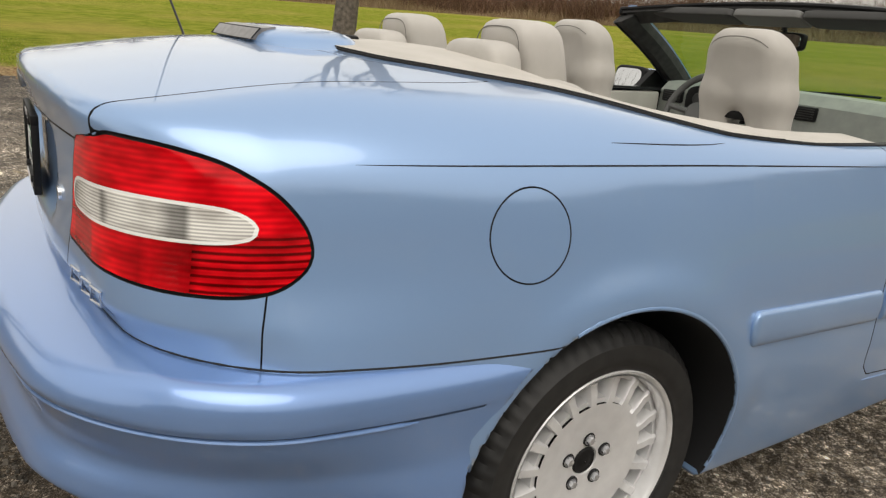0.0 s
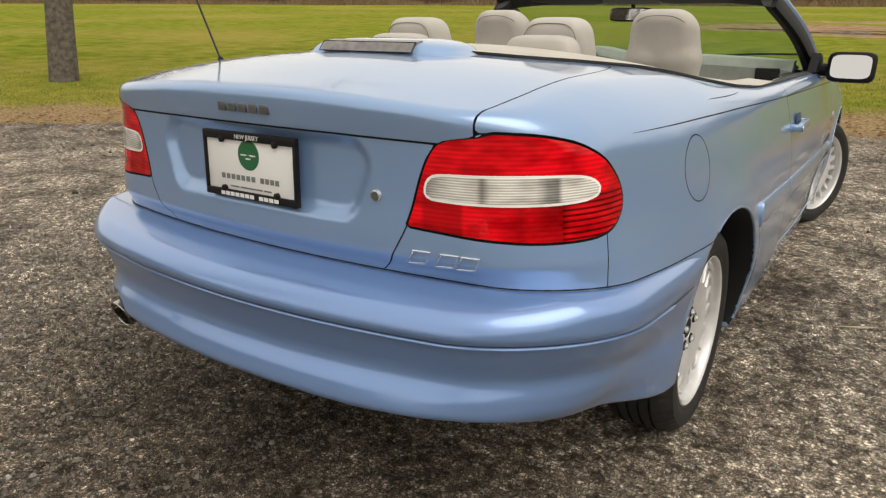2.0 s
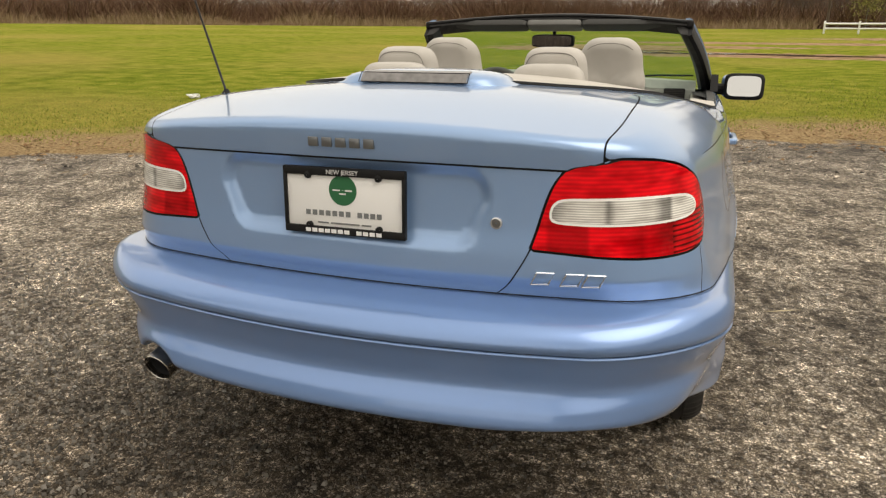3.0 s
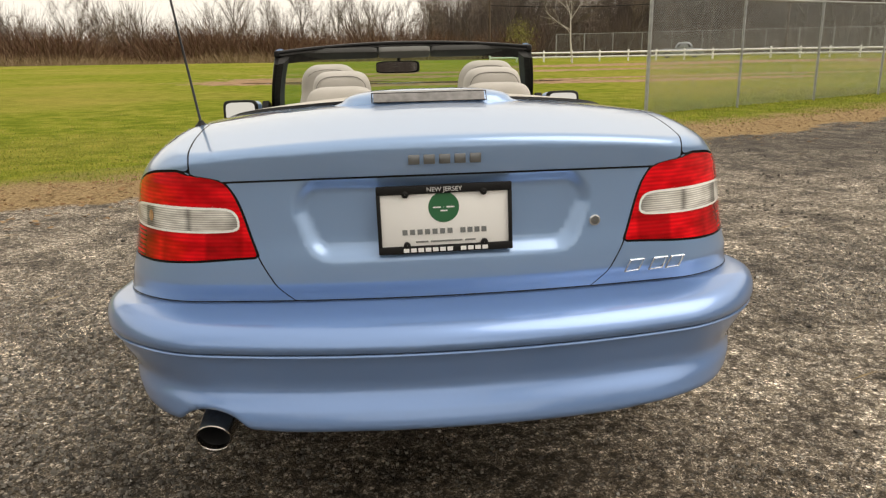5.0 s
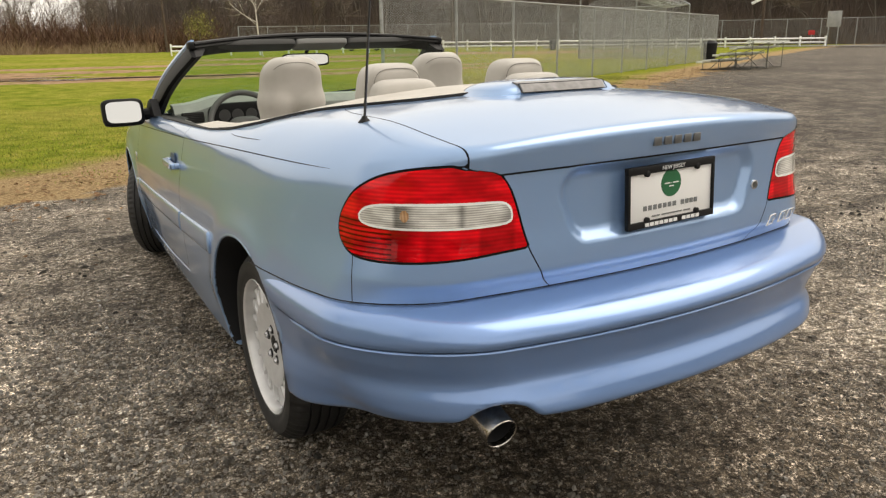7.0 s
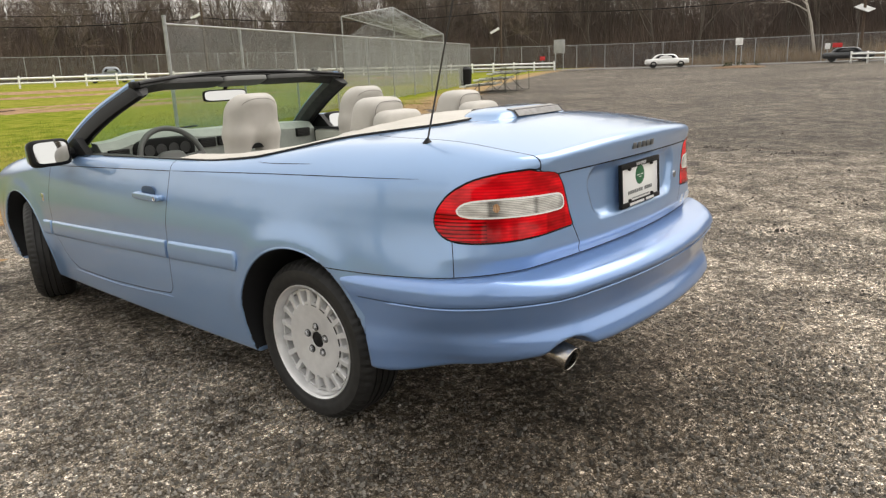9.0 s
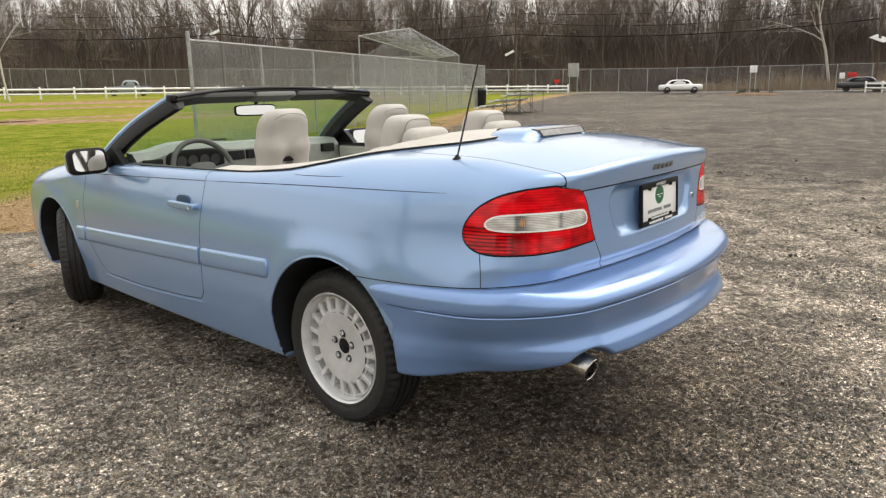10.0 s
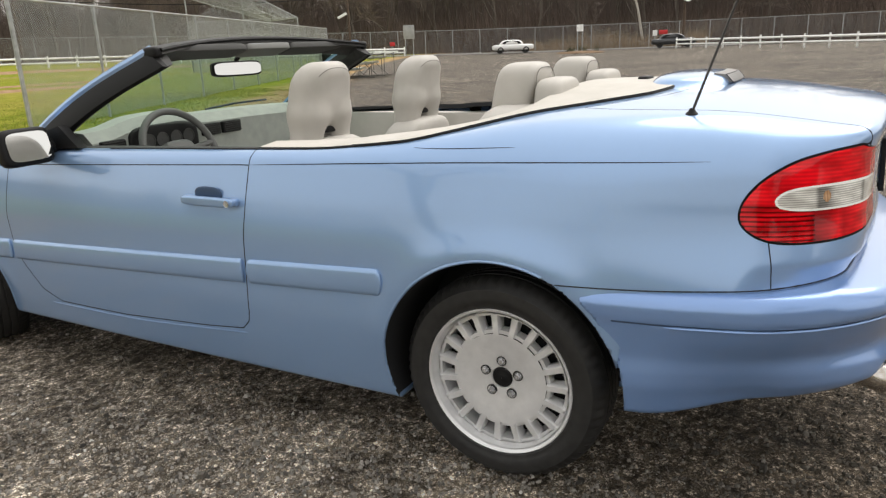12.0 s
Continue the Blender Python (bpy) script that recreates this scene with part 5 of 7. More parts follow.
# the lot's colour grows darker with distance from the car
far_dark = me.attributes.new("far_dark", "FLOAT", "POINT")
far_dark.data.foreach_set("value", np.clip((np.hypot(gx, gy) - 2.3) / 7, 0, 1).astype(np.float32))
GROUND = bpy.data.materials.new("ground")
GROUND.use_nodes = True
nt = GROUND.node_tree
bsdf = nt.nodes["Principled BSDF"]


def node(kind, **inputs):
    n = nt.nodes.new(kind)
    for k, v in inputs.items():
        n.inputs[k.replace("_", " ")].default_value = v
    return n


def ramp(src, stops):
    r = nt.nodes.new("ShaderNodeValToRGB")
    while len(r.color_ramp.elements) < len(stops):
        r.color_ramp.elements.new(0.5)
    for e, (p, c) in zip(r.color_ramp.elements, stops):
        e.position, e.color = p, (*c, 1)
    nt.links.new(src, r.inputs[0])
    return r.outputs[0]


def mix(fac, a, b, blend="MIX"):
    m = nt.nodes.new("ShaderNodeMix")
    m.data_type, m.blend_type = "RGBA", blend
    for s, v in ((0, fac), (6, a), (7, b)):
        if isinstance(v, (int, float)):
            m.inputs[s].default_value = v
        elif isinstance(v, tuple):
            m.inputs[s].default_value = (*v, 1)
        else:
            nt.links.new(v, m.inputs[s])
    return m.outputs[2]


def calc(op, a, b=0.0, clamp=False):
    m = nt.nodes.new("ShaderNodeMath")
    m.operation, m.use_clamp = op, clamp
    for s, v in ((0, a), (1, b)):
        if isinstance(v, (int, float)):
            m.inputs[s].default_value = v
        else:
            nt.links.new(v, m.inputs[s])
    return m.outputs[0]


tc = nt.nodes.new("ShaderNodeTexCoord")


def tex(kind, scale, detail=3.0, feature=None):
    n = nt.nodes.new(kind)
    n.inputs["Scale"].default_value = scale
    if "Detail" in n.inputs:
        n.inputs["Detail"].default_value = detail
    if feature:
        n.feature = feature
    nt.links.new(tc.outputs["Object"], n.inputs["Vector"])
    return n


def cells(scale):
    """Crisp stones: each one's own random colour, and how near its rim a place lies."""
    warp = tex("ShaderNodeTexNoise", scale * 1.7, 2)
    shift = nt.nodes.new("ShaderNodeMix")
    shift.data_type, shift.blend_type = "RGBA", "LINEAR_LIGHT"
    shift.inputs[0].default_value = 0.9 / scale
    nt.links.new(tc.outputs["Object"], shift.inputs[6])
    nt.links.new(warp.outputs["Color"], shift.inputs[7])
    one, rim = tex("ShaderNodeTexVoronoi", scale), tex("ShaderNodeTexVoronoi", scale, feature="DISTANCE_TO_EDGE")
    for n in (one, rim):
        nt.links.new(shift.outputs[2], n.inputs["Vector"])
    pick = nt.nodes.new("ShaderNodeSeparateColor")
    nt.links.new(one.outputs["Color"], pick.inputs[0])
    return pick.outputs[0], pick.outputs[1], rim.outputs["Distance"]


grit = tex("ShaderNodeTexNoise", 260, 4)
patches = tex("ShaderNodeTexNoise", 2.6, 10)
patches.inputs["Roughness"].default_value = 0.66
wide = tex("ShaderNodeTexNoise", 0.22, 4)
PEBBLE = [(0.0, (0.030, 0.027, 0.023)), (0.25, (0.070, 0.063, 0.053)), (0.6, (0.125, 0.113, 0.096)), (0.88, (0.18, 0.164, 0.14)), (0.97, (0.23, 0.215, 0.195)), (1.0, (0.38, 0.365, 0.345))]
small_hue, _, small_rim = cells(112)
big_hue, big_pick, big_rim = cells(60)
tiny_hue, _, tiny_rim = cells(220)
few_big = calc("MULTIPLY", calc("SUBTRACT", big_pick, 0.62), 20.0, True)
some_tiny = calc("MULTIPLY", calc("SUBTRACT", 0.33, big_pick), 20.0, True)
stone_col = mix(few_big, mix(some_tiny, ramp(small_hue, PEBBLE), ramp(tiny_hue, PEBBLE)), ramp(big_hue, PEBBLE))
rim = calc("ADD", calc("MULTIPLY", big_rim, few_big), calc("MULTIPLY", calc("ADD", calc("MULTIPLY", small_rim, calc("SUBTRACT", 1.0, some_tiny)), calc("MULTIPLY", tiny_rim, some_tiny)), calc("SUBTRACT", 1.0, few_big)))
# crevices between the stones are painted dark, fines and shade together
stone_col = mix(ramp(rim, [(0.03, (1, 1, 1)), (0.17, (0, 0, 0))]), stone_col, (0.030, 0.026, 0.021))
stone_col = mix(0.5, stone_col, mix(1.0, stone_col, ramp(grit.outputs["Fac"], [(0.3, (0.5, 0.49, 0.48)), (0.7, (1.55, 1.54, 1.52))]), "MULTIPLY"))
lumps = tex("ShaderNodeTexNoise", 26, 7)
stone_col = mix(1.0, stone_col, ramp(lumps.outputs["Fac"], [(0.36, (0.42, 0.41, 0.40)), (0.5, (0.95, 0.94, 0.93)), (0.62, (1.5, 1.49, 1.47))]), "MULTIPLY")
damp_shade = ramp(patches.outputs["Fac"], [(0.36, (0.28, 0.265, 0.25)), (0.44, (0.66, 0.64, 0.61)), (0.52, (1.0, 0.98, 0.95)), (0.66, (1.6, 1.58, 1.54))])
gravel = mix(1.0, stone_col, damp_shade, "MULTIPLY")
gravel = mix(0.6, gravel, mix(1.0, gravel, ramp(wide.outputs["Fac"], [(0.35, (0.6, 0.585, 0.56)), (0.65, (1.25, 1.23, 1.2))]), "MULTIPLY"))
# the colour round the car's tail is darkened for damp and its shade
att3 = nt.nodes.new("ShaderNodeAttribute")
att3.attribute_name = "damp_shade"
damp_shade_mask = calc("MULTIPLY", calc("ADD", att3.outputs["Fac"], calc("MULTIPLY", calc("SUBTRACT", patches.outputs["Fac"], 0.5), 1.6)), 1.7, True)
gravel = mix(calc("MULTIPLY", damp_shade_mask, 0.8), gravel, mix(1.0, gravel, (0.32, 0.295, 0.27), "MULTIPLY"))
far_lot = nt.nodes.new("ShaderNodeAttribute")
far_lot.attribute_name = "far_dark"
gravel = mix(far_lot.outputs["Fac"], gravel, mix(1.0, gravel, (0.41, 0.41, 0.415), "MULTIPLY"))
gravel = mix(1.0, gravel, (3.6, 3.5, 3.36), "MULTIPLY")
turf_a = tex("ShaderNodeTexNoise", 2.2, 6)
turf_b = tex("ShaderNodeTexNoise", 28, 4)
turf_c = tex("ShaderNodeTexNoise", 0.12, 3)
turf = ramp(turf_a.outputs["Fac"], [(0.3, (0.118, 0.150, 0.018)), (0.5, (0.195, 0.225, 0.030)), (0.7, (0.285, 0.270, 0.052))])
turf = mix(ramp(turf_c.outputs["Fac"], [(0.46, (0, 0, 0)), (0.72, (0.8, 0.8, 0.8))]), turf, (0.33, 0.265, 0.075))
turf = mix(0.6, turf, mix(1.0, turf, ramp(turf_b.outputs["Fac"], [(0.3, (0.5, 0.5, 0.5)), (0.7, (1.4, 1.4, 1.3))]), "MULTIPLY"))
straw = ramp(turf_b.outputs["Fac"], [(0.3, (0.17, 0.112, 0.062)), (0.5, (0.33, 0.235, 0.125)), (0.72, (0.48, 0.365, 0.21))])
soil = ramp(turf_a.outputs["Fac"], [(0.3, (0.20, 0.125, 0.075)), (0.7, (0.44, 0.30, 0.19))])
att = nt.nodes.new("ShaderNodeAttribute")
att.attribute_name = "zone"
att2 = nt.nodes.new("ShaderNodeAttribute")
att2.attribute_name = "dirt"
edge_noise = tex("ShaderNodeTexNoise", 1.1, 8)
edge = calc("ADD", att.outputs["Fac"], calc("MULTIPLY", calc("SUBTRACT", edge_noise.outputs["Fac"], 0.5), 2.2))
is_straw = calc("MULTIPLY_ADD", edge, 6.0)
is_straw.node.inputs[2].default_value = 0.5
is_straw.node.use_clamp = True
is_turf = calc("MULTIPLY", calc("SUBTRACT", edge, 1.35), 1.0, True)
dirt_fac = calc("MULTIPLY", calc("ADD", att2.outputs["Fac"], calc("MULTIPLY", calc("SUBTRACT", edge_noise.outputs["Fac"], 0.55), 1.2)), 5.0, True)
field = mix(dirt_fac, mix(is_turf, straw, turf), soil)
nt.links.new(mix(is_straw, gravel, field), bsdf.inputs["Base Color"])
spec = nt.nodes.new("ShaderNodeMapRange")
spec.inputs[3].default_value, spec.inputs[4].default_value = 0.13, 0.0
nt.links.new(is_straw, spec.inputs[0])
nt.links.new(spec.outputs[0], bsdf.inputs["Specular IOR Level"])
wet = ramp(patches.outputs["Fac"], [(0.3, (0.55, 0.55, 0.55)), (0.6, (0.8, 0.8, 0.8))])
nt.links.new(wet, bsdf.inputs["Roughness"])
height = calc("MULTIPLY", calc("MINIMUM", rim, 0.25), 2.4)
height = calc("ADD", height, calc("MULTIPLY", grit.outputs["Fac"], 0.5))
clods = tex("ShaderNodeTexNoise", 9, 5)
height = calc("ADD", height, calc("MULTIPLY", lumps.outputs["Fac"], 1.4))
height = calc("ADD", height, calc("MULTIPLY", clods.outputs["Fac"], 2.2))
bump = nt.nodes.new("ShaderNodeBump")
bump.inputs["Strength"].default_value, bump.inputs["Distance"].default_value = 1.0, 0.009
nt.links.new(height, bump.inputs["Height"])
nt.links.new(bump.outputs[0], bsdf.inputs["Normal"])
me.materials.append(GROUND)
tagged(new("ground", me), "dark gravel lot running into a green and straw-coloured field", "ground", kind="structure")


def soup(name, P, faces, material, label, category, colors=None, smooth=False):
    """One object of countless small pieces."""
    me = bpy.data.meshes.new(name)
    me.from_pydata(P.tolist() if isinstance(P, np.ndarray) else P, [], faces)
    if smooth:
        me.polygons.foreach_set("use_smooth", [True] * len(me.polygons))
    me.materials.append(material)
    return tagged(new(name, me), label, category, kind="stuff")


def island_mat(name, stops, rough=0.85, specular=0.3):
    m = mat(name, stops[0][1], rough)
    nt = m.node_tree
    g = nt.nodes.new("ShaderNodeNewGeometry")
    r = nt.nodes.new("ShaderNodeValToRGB")
    while len(r.color_ramp.elements) < len(stops):
        r.color_ramp.elements.new(0.5)
    for e, (p, c) in zip(r.color_ramp.elements, stops):
        e.position, e.color = p, (*c, 1)
    nt.links.new(g.outputs["Random Per Island"], r.inputs[0])
    nt.links.new(r.outputs[0], nt.nodes["Principled BSDF"].inputs["Base Color"])
    nt.nodes["Principled BSDF"].inputs["Specular IOR Level"].default_value = specular
    return m


# loose stones on the lot
rng = np.random.default_rng(7)
RING = np.array([(1, 0), (0.1, 1), (-1, 0.1), (0, -1)], float)


def stones_at(count, lo, hi, place, name, material, label):
    """Chips of stone: four rim corners, four higher ones, a flat top."""
    xy = np.zeros((0, 2))
    while len(xy) < count:
        p = place(count)
        xy = np.r_[xy, p[p[:, 1] < grass_line(p[:, 0]) - 0.3]]
    xy = xy[:count]
    s = lo + (hi - lo) * rng.uniform(size=count) ** 3
    turn, flat = rng.uniform(0, 6.28, count), rng.uniform(0.35, 0.85, count)
    verts = np.zeros((count, 8, 3))
    for k in range(8):
        top = k > 3
        q = RING[k % 4] * rng.uniform(0.75, 1.25, (count, 1)) * (0.62 if top else 1.0)
        q[:, 1] *= rng.uniform(0.6, 0.95, count)
        c, sn = np.cos(turn + 0.4 * top), np.sin(turn + 0.4 * top)
        verts[:, k, 0] = xy[:, 0] + s * (c * q[:, 0] - sn * q[:, 1])
        verts[:, k, 1] = xy[:, 1] + s * (sn * q[:, 0] + c * q[:, 1])
        verts[:, k, 2] = s * ((flat * rng.uniform(0.7, 1.25, count)) if top else -0.25) - 0.003
    verts[:, :, 2] += rise(xy[:, 0], xy[:, 1])[:, None]
    quad = np.array([(0, 1, 5, 4), (1, 2, 6, 5), (2, 3, 7, 6), (3, 0, 4, 7), (4, 5, 6, 7)])
    faces = (np.arange(count)[:, None, None] * 8 + quad[None]).reshape(-1, 4).tolist()
    ob = soup(name, verts.reshape(-1, 3), faces, material, label, "gravel")
    # stones near the car carry the same painted damp and shade
    stone_shade_at = ob.data.attributes.new("damp_shade", "FLOAT", "POINT")
    stone_shade_at.data.foreach_set("value", np.repeat(np.clip(1 - np.hypot((xy[:, 0] + 0.2) / 2.0, (xy[:, 1] + 0.9) / 0.95), 0, 1), 8).astype(np.float32))


def belt(n):
    """The lot round the rear half of the car."""
    q, d = rng.uniform(2.3, 6.9, n), rng.uniform(0, 1, n) ** 0.8 * 2.7
    return np.c_[(0.75 + d) * np.cos(q), -0.1 + (0.95 + d * 0.9) * np.sin(q) + rng.uniform(-0.6, 0.9, n)]


def disc(r):
    def at(n):
        q, d = rng.uniform(0, 2 * math.pi, n), r * np.sqrt(rng.uniform(size=n))
        return np.c_[d * np.cos(q), -0.2 + d * np.sin(q)]
    return at


def damp_shaded(m):
    """Stones in the patch of damp and car shade are painted darker, as the ground there is."""
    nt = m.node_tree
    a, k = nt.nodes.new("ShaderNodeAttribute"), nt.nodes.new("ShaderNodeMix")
    a.attribute_name, k.data_type, k.blend_type = "damp_shade", "RGBA", "MULTIPLY"
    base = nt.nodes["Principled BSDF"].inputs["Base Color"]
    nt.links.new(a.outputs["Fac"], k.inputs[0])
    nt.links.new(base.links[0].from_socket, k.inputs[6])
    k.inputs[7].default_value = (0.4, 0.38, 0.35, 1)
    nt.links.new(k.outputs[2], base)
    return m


STONE = damp_shaded(island_mat("loose_stone", [(0.0, (0.07, 0.064, 0.056)), (0.3, (0.14, 0.128, 0.112)), (0.65, (0.23, 0.212, 0.185)), (0.9, (0.33, 0.305, 0.27)), (0.98, (0.42, 0.40, 0.36)), (1.0, (0.65, 0.63, 0.59))], 0.8))
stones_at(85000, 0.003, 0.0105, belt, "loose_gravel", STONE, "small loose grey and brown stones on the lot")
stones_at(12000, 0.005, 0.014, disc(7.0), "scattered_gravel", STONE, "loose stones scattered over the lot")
def clumps(n):
    """Where the lot has been churned up."""
    p = disc(9.0)(n * 4)
    keep = np.array([noise.noise((x * 0.9, y * 0.9, 9)) + 0.5 * noise.noise((x * 3.1, y * 3.1, 4)) > 0.32 for x, y in p])
    return p[keep]


stones_at(3600, 0.005, 0.022, clumps, "churned_clods", island_mat("wet_clod", [(0, (0.03, 0.027, 0.023)), (0.7, (0.075, 0.067, 0.057)), (1, (0.15, 0.135, 0.115))], 0.7), "dark damp clods churned up in patches")
stones_at(130, 0.010, 0.028, disc(14.0), "stone_chunks", island_mat("dark_clod", [(0, (0.05, 0.043, 0.035)), (1, (0.13, 0.115, 0.095))]), "dark clods and chunks of broken asphalt")

# grass blades and fallen leaves along the edge of the lot
P, F = [], []
count = 0
while count < 52000:
    x = rng.uniform(-16, 22)
    off = abs(rng.normal(0, 4.5)) + rng.uniform(-0.3, 0.5)
    y = float(grass_line(np.array(x))) + off
    if math.hypot(x, y) > 24:
        continue
    if noise.noise((x * 0.9, y * 0.9, 5)) < 0.55 - off * 0.4 and off < 2.4:
        continue
    if off < 1.3 and rng.uniform() < 0.8:
        continue
    hgt = rng.uniform(0.015, 0.036) * (0.6 if off < 0.6 else 1.0)
    q, lean = rng.uniform(0, 6.28), rng.uniform(0, 0.6)
    w = rng.uniform(0.0025, 0.005) * (1 + math.hypot(x, y) / 12)
    z0 = float(rise(np.array(x), np.array(y))) - 0.004
    c, s = math.cos(q), math.sin(q)
    b = len(P)
    P += [(x - w * s, y + w * c, z0), (x + w * s, y - w * c, z0), (x + lean * hgt * c, y + lean * hgt * s, z0 + hgt)]
    F.append((b, b + 1, b + 2))
    count += 1
soup("grass_blades", P, F, island_mat("grass_blade", [(0.0, (0.12, 0.17, 0.016)), (0.5, (0.21, 0.255, 0.028)), (0.8, (0.30, 0.29, 0.05)), (1.0, (0.40, 0.32, 0.11))], 0.7), "short green and yellowed grass blades", "grass")
P, F = [], []
for _ in range(5200):
    x = rng.uniform(-16, 24)
    y = float(grass_line(np.array(x))) + rng.normal(0.5, 0.75)
    s, q = rng.uniform(0.015, 0.045), rng.uniform(0, 6.28)
    z0 = float(rise(np.array(x), np.array(y))) + 0.008
    b = len(P)
    for k in range(5):
        r = s * (1, 0.6, 0.9, 0.55, 0.8)[k]
        P.append((x + r * math.cos(q + k * 1.2566), y + r * math.sin(q + k * 1.2566), z0 + rng.uniform(0, 0.02)))
    F.append(tuple(range(b, b + 5)))
soup("fallen_leaves", P, F, island_mat("dead_leaf", [(0, (0.10, 0.05, 0.02)), (0.5, (0.22, 0.12, 0.05)), (1, (0.36, 0.24, 0.12))]), "brown fallen leaves along the grass edge", "leaves")
P, F = [], []
for _ in range(160):
    q, d = rng.uniform(0, 6.28), rng.uniform(1.5, 9)
    x, y = d * math.cos(q), d * math.sin(q)
    a, l = rng.uniform(0, 3.14), rng.uniform(0.03, 0.11)
    z0, b = float(rise(np.array(x), np.array(y))) + 0.008, len(P)
    dx, dy = l * math.cos(a), l * math.sin(a)
    P += [(x - dx, y - dy, z0), (x - dy * 0.03, y + dx * 0.03, z0 + 0.004), (x + dx, y + dy, z0 + 0.002), (x + dy * 0.03, y - dx * 0.03, z0)]
    F.append((b, b + 1, b + 2, b + 3))
soup("straw_stems", P, F, island_mat("straw_stem", [(0, (0.3, 0.22, 0.12)), (1, (0.5, 0.42, 0.27))]), "dry straw stems lying on the gravel", "straw")


# puddles in the bare muddy ground of the field
WATER = mat("muddy_water", (0.10, 0.07, 0.045), 0.06)
WATER.node_tree.nodes["Principled BSDF"].inputs["Specular IOR Level"].default_value = 0.6
for k, (px, py, rx, ry) in enumerate(((1.6, 29.2, 3.3, 0.55), (5.6, 28.6, 2.2, 0.4), (-2.2, 29.9, 1.7, 0.4), (-1.0, 31.4, 1.6, 0.3), (-4.9, 31.2, 1.5, 0.4))):
    bm = bmesh.new()
    ring = []
    for i in range(36):
        q = 2 * math.pi * i / 36
        r = 1 + 0.35 * noise.noise((math.cos(q) * 2, math.sin(q) * 2, k * 3.1))
        ring.append(bm.verts.new(on_ground(px + rx * r * math.cos(q), py + ry * r * math.sin(q), 0.012)))
    bm.faces.new(ring)
    tagged(part("puddle", bm, WATER), "shallow puddle of brown water on muddy ground", "puddle", "puddles in the field")
# a crumpled scrap of white plastic lying on the grass
bm = bmesh.new()
bmesh.ops.create_icosphere(bm, subdivisions=2, radius=0.11)
for v in bm.verts:
    v.co *= 0.7 + 0.7 * noise.noise(v.co * 14)
    v.co.z = v.co.z * 0.5 + 0.03
    v.co.x *= 1.6
bmesh.ops.translate(bm, vec=on_ground(-7.86, 8.42), verts=bm.verts)
tagged(part("litter", bm, mat("white_plastic", (0.75, 0.75, 0.73), 0.5), smooth=False), "crumpled white plastic bag lying on the grass", "litter")


# ---- trees ----
BARK = vary(mat("grey_bark", (0.09, 0.075, 0.06), 0.9), 14, (0.05, 0.042, 0.034), (0.15, 0.125, 0.10), bump=0.012, bump_scale=30)
TWIG = vary(mat("brown_twigs", (0.10, 0.075, 0.06), 0.9), 0.8, (0.115, 0.088, 0.073), (0.20, 0.155, 0.125))
PALE = vary(mat("pale_bark", (0.5, 0.46, 0.4), 0.8), 6, (0.36, 0.33, 0.28), (0.62, 0.58, 0.52))


def grow(seed, height, r0, fork, levels, twigs, spread=0.55, first=0.35, twig_w=0.012, trunk_sides=10):
    """Trunk and limbs as tapered bars, twigs as thin slivers; two meshes."""
    rg = random.Random(seed)
    wood, fine_p, fine_f = bmesh.new(), [], []

    def limb(p, d, length, r, level):
        n = 5 if level < 2 else 3
        pts, rad = [p], [r]
        for k in range(n):
            d = (d + Vector((rg.gauss(0, 0.11), rg.gauss(0, 0.11), rg.gauss(0.03, 0.07)))).normalized()
            pts.append(pts[-1] + d * length / n)
            rad.append(r * (1 - 0.62 * (k + 1) / n))
        tube(wood, pts, rad, max(3, trunk_sides - 3 * level), caps=level == 0)
        if level < levels:
            kids = fork if level == 0 else rg.randint(3, 5)
            for k in range(kids):
                t = first + (1 - first) * (k + rg.random()) / kids if level == 0 else 0.3 + 0.7 * (k + rg.random()) / kids
                i = min(int(t * n), n - 1)
                q = pts[i].lerp(pts[i + 1], t * n - i)
                ang, az = rg.uniform(0.35, 0.9) * spread / 0.55, rg.uniform(0, 6.28)
                side = d.orthogonal().normalized()
                side.rotate(Matrix.Rotation(az, 3, d))
                nd = (d * math.cos(ang) + side * math.sin(ang) + Vector((0, 0, 0.18))).normalized()
                limb(q, nd, length * rg.uniform(0.42, 0.68), max(rad[i] * rg.uniform(0.45, 0.7), 0.004), level + 1)
        else:
            for _ in range(twigs):
                t = rg.random()
                i = min(int(t * n), n - 1)
                q = pts[i].lerp(pts[i + 1], t * n - i)
                td = (d + Vector((rg.gauss(0, 0.5), rg.gauss(0, 0.5), rg.gauss(0.15, 0.4)))).normalized()
                tl = length * rg.uniform(0.3, 0.8)
                sd = td.orthogonal().normalized()
                sd.rotate(Matrix.Rotation(rg.uniform(0, 3.14), 3, td))
                mid = q + td * tl * 0.5 + sd * rg.gauss(0, 0.06) * tl
                b = len(fine_p)
                fine_p.extend([tuple(q - sd * twig_w), tuple(q + sd * twig_w), tuple(mid + sd * twig_w * 0.7), tuple(mid - sd * twig_w * 0.7), tuple(q + td * tl)])
                fine_f.extend([(b, b + 1, b + 2, b + 3), (b + 3, b + 2, b + 4)])

    limb(Vector((0, 0, -0.1)), Vector((rg.gauss(0, 0.03), rg.gauss(0, 0.03), 1)).normalized(), height * 0.72, r0, 0)
    return wood, (fine_p, fine_f)


def tree(seed, label, bark=BARK, name="bare_tree", **kw):
    t = tagged(new(name), label, "tree")
    wood, (fp, ff) = grow(seed, **kw)
    part("trunk", wood, bark, t)
    me = bpy.data.meshes.new("crown")
    me.from_pydata(fp, [], ff)
    me.materials.append(TWIG)
    new("crown", me).parent = t
    return t


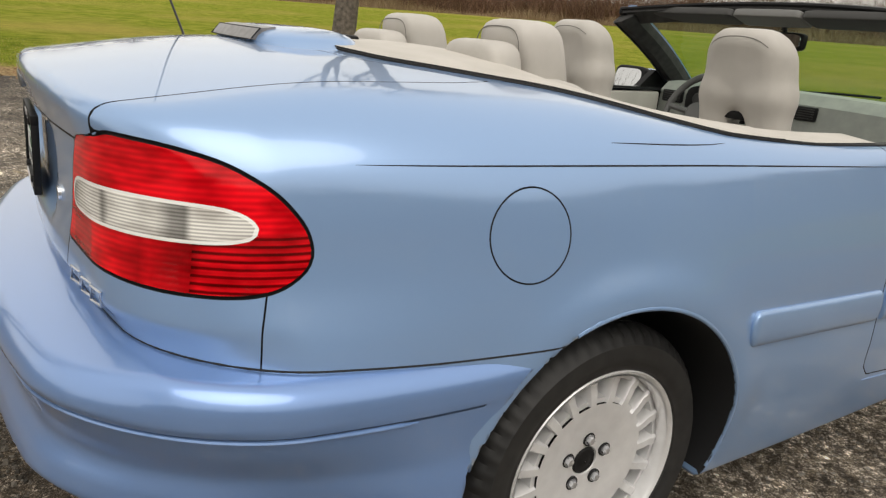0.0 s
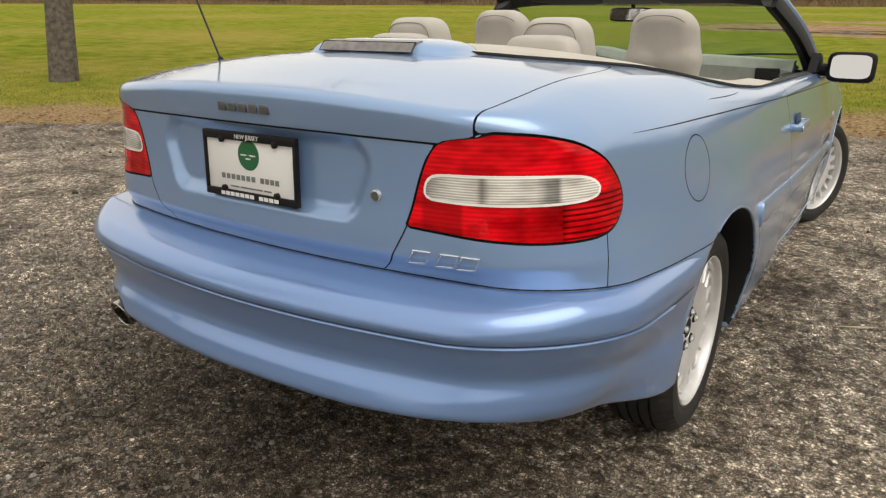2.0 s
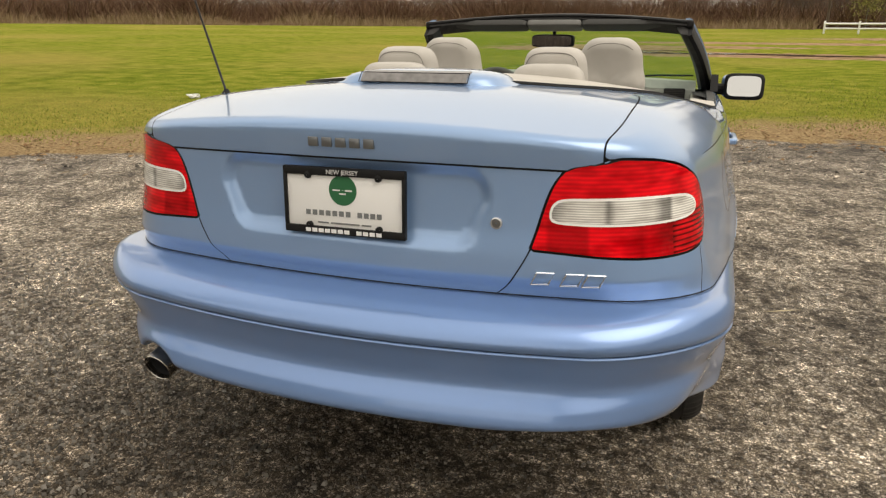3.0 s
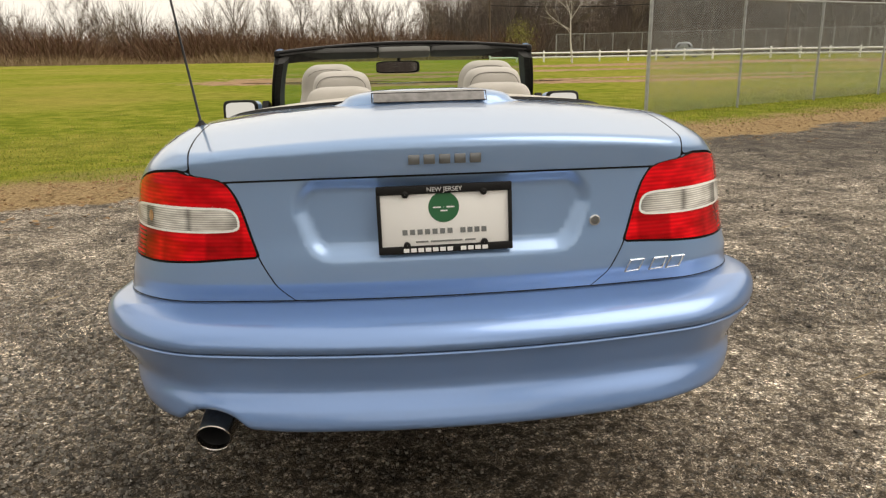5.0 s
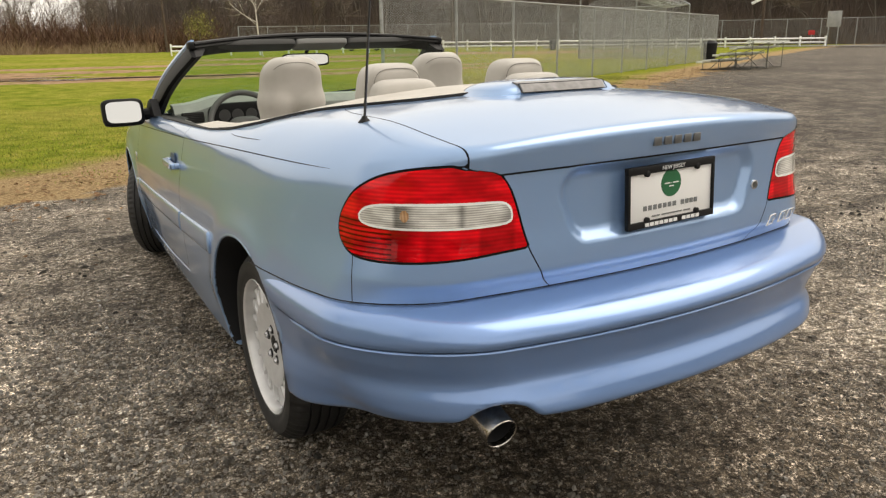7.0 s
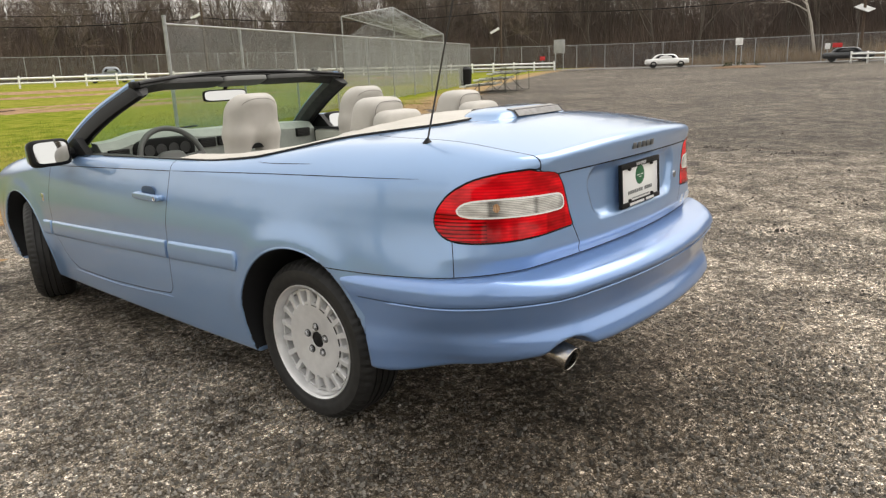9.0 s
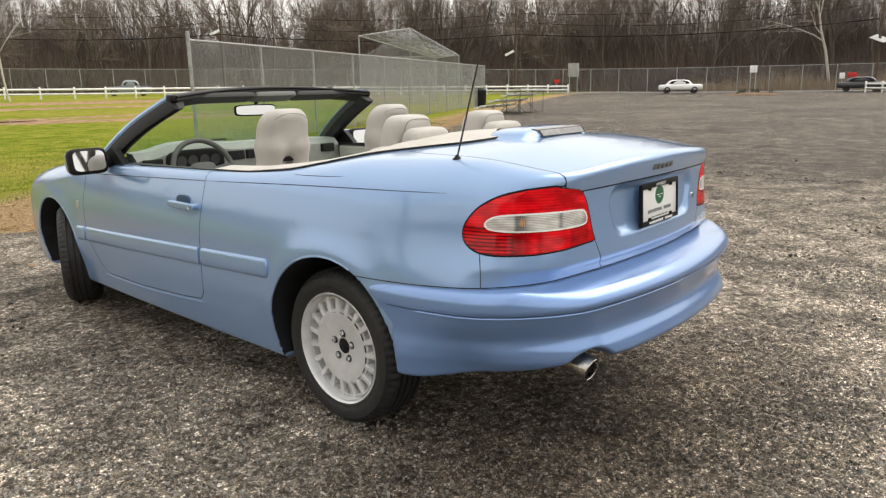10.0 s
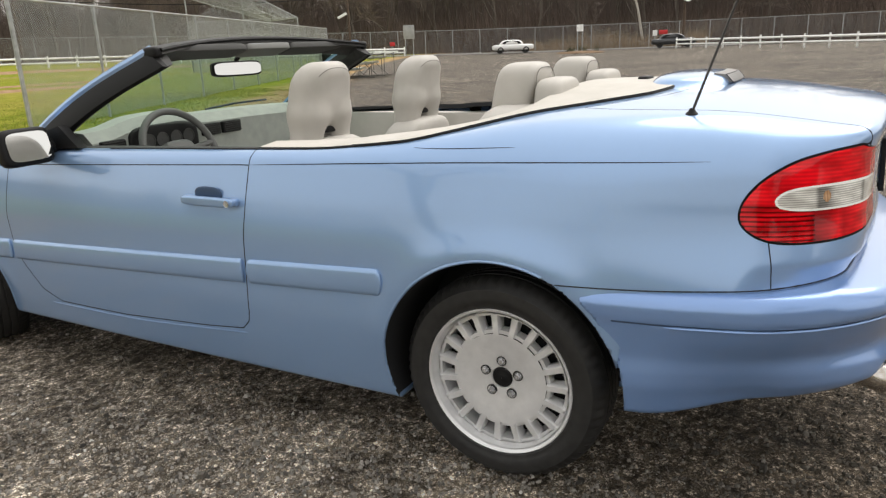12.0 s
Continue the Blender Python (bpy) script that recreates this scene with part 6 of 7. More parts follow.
# the tree beside the lot, forked above head height
near = tree(3, "tall bare tree with grey bark at the edge of the grass", height=12.5, r0=0.235, fork=9, levels=3, twigs=9, first=0.3, twig_w=0.006, spread=0.6, trunk_sides=18)
near.matrix_basis = Matrix.Translation(on_ground(-10.8, 4.5))
near3 = copy_thing(near, Matrix.Translation(on_ground(-12, -7)) @ Matrix.Rotation(4.0, 4, "Z"))
near4 = copy_thing(near, Matrix.Translation(on_ground(6.5, -12.0)) @ Matrix.Rotation(2.0, 4, "Z"))
for t in (near, near3, near4):
    tagged(t, group="trees beside the lot")

kinds = [tree(20 + k, "bare grey-brown winter tree in the far wood", height=h, r0=r, fork=9, levels=2, twigs=tw, first=0.2, twig_w=0.014, spread=sp, trunk_sides=7)
         for k, (h, r, tw, sp) in enumerate(((15, 0.16, 40, 0.5), (18, 0.2, 40, 0.45), (13, 0.13, 44, 0.6), (20, 0.19, 38, 0.42)))]
birch = tree(31, "pale-barked leaning tree at the edge of the wood", PALE, height=17, r0=0.2, fork=6, levels=2, twigs=14, first=0.4, twig_w=0.02, trunk_sides=8)
birch.matrix_basis = Matrix.Translation(on_ground(94, 21)) @ Matrix.Rotation(radians(-14), 4, "Y")
rt = random.Random(5)
first_used = set()
for k in range(250):
    az = -100 + 215 * (k + rt.random()) / 250
    open_side = az < 12
    d = rt.uniform(104, 150) if open_side else rt.uniform(98, 135)
    if open_side and rt.random() < 0.12:
        continue
    x, y = d * math.sin(radians(az)), d * math.cos(radians(az))
    tall = (0.5 if az < -4 else 0.62 if az < 10 else 0.92 if az < 40 else 1.05) * rt.uniform(0.8, 1.2)
    i = rt.randrange(4)
    m = Matrix.Translation(on_ground(x, y)) @ Matrix.Rotation(rt.uniform(0, 6.28), 4, "Z") @ Matrix.Scale(tall, 4)
    if i not in first_used:
        first_used.add(i)
        kinds[i].matrix_basis = m
        tagged(kinds[i], group="trees of the far wood")
    else:
        c = copy_thing(kinds[i], Matrix.Translation(on_ground(x, y)) @ Matrix.Rotation(rt.uniform(0, 6.28), 4, "Z"))
        c.scale = (tall, tall, tall)

lone = copy_thing(birch, Matrix.Translation(on_ground(16.6, 60)) @ Matrix.Scale(0.42, 4))
tagged(lone, "small bare tree beside the white rail fence", "tree")
lone.scale = (0.42, 0.42, 0.42)

# undergrowth: upright stems in their thousands
def brush(name, az0, az1, d0, d1, count, h0, h1, stops, label, w=0.03, lean=0.25):
    P, F = [], []
    r = np.random.default_rng(len(name) + int(abs(az0)))
    for _ in range(count):
        az, d = radians(r.uniform(az0, az1)), r.uniform(d0, d1)
        x, y = d * math.sin(az), d * math.cos(az)
        n = 0.35 + 1.3 * max(0.0, 0.5 + noise.noise((x * 0.11, y * 0.11, 2)))
        h = r.uniform(h0, h1) * n
        z0 = float(rise(np.array(x), np.array(y))) - 0.1
        lx, ly = r.normal(0, lean) * h, r.normal(0, lean) * h
        ca, sa = math.cos(az), math.sin(az)
        b, ww = len(P), w * r.uniform(0.6, 1.6)
        P += [(x - ww * ca, y + ww * sa, z0), (x + ww * ca, y - ww * sa, z0), (x + lx, y + ly, z0 + h)]
        F.append((b, b + 1, b + 2))
    return soup(name, P, F, island_mat(name + "_stems", stops, 0.95, 0.1), label, "brush")


RUST = [(0, (0.045, 0.026, 0.019)), (0.5, (0.115, 0.062, 0.040)), (0.85, (0.19, 0.115, 0.072)), (1, (0.29, 0.21, 0.135))]
brush("field_brush", -108, 12, 92, 108, 80000, 1.0, 4.2, RUST, "rust-brown winter brush along the far field", 0.026, 0.75)
brush("reeds", -75, 8, 88, 93, 16000, 0.4, 1.5, [(0, (0.15, 0.10, 0.06)), (0.6, (0.24, 0.17, 0.105)), (1, (0.36, 0.27, 0.17))], "pale dry reeds in front of the brush", 0.02, 0.6)
brush("wood_undergrowth", 8, 114, 96, 132, 70000, 1.2, 5.5, [(0, (0.06, 0.047, 0.040)), (0.6, (0.115, 0.088, 0.072)), (1, (0.20, 0.155, 0.125))], "dark tangled undergrowth of the wood", 0.03, 0.3)
brush("pale_reeds", 68, 82, 92, 97, 4000, 0.8, 2.4, [(0, (0.2, 0.15, 0.10)), (1, (0.36, 0.28, 0.19))], "pale reeds behind the far fence", 0.02, 0.3)
FAR_WOOD = [(0, (0.085, 0.069, 0.061)), (1, (0.175, 0.142, 0.123))]
brush("distant_wood", -110, 38, 150, 185, 34000, 3.0, 9.5, FAR_WOOD, "grey-brown mass of the distant wood", 0.045, 0.4)
brush("distant_middle_wood", 4, 40, 134, 160, 24000, 5.0, 15.0, FAR_WOOD, "grey-brown mass of the wood behind the field", 0.045, 0.14)
# these two woods stand out of view, added to darken the car's reflections
brush("wood_behind", 120, 160, 62, 80, 12000, 3.0, 10.0, FAR_WOOD, "grey-brown wood added out of view to darken reflections", 0.05, 0.14)
brush("wood_beyond_road", 196, 250, 62, 80, 18000, 3.0, 11.0, FAR_WOOD, "unseen grey-brown wood added behind the lot for dark reflections", 0.05, 0.14)
brush("distant_tall_wood", 38, 122, 136, 165, 60000, 6.0, 19.0, FAR_WOOD, "grey-brown mass of the tall distant wood", 0.045, 0.14)


# ---- fences ----
GALV = vary(mat("galvanised_steel", (0.36, 0.37, 0.37), 0.45, 0.6), 8, (0.28, 0.29, 0.29), (0.42, 0.43, 0.43))
RAIL_WHITE = vary(mat("white_vinyl", (0.78, 0.78, 0.76), 0.5), 3, (0.68, 0.68, 0.66), (0.82, 0.82, 0.8))


def mesh_wires(bm, a, b, h0, h1, pitch, w):
    """Woven wires between two posts: two sets of straight slanted slivers."""
    a, b = Vector(a), Vector(b)
    run = (b - a)
    length, hgt = run.length, h1 - h0
    u = run.normalized()
    side = Vector((-u.y, u.x, 0)).normalized()
    n = int((length + hgt) / pitch)
    for s in (1, -1):
        for k in range(-int(hgt / pitch), int(length / pitch) + 1):
            s0, s1 = k * pitch, k * pitch + hgt
            t0, t1 = max(0, -s0), hgt - max(0, s1 - length)
            if t1 <= t0:
                continue
            ends = []
            for t in (t0, t1):
                along = s0 + t
                if s < 0:
                    along = length - along
                ends.append(a + u * along + Vector((0, 0, h0 + t)))
            d = (ends[1] - ends[0]).normalized()
            n1 = d.cross(side).normalized()
            ring = [[bm.verts.new(e + w * (math.cos(q) * side + math.sin(q) * n1)) for q in (0, 2.09, 4.19)] for e in ends]
            for i in range(3):
                bm.faces.new((ring[0][i], ring[0][(i + 1) % 3], ring[1][(i + 1) % 3], ring[1][i]))


def chain_fence(label, pts, height, pitch, wire, post_r, tall_first=0.0):
    fence = tagged(new("chain_link_fence"), label, "fence")
    for k, p in enumerate(pts):
        bm = bmesh.new()
        h = height + (tall_first if k == 0 else 0.0)
        tube(bm, [Vector(p) + Vector((0, 0, -0.1)), Vector(p) + Vector((0, 0, h))], post_r * (1.35 if k == 0 else 1), 8)
        part("post", bm, GALV, fence)
    for a, b in zip(pts, pts[1:]):
        bm = bmesh.new()
        tube(bm, [Vector(a) + Vector((0, 0, height - 0.03)), Vector(b) + Vector((0, 0, height - 0.03))], post_r * 0.75, 6)
        part("top_rail", bm, GALV, fence)
        bm = bmesh.new()
        mesh_wires(bm, a, b, 0.03, height - 0.03, pitch, wire)
        part("wire_mesh", bm, GALV, fence, "woven wire mesh")
    return fence


# yellow-green bush at the end of the rails
P, F = [], []
rb = np.random.default_rng(12)
for _ in range(1500):
    c, r = np.array([16.5, 84.0, 0]), rb.normal(0, 1, 3)
    c = c + r * [0.9, 0.9, 0.8] + [0, 0, 2.9 + float(rise(np.array(16.5), np.array(84.0)))]
    a, b = rb.normal(0, 0.09, 3), rb.normal(0, 0.09, 3)
    n = len(P)
    P += [tuple(c), tuple(c + a), tuple(c + b)]
    F.append((n, n + 1, n + 2))
bush = tagged(new("bush"), "yellow-green leafy bush at the edge of the field", "bush")
me = bpy.data.meshes.new("foliage")
me.from_pydata(P, [], F)
me.materials.append(island_mat("yellow_leaf", [(0, (0.10, 0.10, 0.025)), (1, (0.26, 0.23, 0.06))]))
new("foliage", me).parent = bush
bm = bmesh.new()
tube(bm, [on_ground(16.5, 84, -0.1), on_ground(16.45, 84, 1.4), on_ground(16.6, 84.1, 2.8)], [0.07, 0.05, 0.03], 7)
part("trunk", bm, BARK, bush)

FENCE = [on_ground(5.36 + 2.66 * k, 12.05 + 1.32 * k) for k in range(11)]
chain_fence("grey chain-link fence beside the ball field", FENCE, 2.38, 0.058, 0.0031, 0.03, 0.14)
far = [on_ground(90 * math.sin(radians(a)), 90 * math.cos(radians(a))) for a in np.arange(14, 100, 2.2)]
chain_fence("long grey chain-link fence behind the road", far, 2.9, 0.16, 0.004, 0.045)


def rail_fence(label, pts):
    fence = tagged(new("rail_fence"), label, "fence", "white rail fences")
    for p in pts:
        bm = bmesh.new()
        box(bm, Vector(p) + Vector((-0.07, -0.07, -0.1)), Vector(p) + Vector((0.07, 0.07, 1.05)), 0.01)
        part("post", bm, RAIL_WHITE, fence)
    for a, b in zip(pts, pts[1:]):
        for h in (0.42, 0.82):
            bm = bmesh.new()
            tube(bm, [Vector(a) + Vector((0, 0, h)), Vector(b) + Vector((0, 0, h))], 0.085, 4)
            part("rail", bm, RAIL_WHITE, fence)


def along(pts, step):
    out = []
    for a, b in zip(pts, pts[1:]):
        a, b = Vector(a), Vector(b)
        n = max(1, round((b - a).length / step))
        out += [a.lerp(b, k / n) for k in range(n)]
    out.append(Vector(pts[-1]))
    return [on_ground(p.x, p.y) for p in out]


rail_fence("white two-rail fence round the ball field", along([(10.5, 68), (23, 64), (50, 57.5), (70, 43)], 2.6))
rail_fence("white two-rail fence beside the road", along([(74, 13.2), (54, -4)], 2.6))

# road behind the lot
P, F = [], []
for a in np.arange(38, 112, 1.0):
    for d in (80.0, 86.5):
        p = on_ground(d * math.sin(radians(a)), d * math.cos(radians(a)), 0.05)
        P.append(tuple(p))
F = [(2 * k, 2 * k + 1, 2 * k + 3, 2 * k + 2) for k in range(len(P) // 2 - 1)]
me = bpy.data.meshes.new("road")
me.from_pydata(P, [], F)
me.materials.append(vary(mat("pale_asphalt", (0.2, 0.19, 0.18), 0.9), 0.6, (0.17, 0.165, 0.155), (0.25, 0.24, 0.225)))
tagged(new("road", me), "pale grey asphalt road behind the lot", "road", kind="structure")


# ---- backstop, bleachers, bin, signs ----
def polar(az, d, z=0.0):
    """From the place where the far things are best seen."""
    p = on_ground(-2.46 + d * math.sin(radians(az)), -2.1 + d * math.cos(radians(az)))
    p.z = p.z + z
    return p


back = tagged(new("backstop"), "tall grey chain-link backstop with slanted canopy", "backstop")
D = 47.0
A, B, E2 = polar(41.7, D), polar(45.7, D + 3), polar(49.5, D - 1)
eye_z = 1.3
zt = lambda el, d: eye_z + d * math.tan(radians(el))
Bk = polar(47.7, D + 7)
tops = {"a": (A, zt(4.45, D)), "b": (B, zt(5.0, D + 3)), "c": (E2, zt(2.9, D - 1)), "a2": (A, zt(2.75, D)), "k": (Bk, zt(2.7, D + 7))}
for p, z in tops.values():
    bm = bmesh.new()
    tube(bm, [p, Vector((p.x, p.y, z))], 0.042, 8)
    part("post", bm, GALV, back)
corner = {k: Vector((p.x, p.y, z)) for k, (p, z) in tops.items()}
for a, b in (("a", "b"), ("b", "c"), ("a", "k"), ("k", "c"), ("a2", "c")):
    bm = bmesh.new()
    tube(bm, [corner[a], corner[b]], 0.028, 6)
    part("frame_bar", bm, GALV, back)


def wire_sheet(quad, n, w):
    bm = bmesh.new()
    q = [Vector(v) for v in quad]
    for s in range(2):
        for k in range(n + 1):
            t = k / n
            a = q[0].lerp(q[1], t) if s == 0 else q[0].lerp(q[3], t)
            b = q[3].lerp(q[2], t) if s == 0 else q[1].lerp(q[2], t)
            tube(bm, [a, b], w, 3, caps=False)
    return bm


for t in (0.25, 0.5, 0.75):
    for e in (("a", "b", "k", "c"), ("a", "k", "b", "c")):
        bm = bmesh.new()
        tube(bm, [corner[e[0]].lerp(corner[e[1]], t), corner[e[2]].lerp(corner[e[3]], t)], 0.018, 6)
        part("canopy_bar", bm, GALV, back)
for dz in (0.35, 0.95):
    bm = bmesh.new()
    tube(bm, [corner["c"] - Vector((0, 0, dz + 0.5)), corner["b"] - Vector((0, 0, 2.3 + dz))], 0.022, 6)
    part("frame_bar", bm, GALV, back)
part("canopy_mesh", wire_sheet([corner["a"], corner["b"], corner["c"], corner["k"]], 44, 0.005), GALV, back, "wire mesh of the canopy")
for a, b in (("a2", "c"), ("a2", "b"), ("b", "k")):
    low = [Vector((corner[k].x, corner[k].y, float(rise(np.array(corner[k].x), np.array(corner[k].y))))) for k in (a, b)]
    part("wall_mesh", wire_sheet([low[0], low[1], corner[b], corner[a]], 60, 0.006), GALV, back, "wire mesh wall")

ALU = vary(mat("weathered_aluminium", (0.6, 0.62, 0.57), 0.6), 3, (0.52, 0.55, 0.49), (0.70, 0.72, 0.66))
POST_GREY = vary(mat("dull_steel", (0.13, 0.13, 0.125), 0.6, 0.3), 6, (0.09, 0.09, 0.085), (0.18, 0.18, 0.17))
bleach = tagged(new("bleachers"), "weathered aluminium bleachers with four rows of benches", "bleachers")
# rows climb along v, benches run along u
v = Vector((0.61, -0.79, 0))
u = (Vector((0.79, 0.61, 0)) * 4.2 + v * 1.45).normalized()
o = polar(50.9, 31.5)
for row in range(4):
    for k, (dv, dz, wdt) in enumerate(((0.0, 0.30 + 0.25 * row, 0.27), (-0.34, 0.10 + 0.25 * row, 0.26))):
        if k == 1 and row == 0:
            continue
        bm = bmesh.new()
        c = o + v * (row * 0.6 + dv) + Vector((0, 0, dz))
        ring = [[bm.verts.new(p + v * sd * wdt / 2 + Vector((0, 0, h))) for sd, h in ((-1, -0.01), (1, -0.01), (1, 0.06), (-1, 0.06))] for p in (c, c + u * 4.5)]
        for i in range(4):
            bm.faces.new((ring[0][i], ring[0][(i + 1) % 4], ring[1][(i + 1) % 4], ring[1][i]))
        bm.faces.new(ring[0][::-1])
        bm.faces.new(ring[1])
        bmesh.ops.recalc_face_normals(bm, faces=bm.faces)
        part("bench" if k == 0 else "footboard", bm, ALU, bleach)
for k in range(3):
    c = o + u * (0.35 + 1.9 * k)
    for a, b in (((0.0, -0.02), (0.0, 0.31)), ((0.6, -0.02), (0.6, 0.56)), ((1.2, -0.02), (1.2, 0.81)), ((1.8, -0.02), (1.8, 1.06)), ((-0.1, 0.03), (1.8, 0.03)), ((0.0, 0.28), (1.8, 1.03)), ((0.25, 0.03), (0.95, 0.7)), ((0.9, 0.6), (1.5, 0.03))):
        bm = bmesh.new()
        tube(bm, [c + v * a[0] + Vector((0, 0, a[1])), c + v * b[0] + Vector((0, 0, b[1]))], 0.015, 6)
        part("frame_bar", bm, POST_GREY, bleach)
bin_ = tagged(new("rubbish_bin"), "black round rubbish bin beside the fence", "bin", "rubbish bins")
bin_.matrix_basis = Matrix.Translation(on_ground(30.55, 24.45))
bm = bmesh.new()
lathe(bm, [(0, 0.001), (0, 0.31), (0.85, 0.36), (0.87, 0.36)], 20, axis="z")
part("drum", bm, BLACK, bin_)
bm = bmesh.new()
lathe(bm, [(0.86, 0.375), (0.93, 0.36), (1.06, 0.2), (1.08, 0.001)], 20, axis="z")
part("lid", bm, BLACK, bin_)
copy_thing(bin_, Matrix.Translation(on_ground(45.5, 56.5)))


def signpost(p, w, h, top, m, label, legs=2, category="sign"):
    s = tagged(new("sign"), label, category)
    s.matrix_basis = Matrix.Translation(p) @ Matrix.Rotation(-math.atan2(p.x + 2.4, p.y + 2), 4, "Z")
    bm = bmesh.new()
    box(bm, (-w / 2, -0.03, top - h), (w / 2, 0.0, top), 0.01)
    part("board", bm, m, s)
    for x in ((-w * 0.35, w * 0.35) if legs == 2 else (0,)):
        bm = bmesh.new()
        tube(bm, [(x, 0.03, -0.1), (x, 0.03, top - 0.05)], 0.05, 6)
        part("leg", bm, GALV, s)
    return s


SIGN = vary(mat("grey_sign", (0.3, 0.31, 0.3), 0.5), 2, (0.26, 0.27, 0.26), (0.36, 0.36, 0.35))
signpost(polar(58.5, 84), 1.25, 1.5, 3.4, SIGN, "pale grey notice board on two posts beside the road")
signpost(polar(71.5, 71), 0.62, 0.62, 2.6, RAIL_WHITE, "white notice board on wooden posts in a planted island")
REDP = mat("red_sign", (0.5, 0.02, 0.02), 0.5)
signpost(polar(57.2, 86), 0.6, 0.45, 1.6, REDP, "small red sign beside the road", 1)
signpost(polar(77.8, 86), 0.9, 0.45, 1.9, REDP, "small red sign on the far fence", 1)
signpost(polar(77.2, 86), 0.5, 0.6, 1.9, RAIL_WHITE, "small white sign on the far fence", 1)
P, F = [], []
c = polar(71.5, 71)
island = bmesh.new()
bmesh.ops.create_uvsphere(island, u_segments=24, v_segments=8, radius=1)
bmesh.ops.transform(island, matrix=Matrix.Translation(c) @ Matrix.Diagonal((1.6, 2.4, 0.22, 1)), verts=island.verts)
tagged(part("planted_island", island, vary(mat("mulch", (0.2, 0.12, 0.07), 0.95), 5, (0.10, 0.06, 0.035), (0.28, 0.18, 0.10))), "low island of brown mulch round the notice board", "island")
for k in range(5):
    sh = tagged(new("shrub"), "low dark shrub on the mulch island", "shrub", "shrubs on the island")
    bmx = []
    fx = []
    q0 = c + Vector((rt.uniform(-1.2, 1.2), rt.uniform(-1.9, 1.9), 0.1))
    for _ in range(160):
        b = len(bmx)
        p = q0 + Vector((rt.gauss(0, 0.22), rt.gauss(0, 0.22), abs(rt.gauss(0.2, 0.14))))
        w1, w2 = Vector((rt.gauss(0, 0.05), rt.gauss(0, 0.05), rt.gauss(0, 0.05))), Vector((rt.gauss(0, 0.05), rt.gauss(0, 0.05), rt.gauss(0, 0.05)))
        bmx += [tuple(p), tuple(p + w1), tuple(p + w2)]
        fx.append((b, b + 1, b + 2))
    me = bpy.data.meshes.new("foliage")
    me.from_pydata(bmx, [], fx)
    me.materials.append(island_mat("shrub_leaf", [(0, (0.03, 0.04, 0.02)), (1, (0.09, 0.09, 0.04))]))
    new("foliage", me).parent = sh

# utility poles with lamps and wires
POLE = vary(mat("brown_pole", (0.08, 0.055, 0.04), 0.9), 3, (0.06, 0.042, 0.03), (0.12, 0.085, 0.06))
pole_tops = []
for az, d, h in ((10, 93, 9.5), (31.4, 93, 10), (54.0, 90, 10), (79.2, 84, 10), (104, 86, 10)):
    p = polar(az, d)
    up = tagged(new("utility_pole"), "brown wooden utility pole beside the road", "pole", "utility poles")
    up.matrix_basis = Matrix.Translation(p)
    bm = bmesh.new()
    tube(bm, [(0, 0, -0.2), (0, 0, h)], [0.16, 0.11], 8)
    part("mast", bm, POLE, up)
    bm = bmesh.new()
    box(bm, (-0.9, -0.06, h - 0.75), (0.9, 0.06, h - 0.62), 0.01)
    part("crossarm", bm, POLE, up)
    pole_tops.append(p + Vector((0, 0, h - 0.6)))
    if az in (54.0, 31.4):
        bm = bmesh.new()
        lamp_z = 4.8 if az > 50 else 7.2
        box(bm, (-0.6, -0.16, -0.14), (0.6, 0.16, 0.14), 0.03)
        bmesh.ops.transform(bm, matrix=Matrix.Translation((-0.52, 0.55, lamp_z)) @ Matrix.Rotation(radians(-az), 4, "Z") @ Matrix.Rotation(radians(-26), 4, "Y"), verts=bm.verts)
        part("lamp_head", bm, RAIL_WHITE, up, "white lamp head")
        bm = bmesh.new()
        tube(bm, [(0, 0, lamp_z + 0.1), (-0.4, 0.45, lamp_z + 0.06)], 0.03, 6)
        part("lamp_arm", bm, GALV, up)
    if az == 79.2:
        bm = bmesh.new()
        box(bm, (-1.25, -0.7, 5.05), (1.25, 0.7, 5.12), 0.01)
        bmesh.ops.rotate(bm, cent=(0, 0, 5.08), matrix=Matrix.Rotation(radians(24), 3, "X") @ Matrix.Rotation(radians(-10), 3, "Y"), verts=bm.verts)
        part("solar_panel", bm, SIGN, up, "pale solar panel on the pole")
wires = tagged(new("power_line"), "sagging black power lines between the poles", "power line")
for dz, sag in ((0.1, 0.9), (-0.9, 1.2), (-2.4, 0.8)):
    for a, b in zip(pole_tops, pole_tops[1:]):
        bm = bmesh.new()
        tube(bm, [a.lerp(b, t) + Vector((0, 0, dz - sag * 4 * t * (1 - t))) for t in np.linspace(0, 1, 13)], 0.022 if dz > -2 else 0.04, 4)
        part("wire", bm, BLACK, wires)


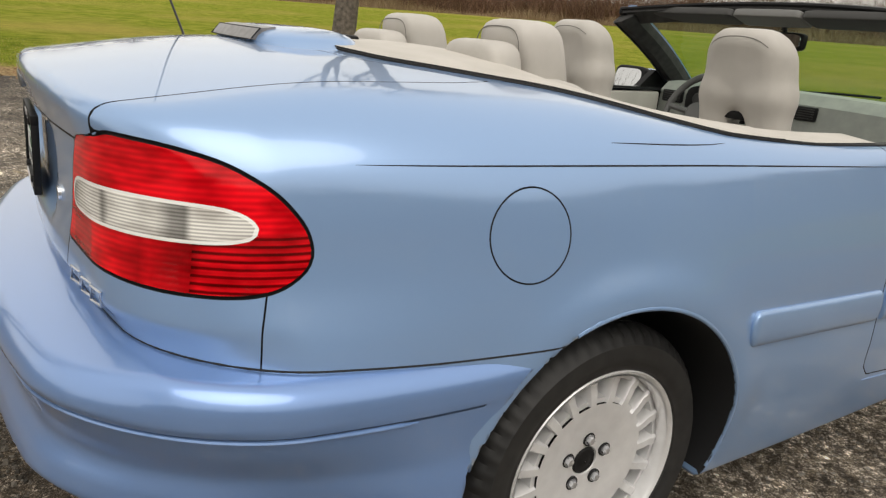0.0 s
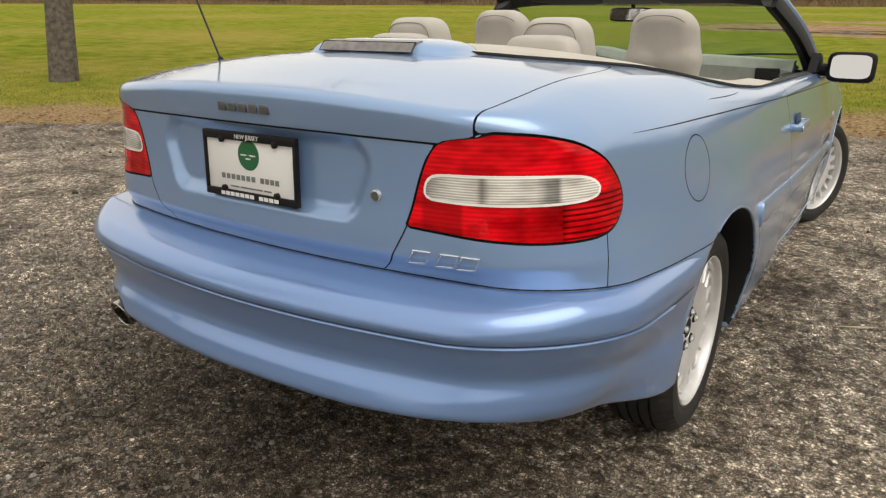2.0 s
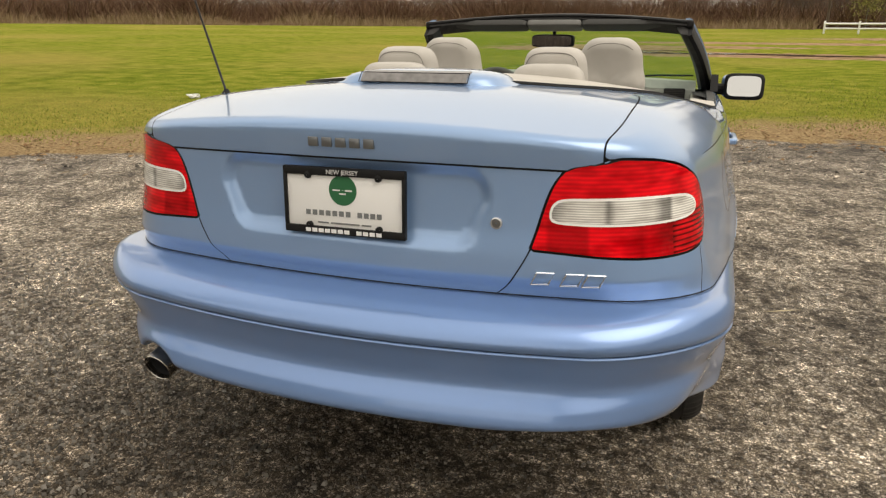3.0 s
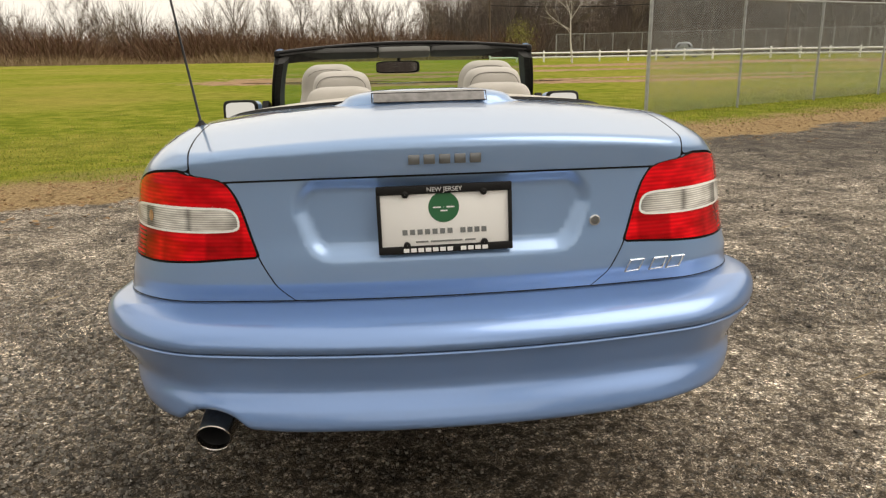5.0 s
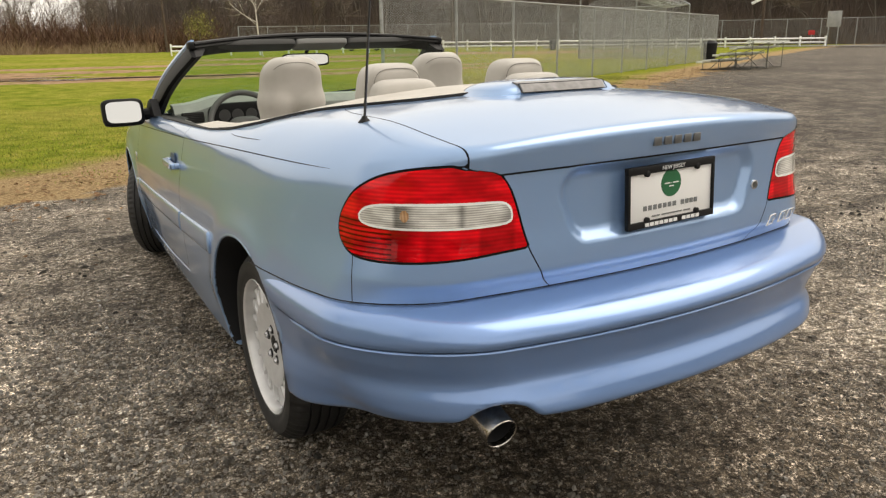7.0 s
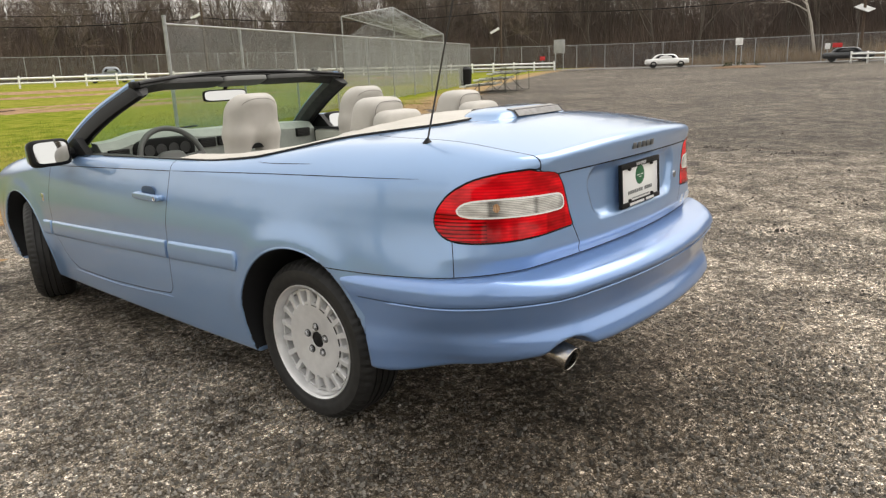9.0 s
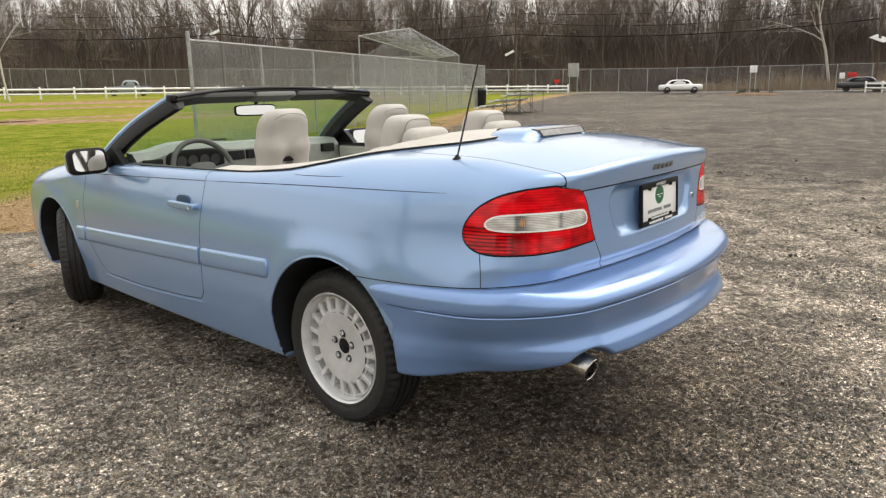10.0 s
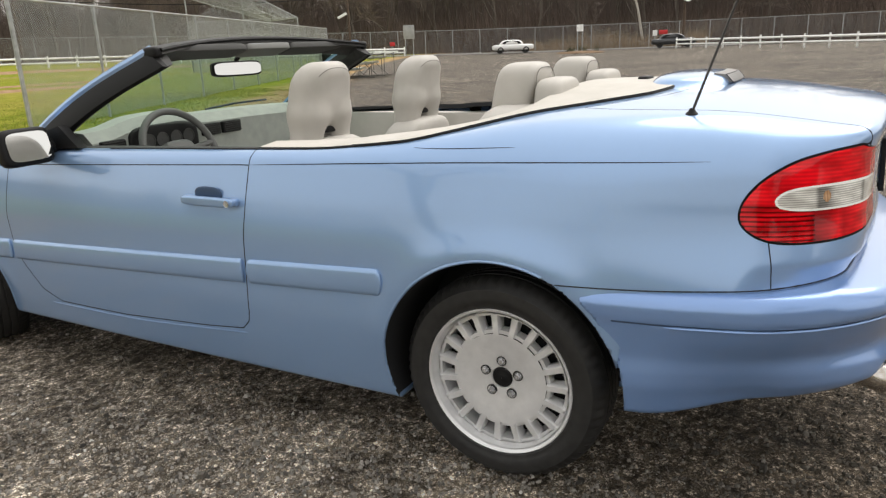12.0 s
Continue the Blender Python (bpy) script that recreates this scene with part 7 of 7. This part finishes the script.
# parked and passing cars far off
def far_car(p, turn, color, label, pickup=False):
    c = tagged(new("far_car"), label, "car")
    c.matrix_basis = Matrix.Translation(p) @ Matrix.Rotation(turn, 4, "Z")
    m = mat("far_paint", color, 0.35, 0.2, Coat_Weight=0.8)
    bm = bmesh.new()
    pillow(bm, (0, 0, 0.62), (2.3, 0.9, 0.32), 0.35)
    body = part("body", bm, m, c)
    bm = bmesh.new()
    pillow(bm, (0.25 if pickup else -0.15, 0, 1.1 if not pickup else 1.2), (0.85 if pickup else 1.25, 0.76, 0.32 if not pickup else 0.42), 0.5, 0.25)
    part("cabin", bm, m, c)
    for s in (-1, 1):
        bm = bmesh.new()
        pillow(bm, (0.25 if pickup else -0.15, s * 0.70, 1.14 if not pickup else 1.25), (0.62 if pickup else 0.95, 0.05, 0.18), 0.5, 0.25)
        part("side_window", bm, BLACK, c)
    for x in (-1.4, 1.4):
        for s in (-1, 1):
            bm = bmesh.new()
            lathe(bm, [(-0.1, 0.2), (-0.1, 0.33), (0.1, 0.33), (0.1, 0.2), (0.08, 0.01)], 20, axis="y", at=(x, s * 0.82, 0.33))
            w = part("wheel", bm, RUBBER, c)
    return c


far_car(polar(66.5, 82, 0.05), radians(-62), (0.75, 0.75, 0.74), "white saloon car on the road")
far_car(polar(78.5, 82, 0.05), radians(-76), (0.02, 0.022, 0.026), "black saloon car on the road")
far_car(polar(24.6, 82, 0.0), radians(-24), (0.22, 0.24, 0.26), "grey pickup truck on the road", True)

# long pale building beyond the field
shed = tagged(new("building"), "long low pale building beyond the field", "building")
shed.matrix_basis = Matrix.Translation(on_ground(-96, 22)) @ Matrix.Rotation(radians(12), 4, "Z")
bm = bmesh.new()
box(bm, (-4, -26, -0.5), (4, 14, 2.6), 0.02)
part("wall", bm, vary(mat("pale_cladding", (0.6, 0.6, 0.58), 0.7), 1.5, (0.5, 0.5, 0.49), (0.66, 0.66, 0.64)), shed)
bm = bmesh.new()
box(bm, (-4.4, -26.4, 2.6), (4.4, 14.4, 2.8), 0.02)
part("roof", bm, vary(mat("grey_roof", (0.25, 0.25, 0.26), 0.7), 1.0, (0.2, 0.2, 0.21), (0.3, 0.3, 0.31)), shed)
for k in range(6):
    bm = bmesh.new()
    box(bm, (4.0, -22 + 5.5 * k, 0.9), (4.06, -20 + 5.5 * k, 2.0), 0.01)
    part("window", bm, BLACK, shed)
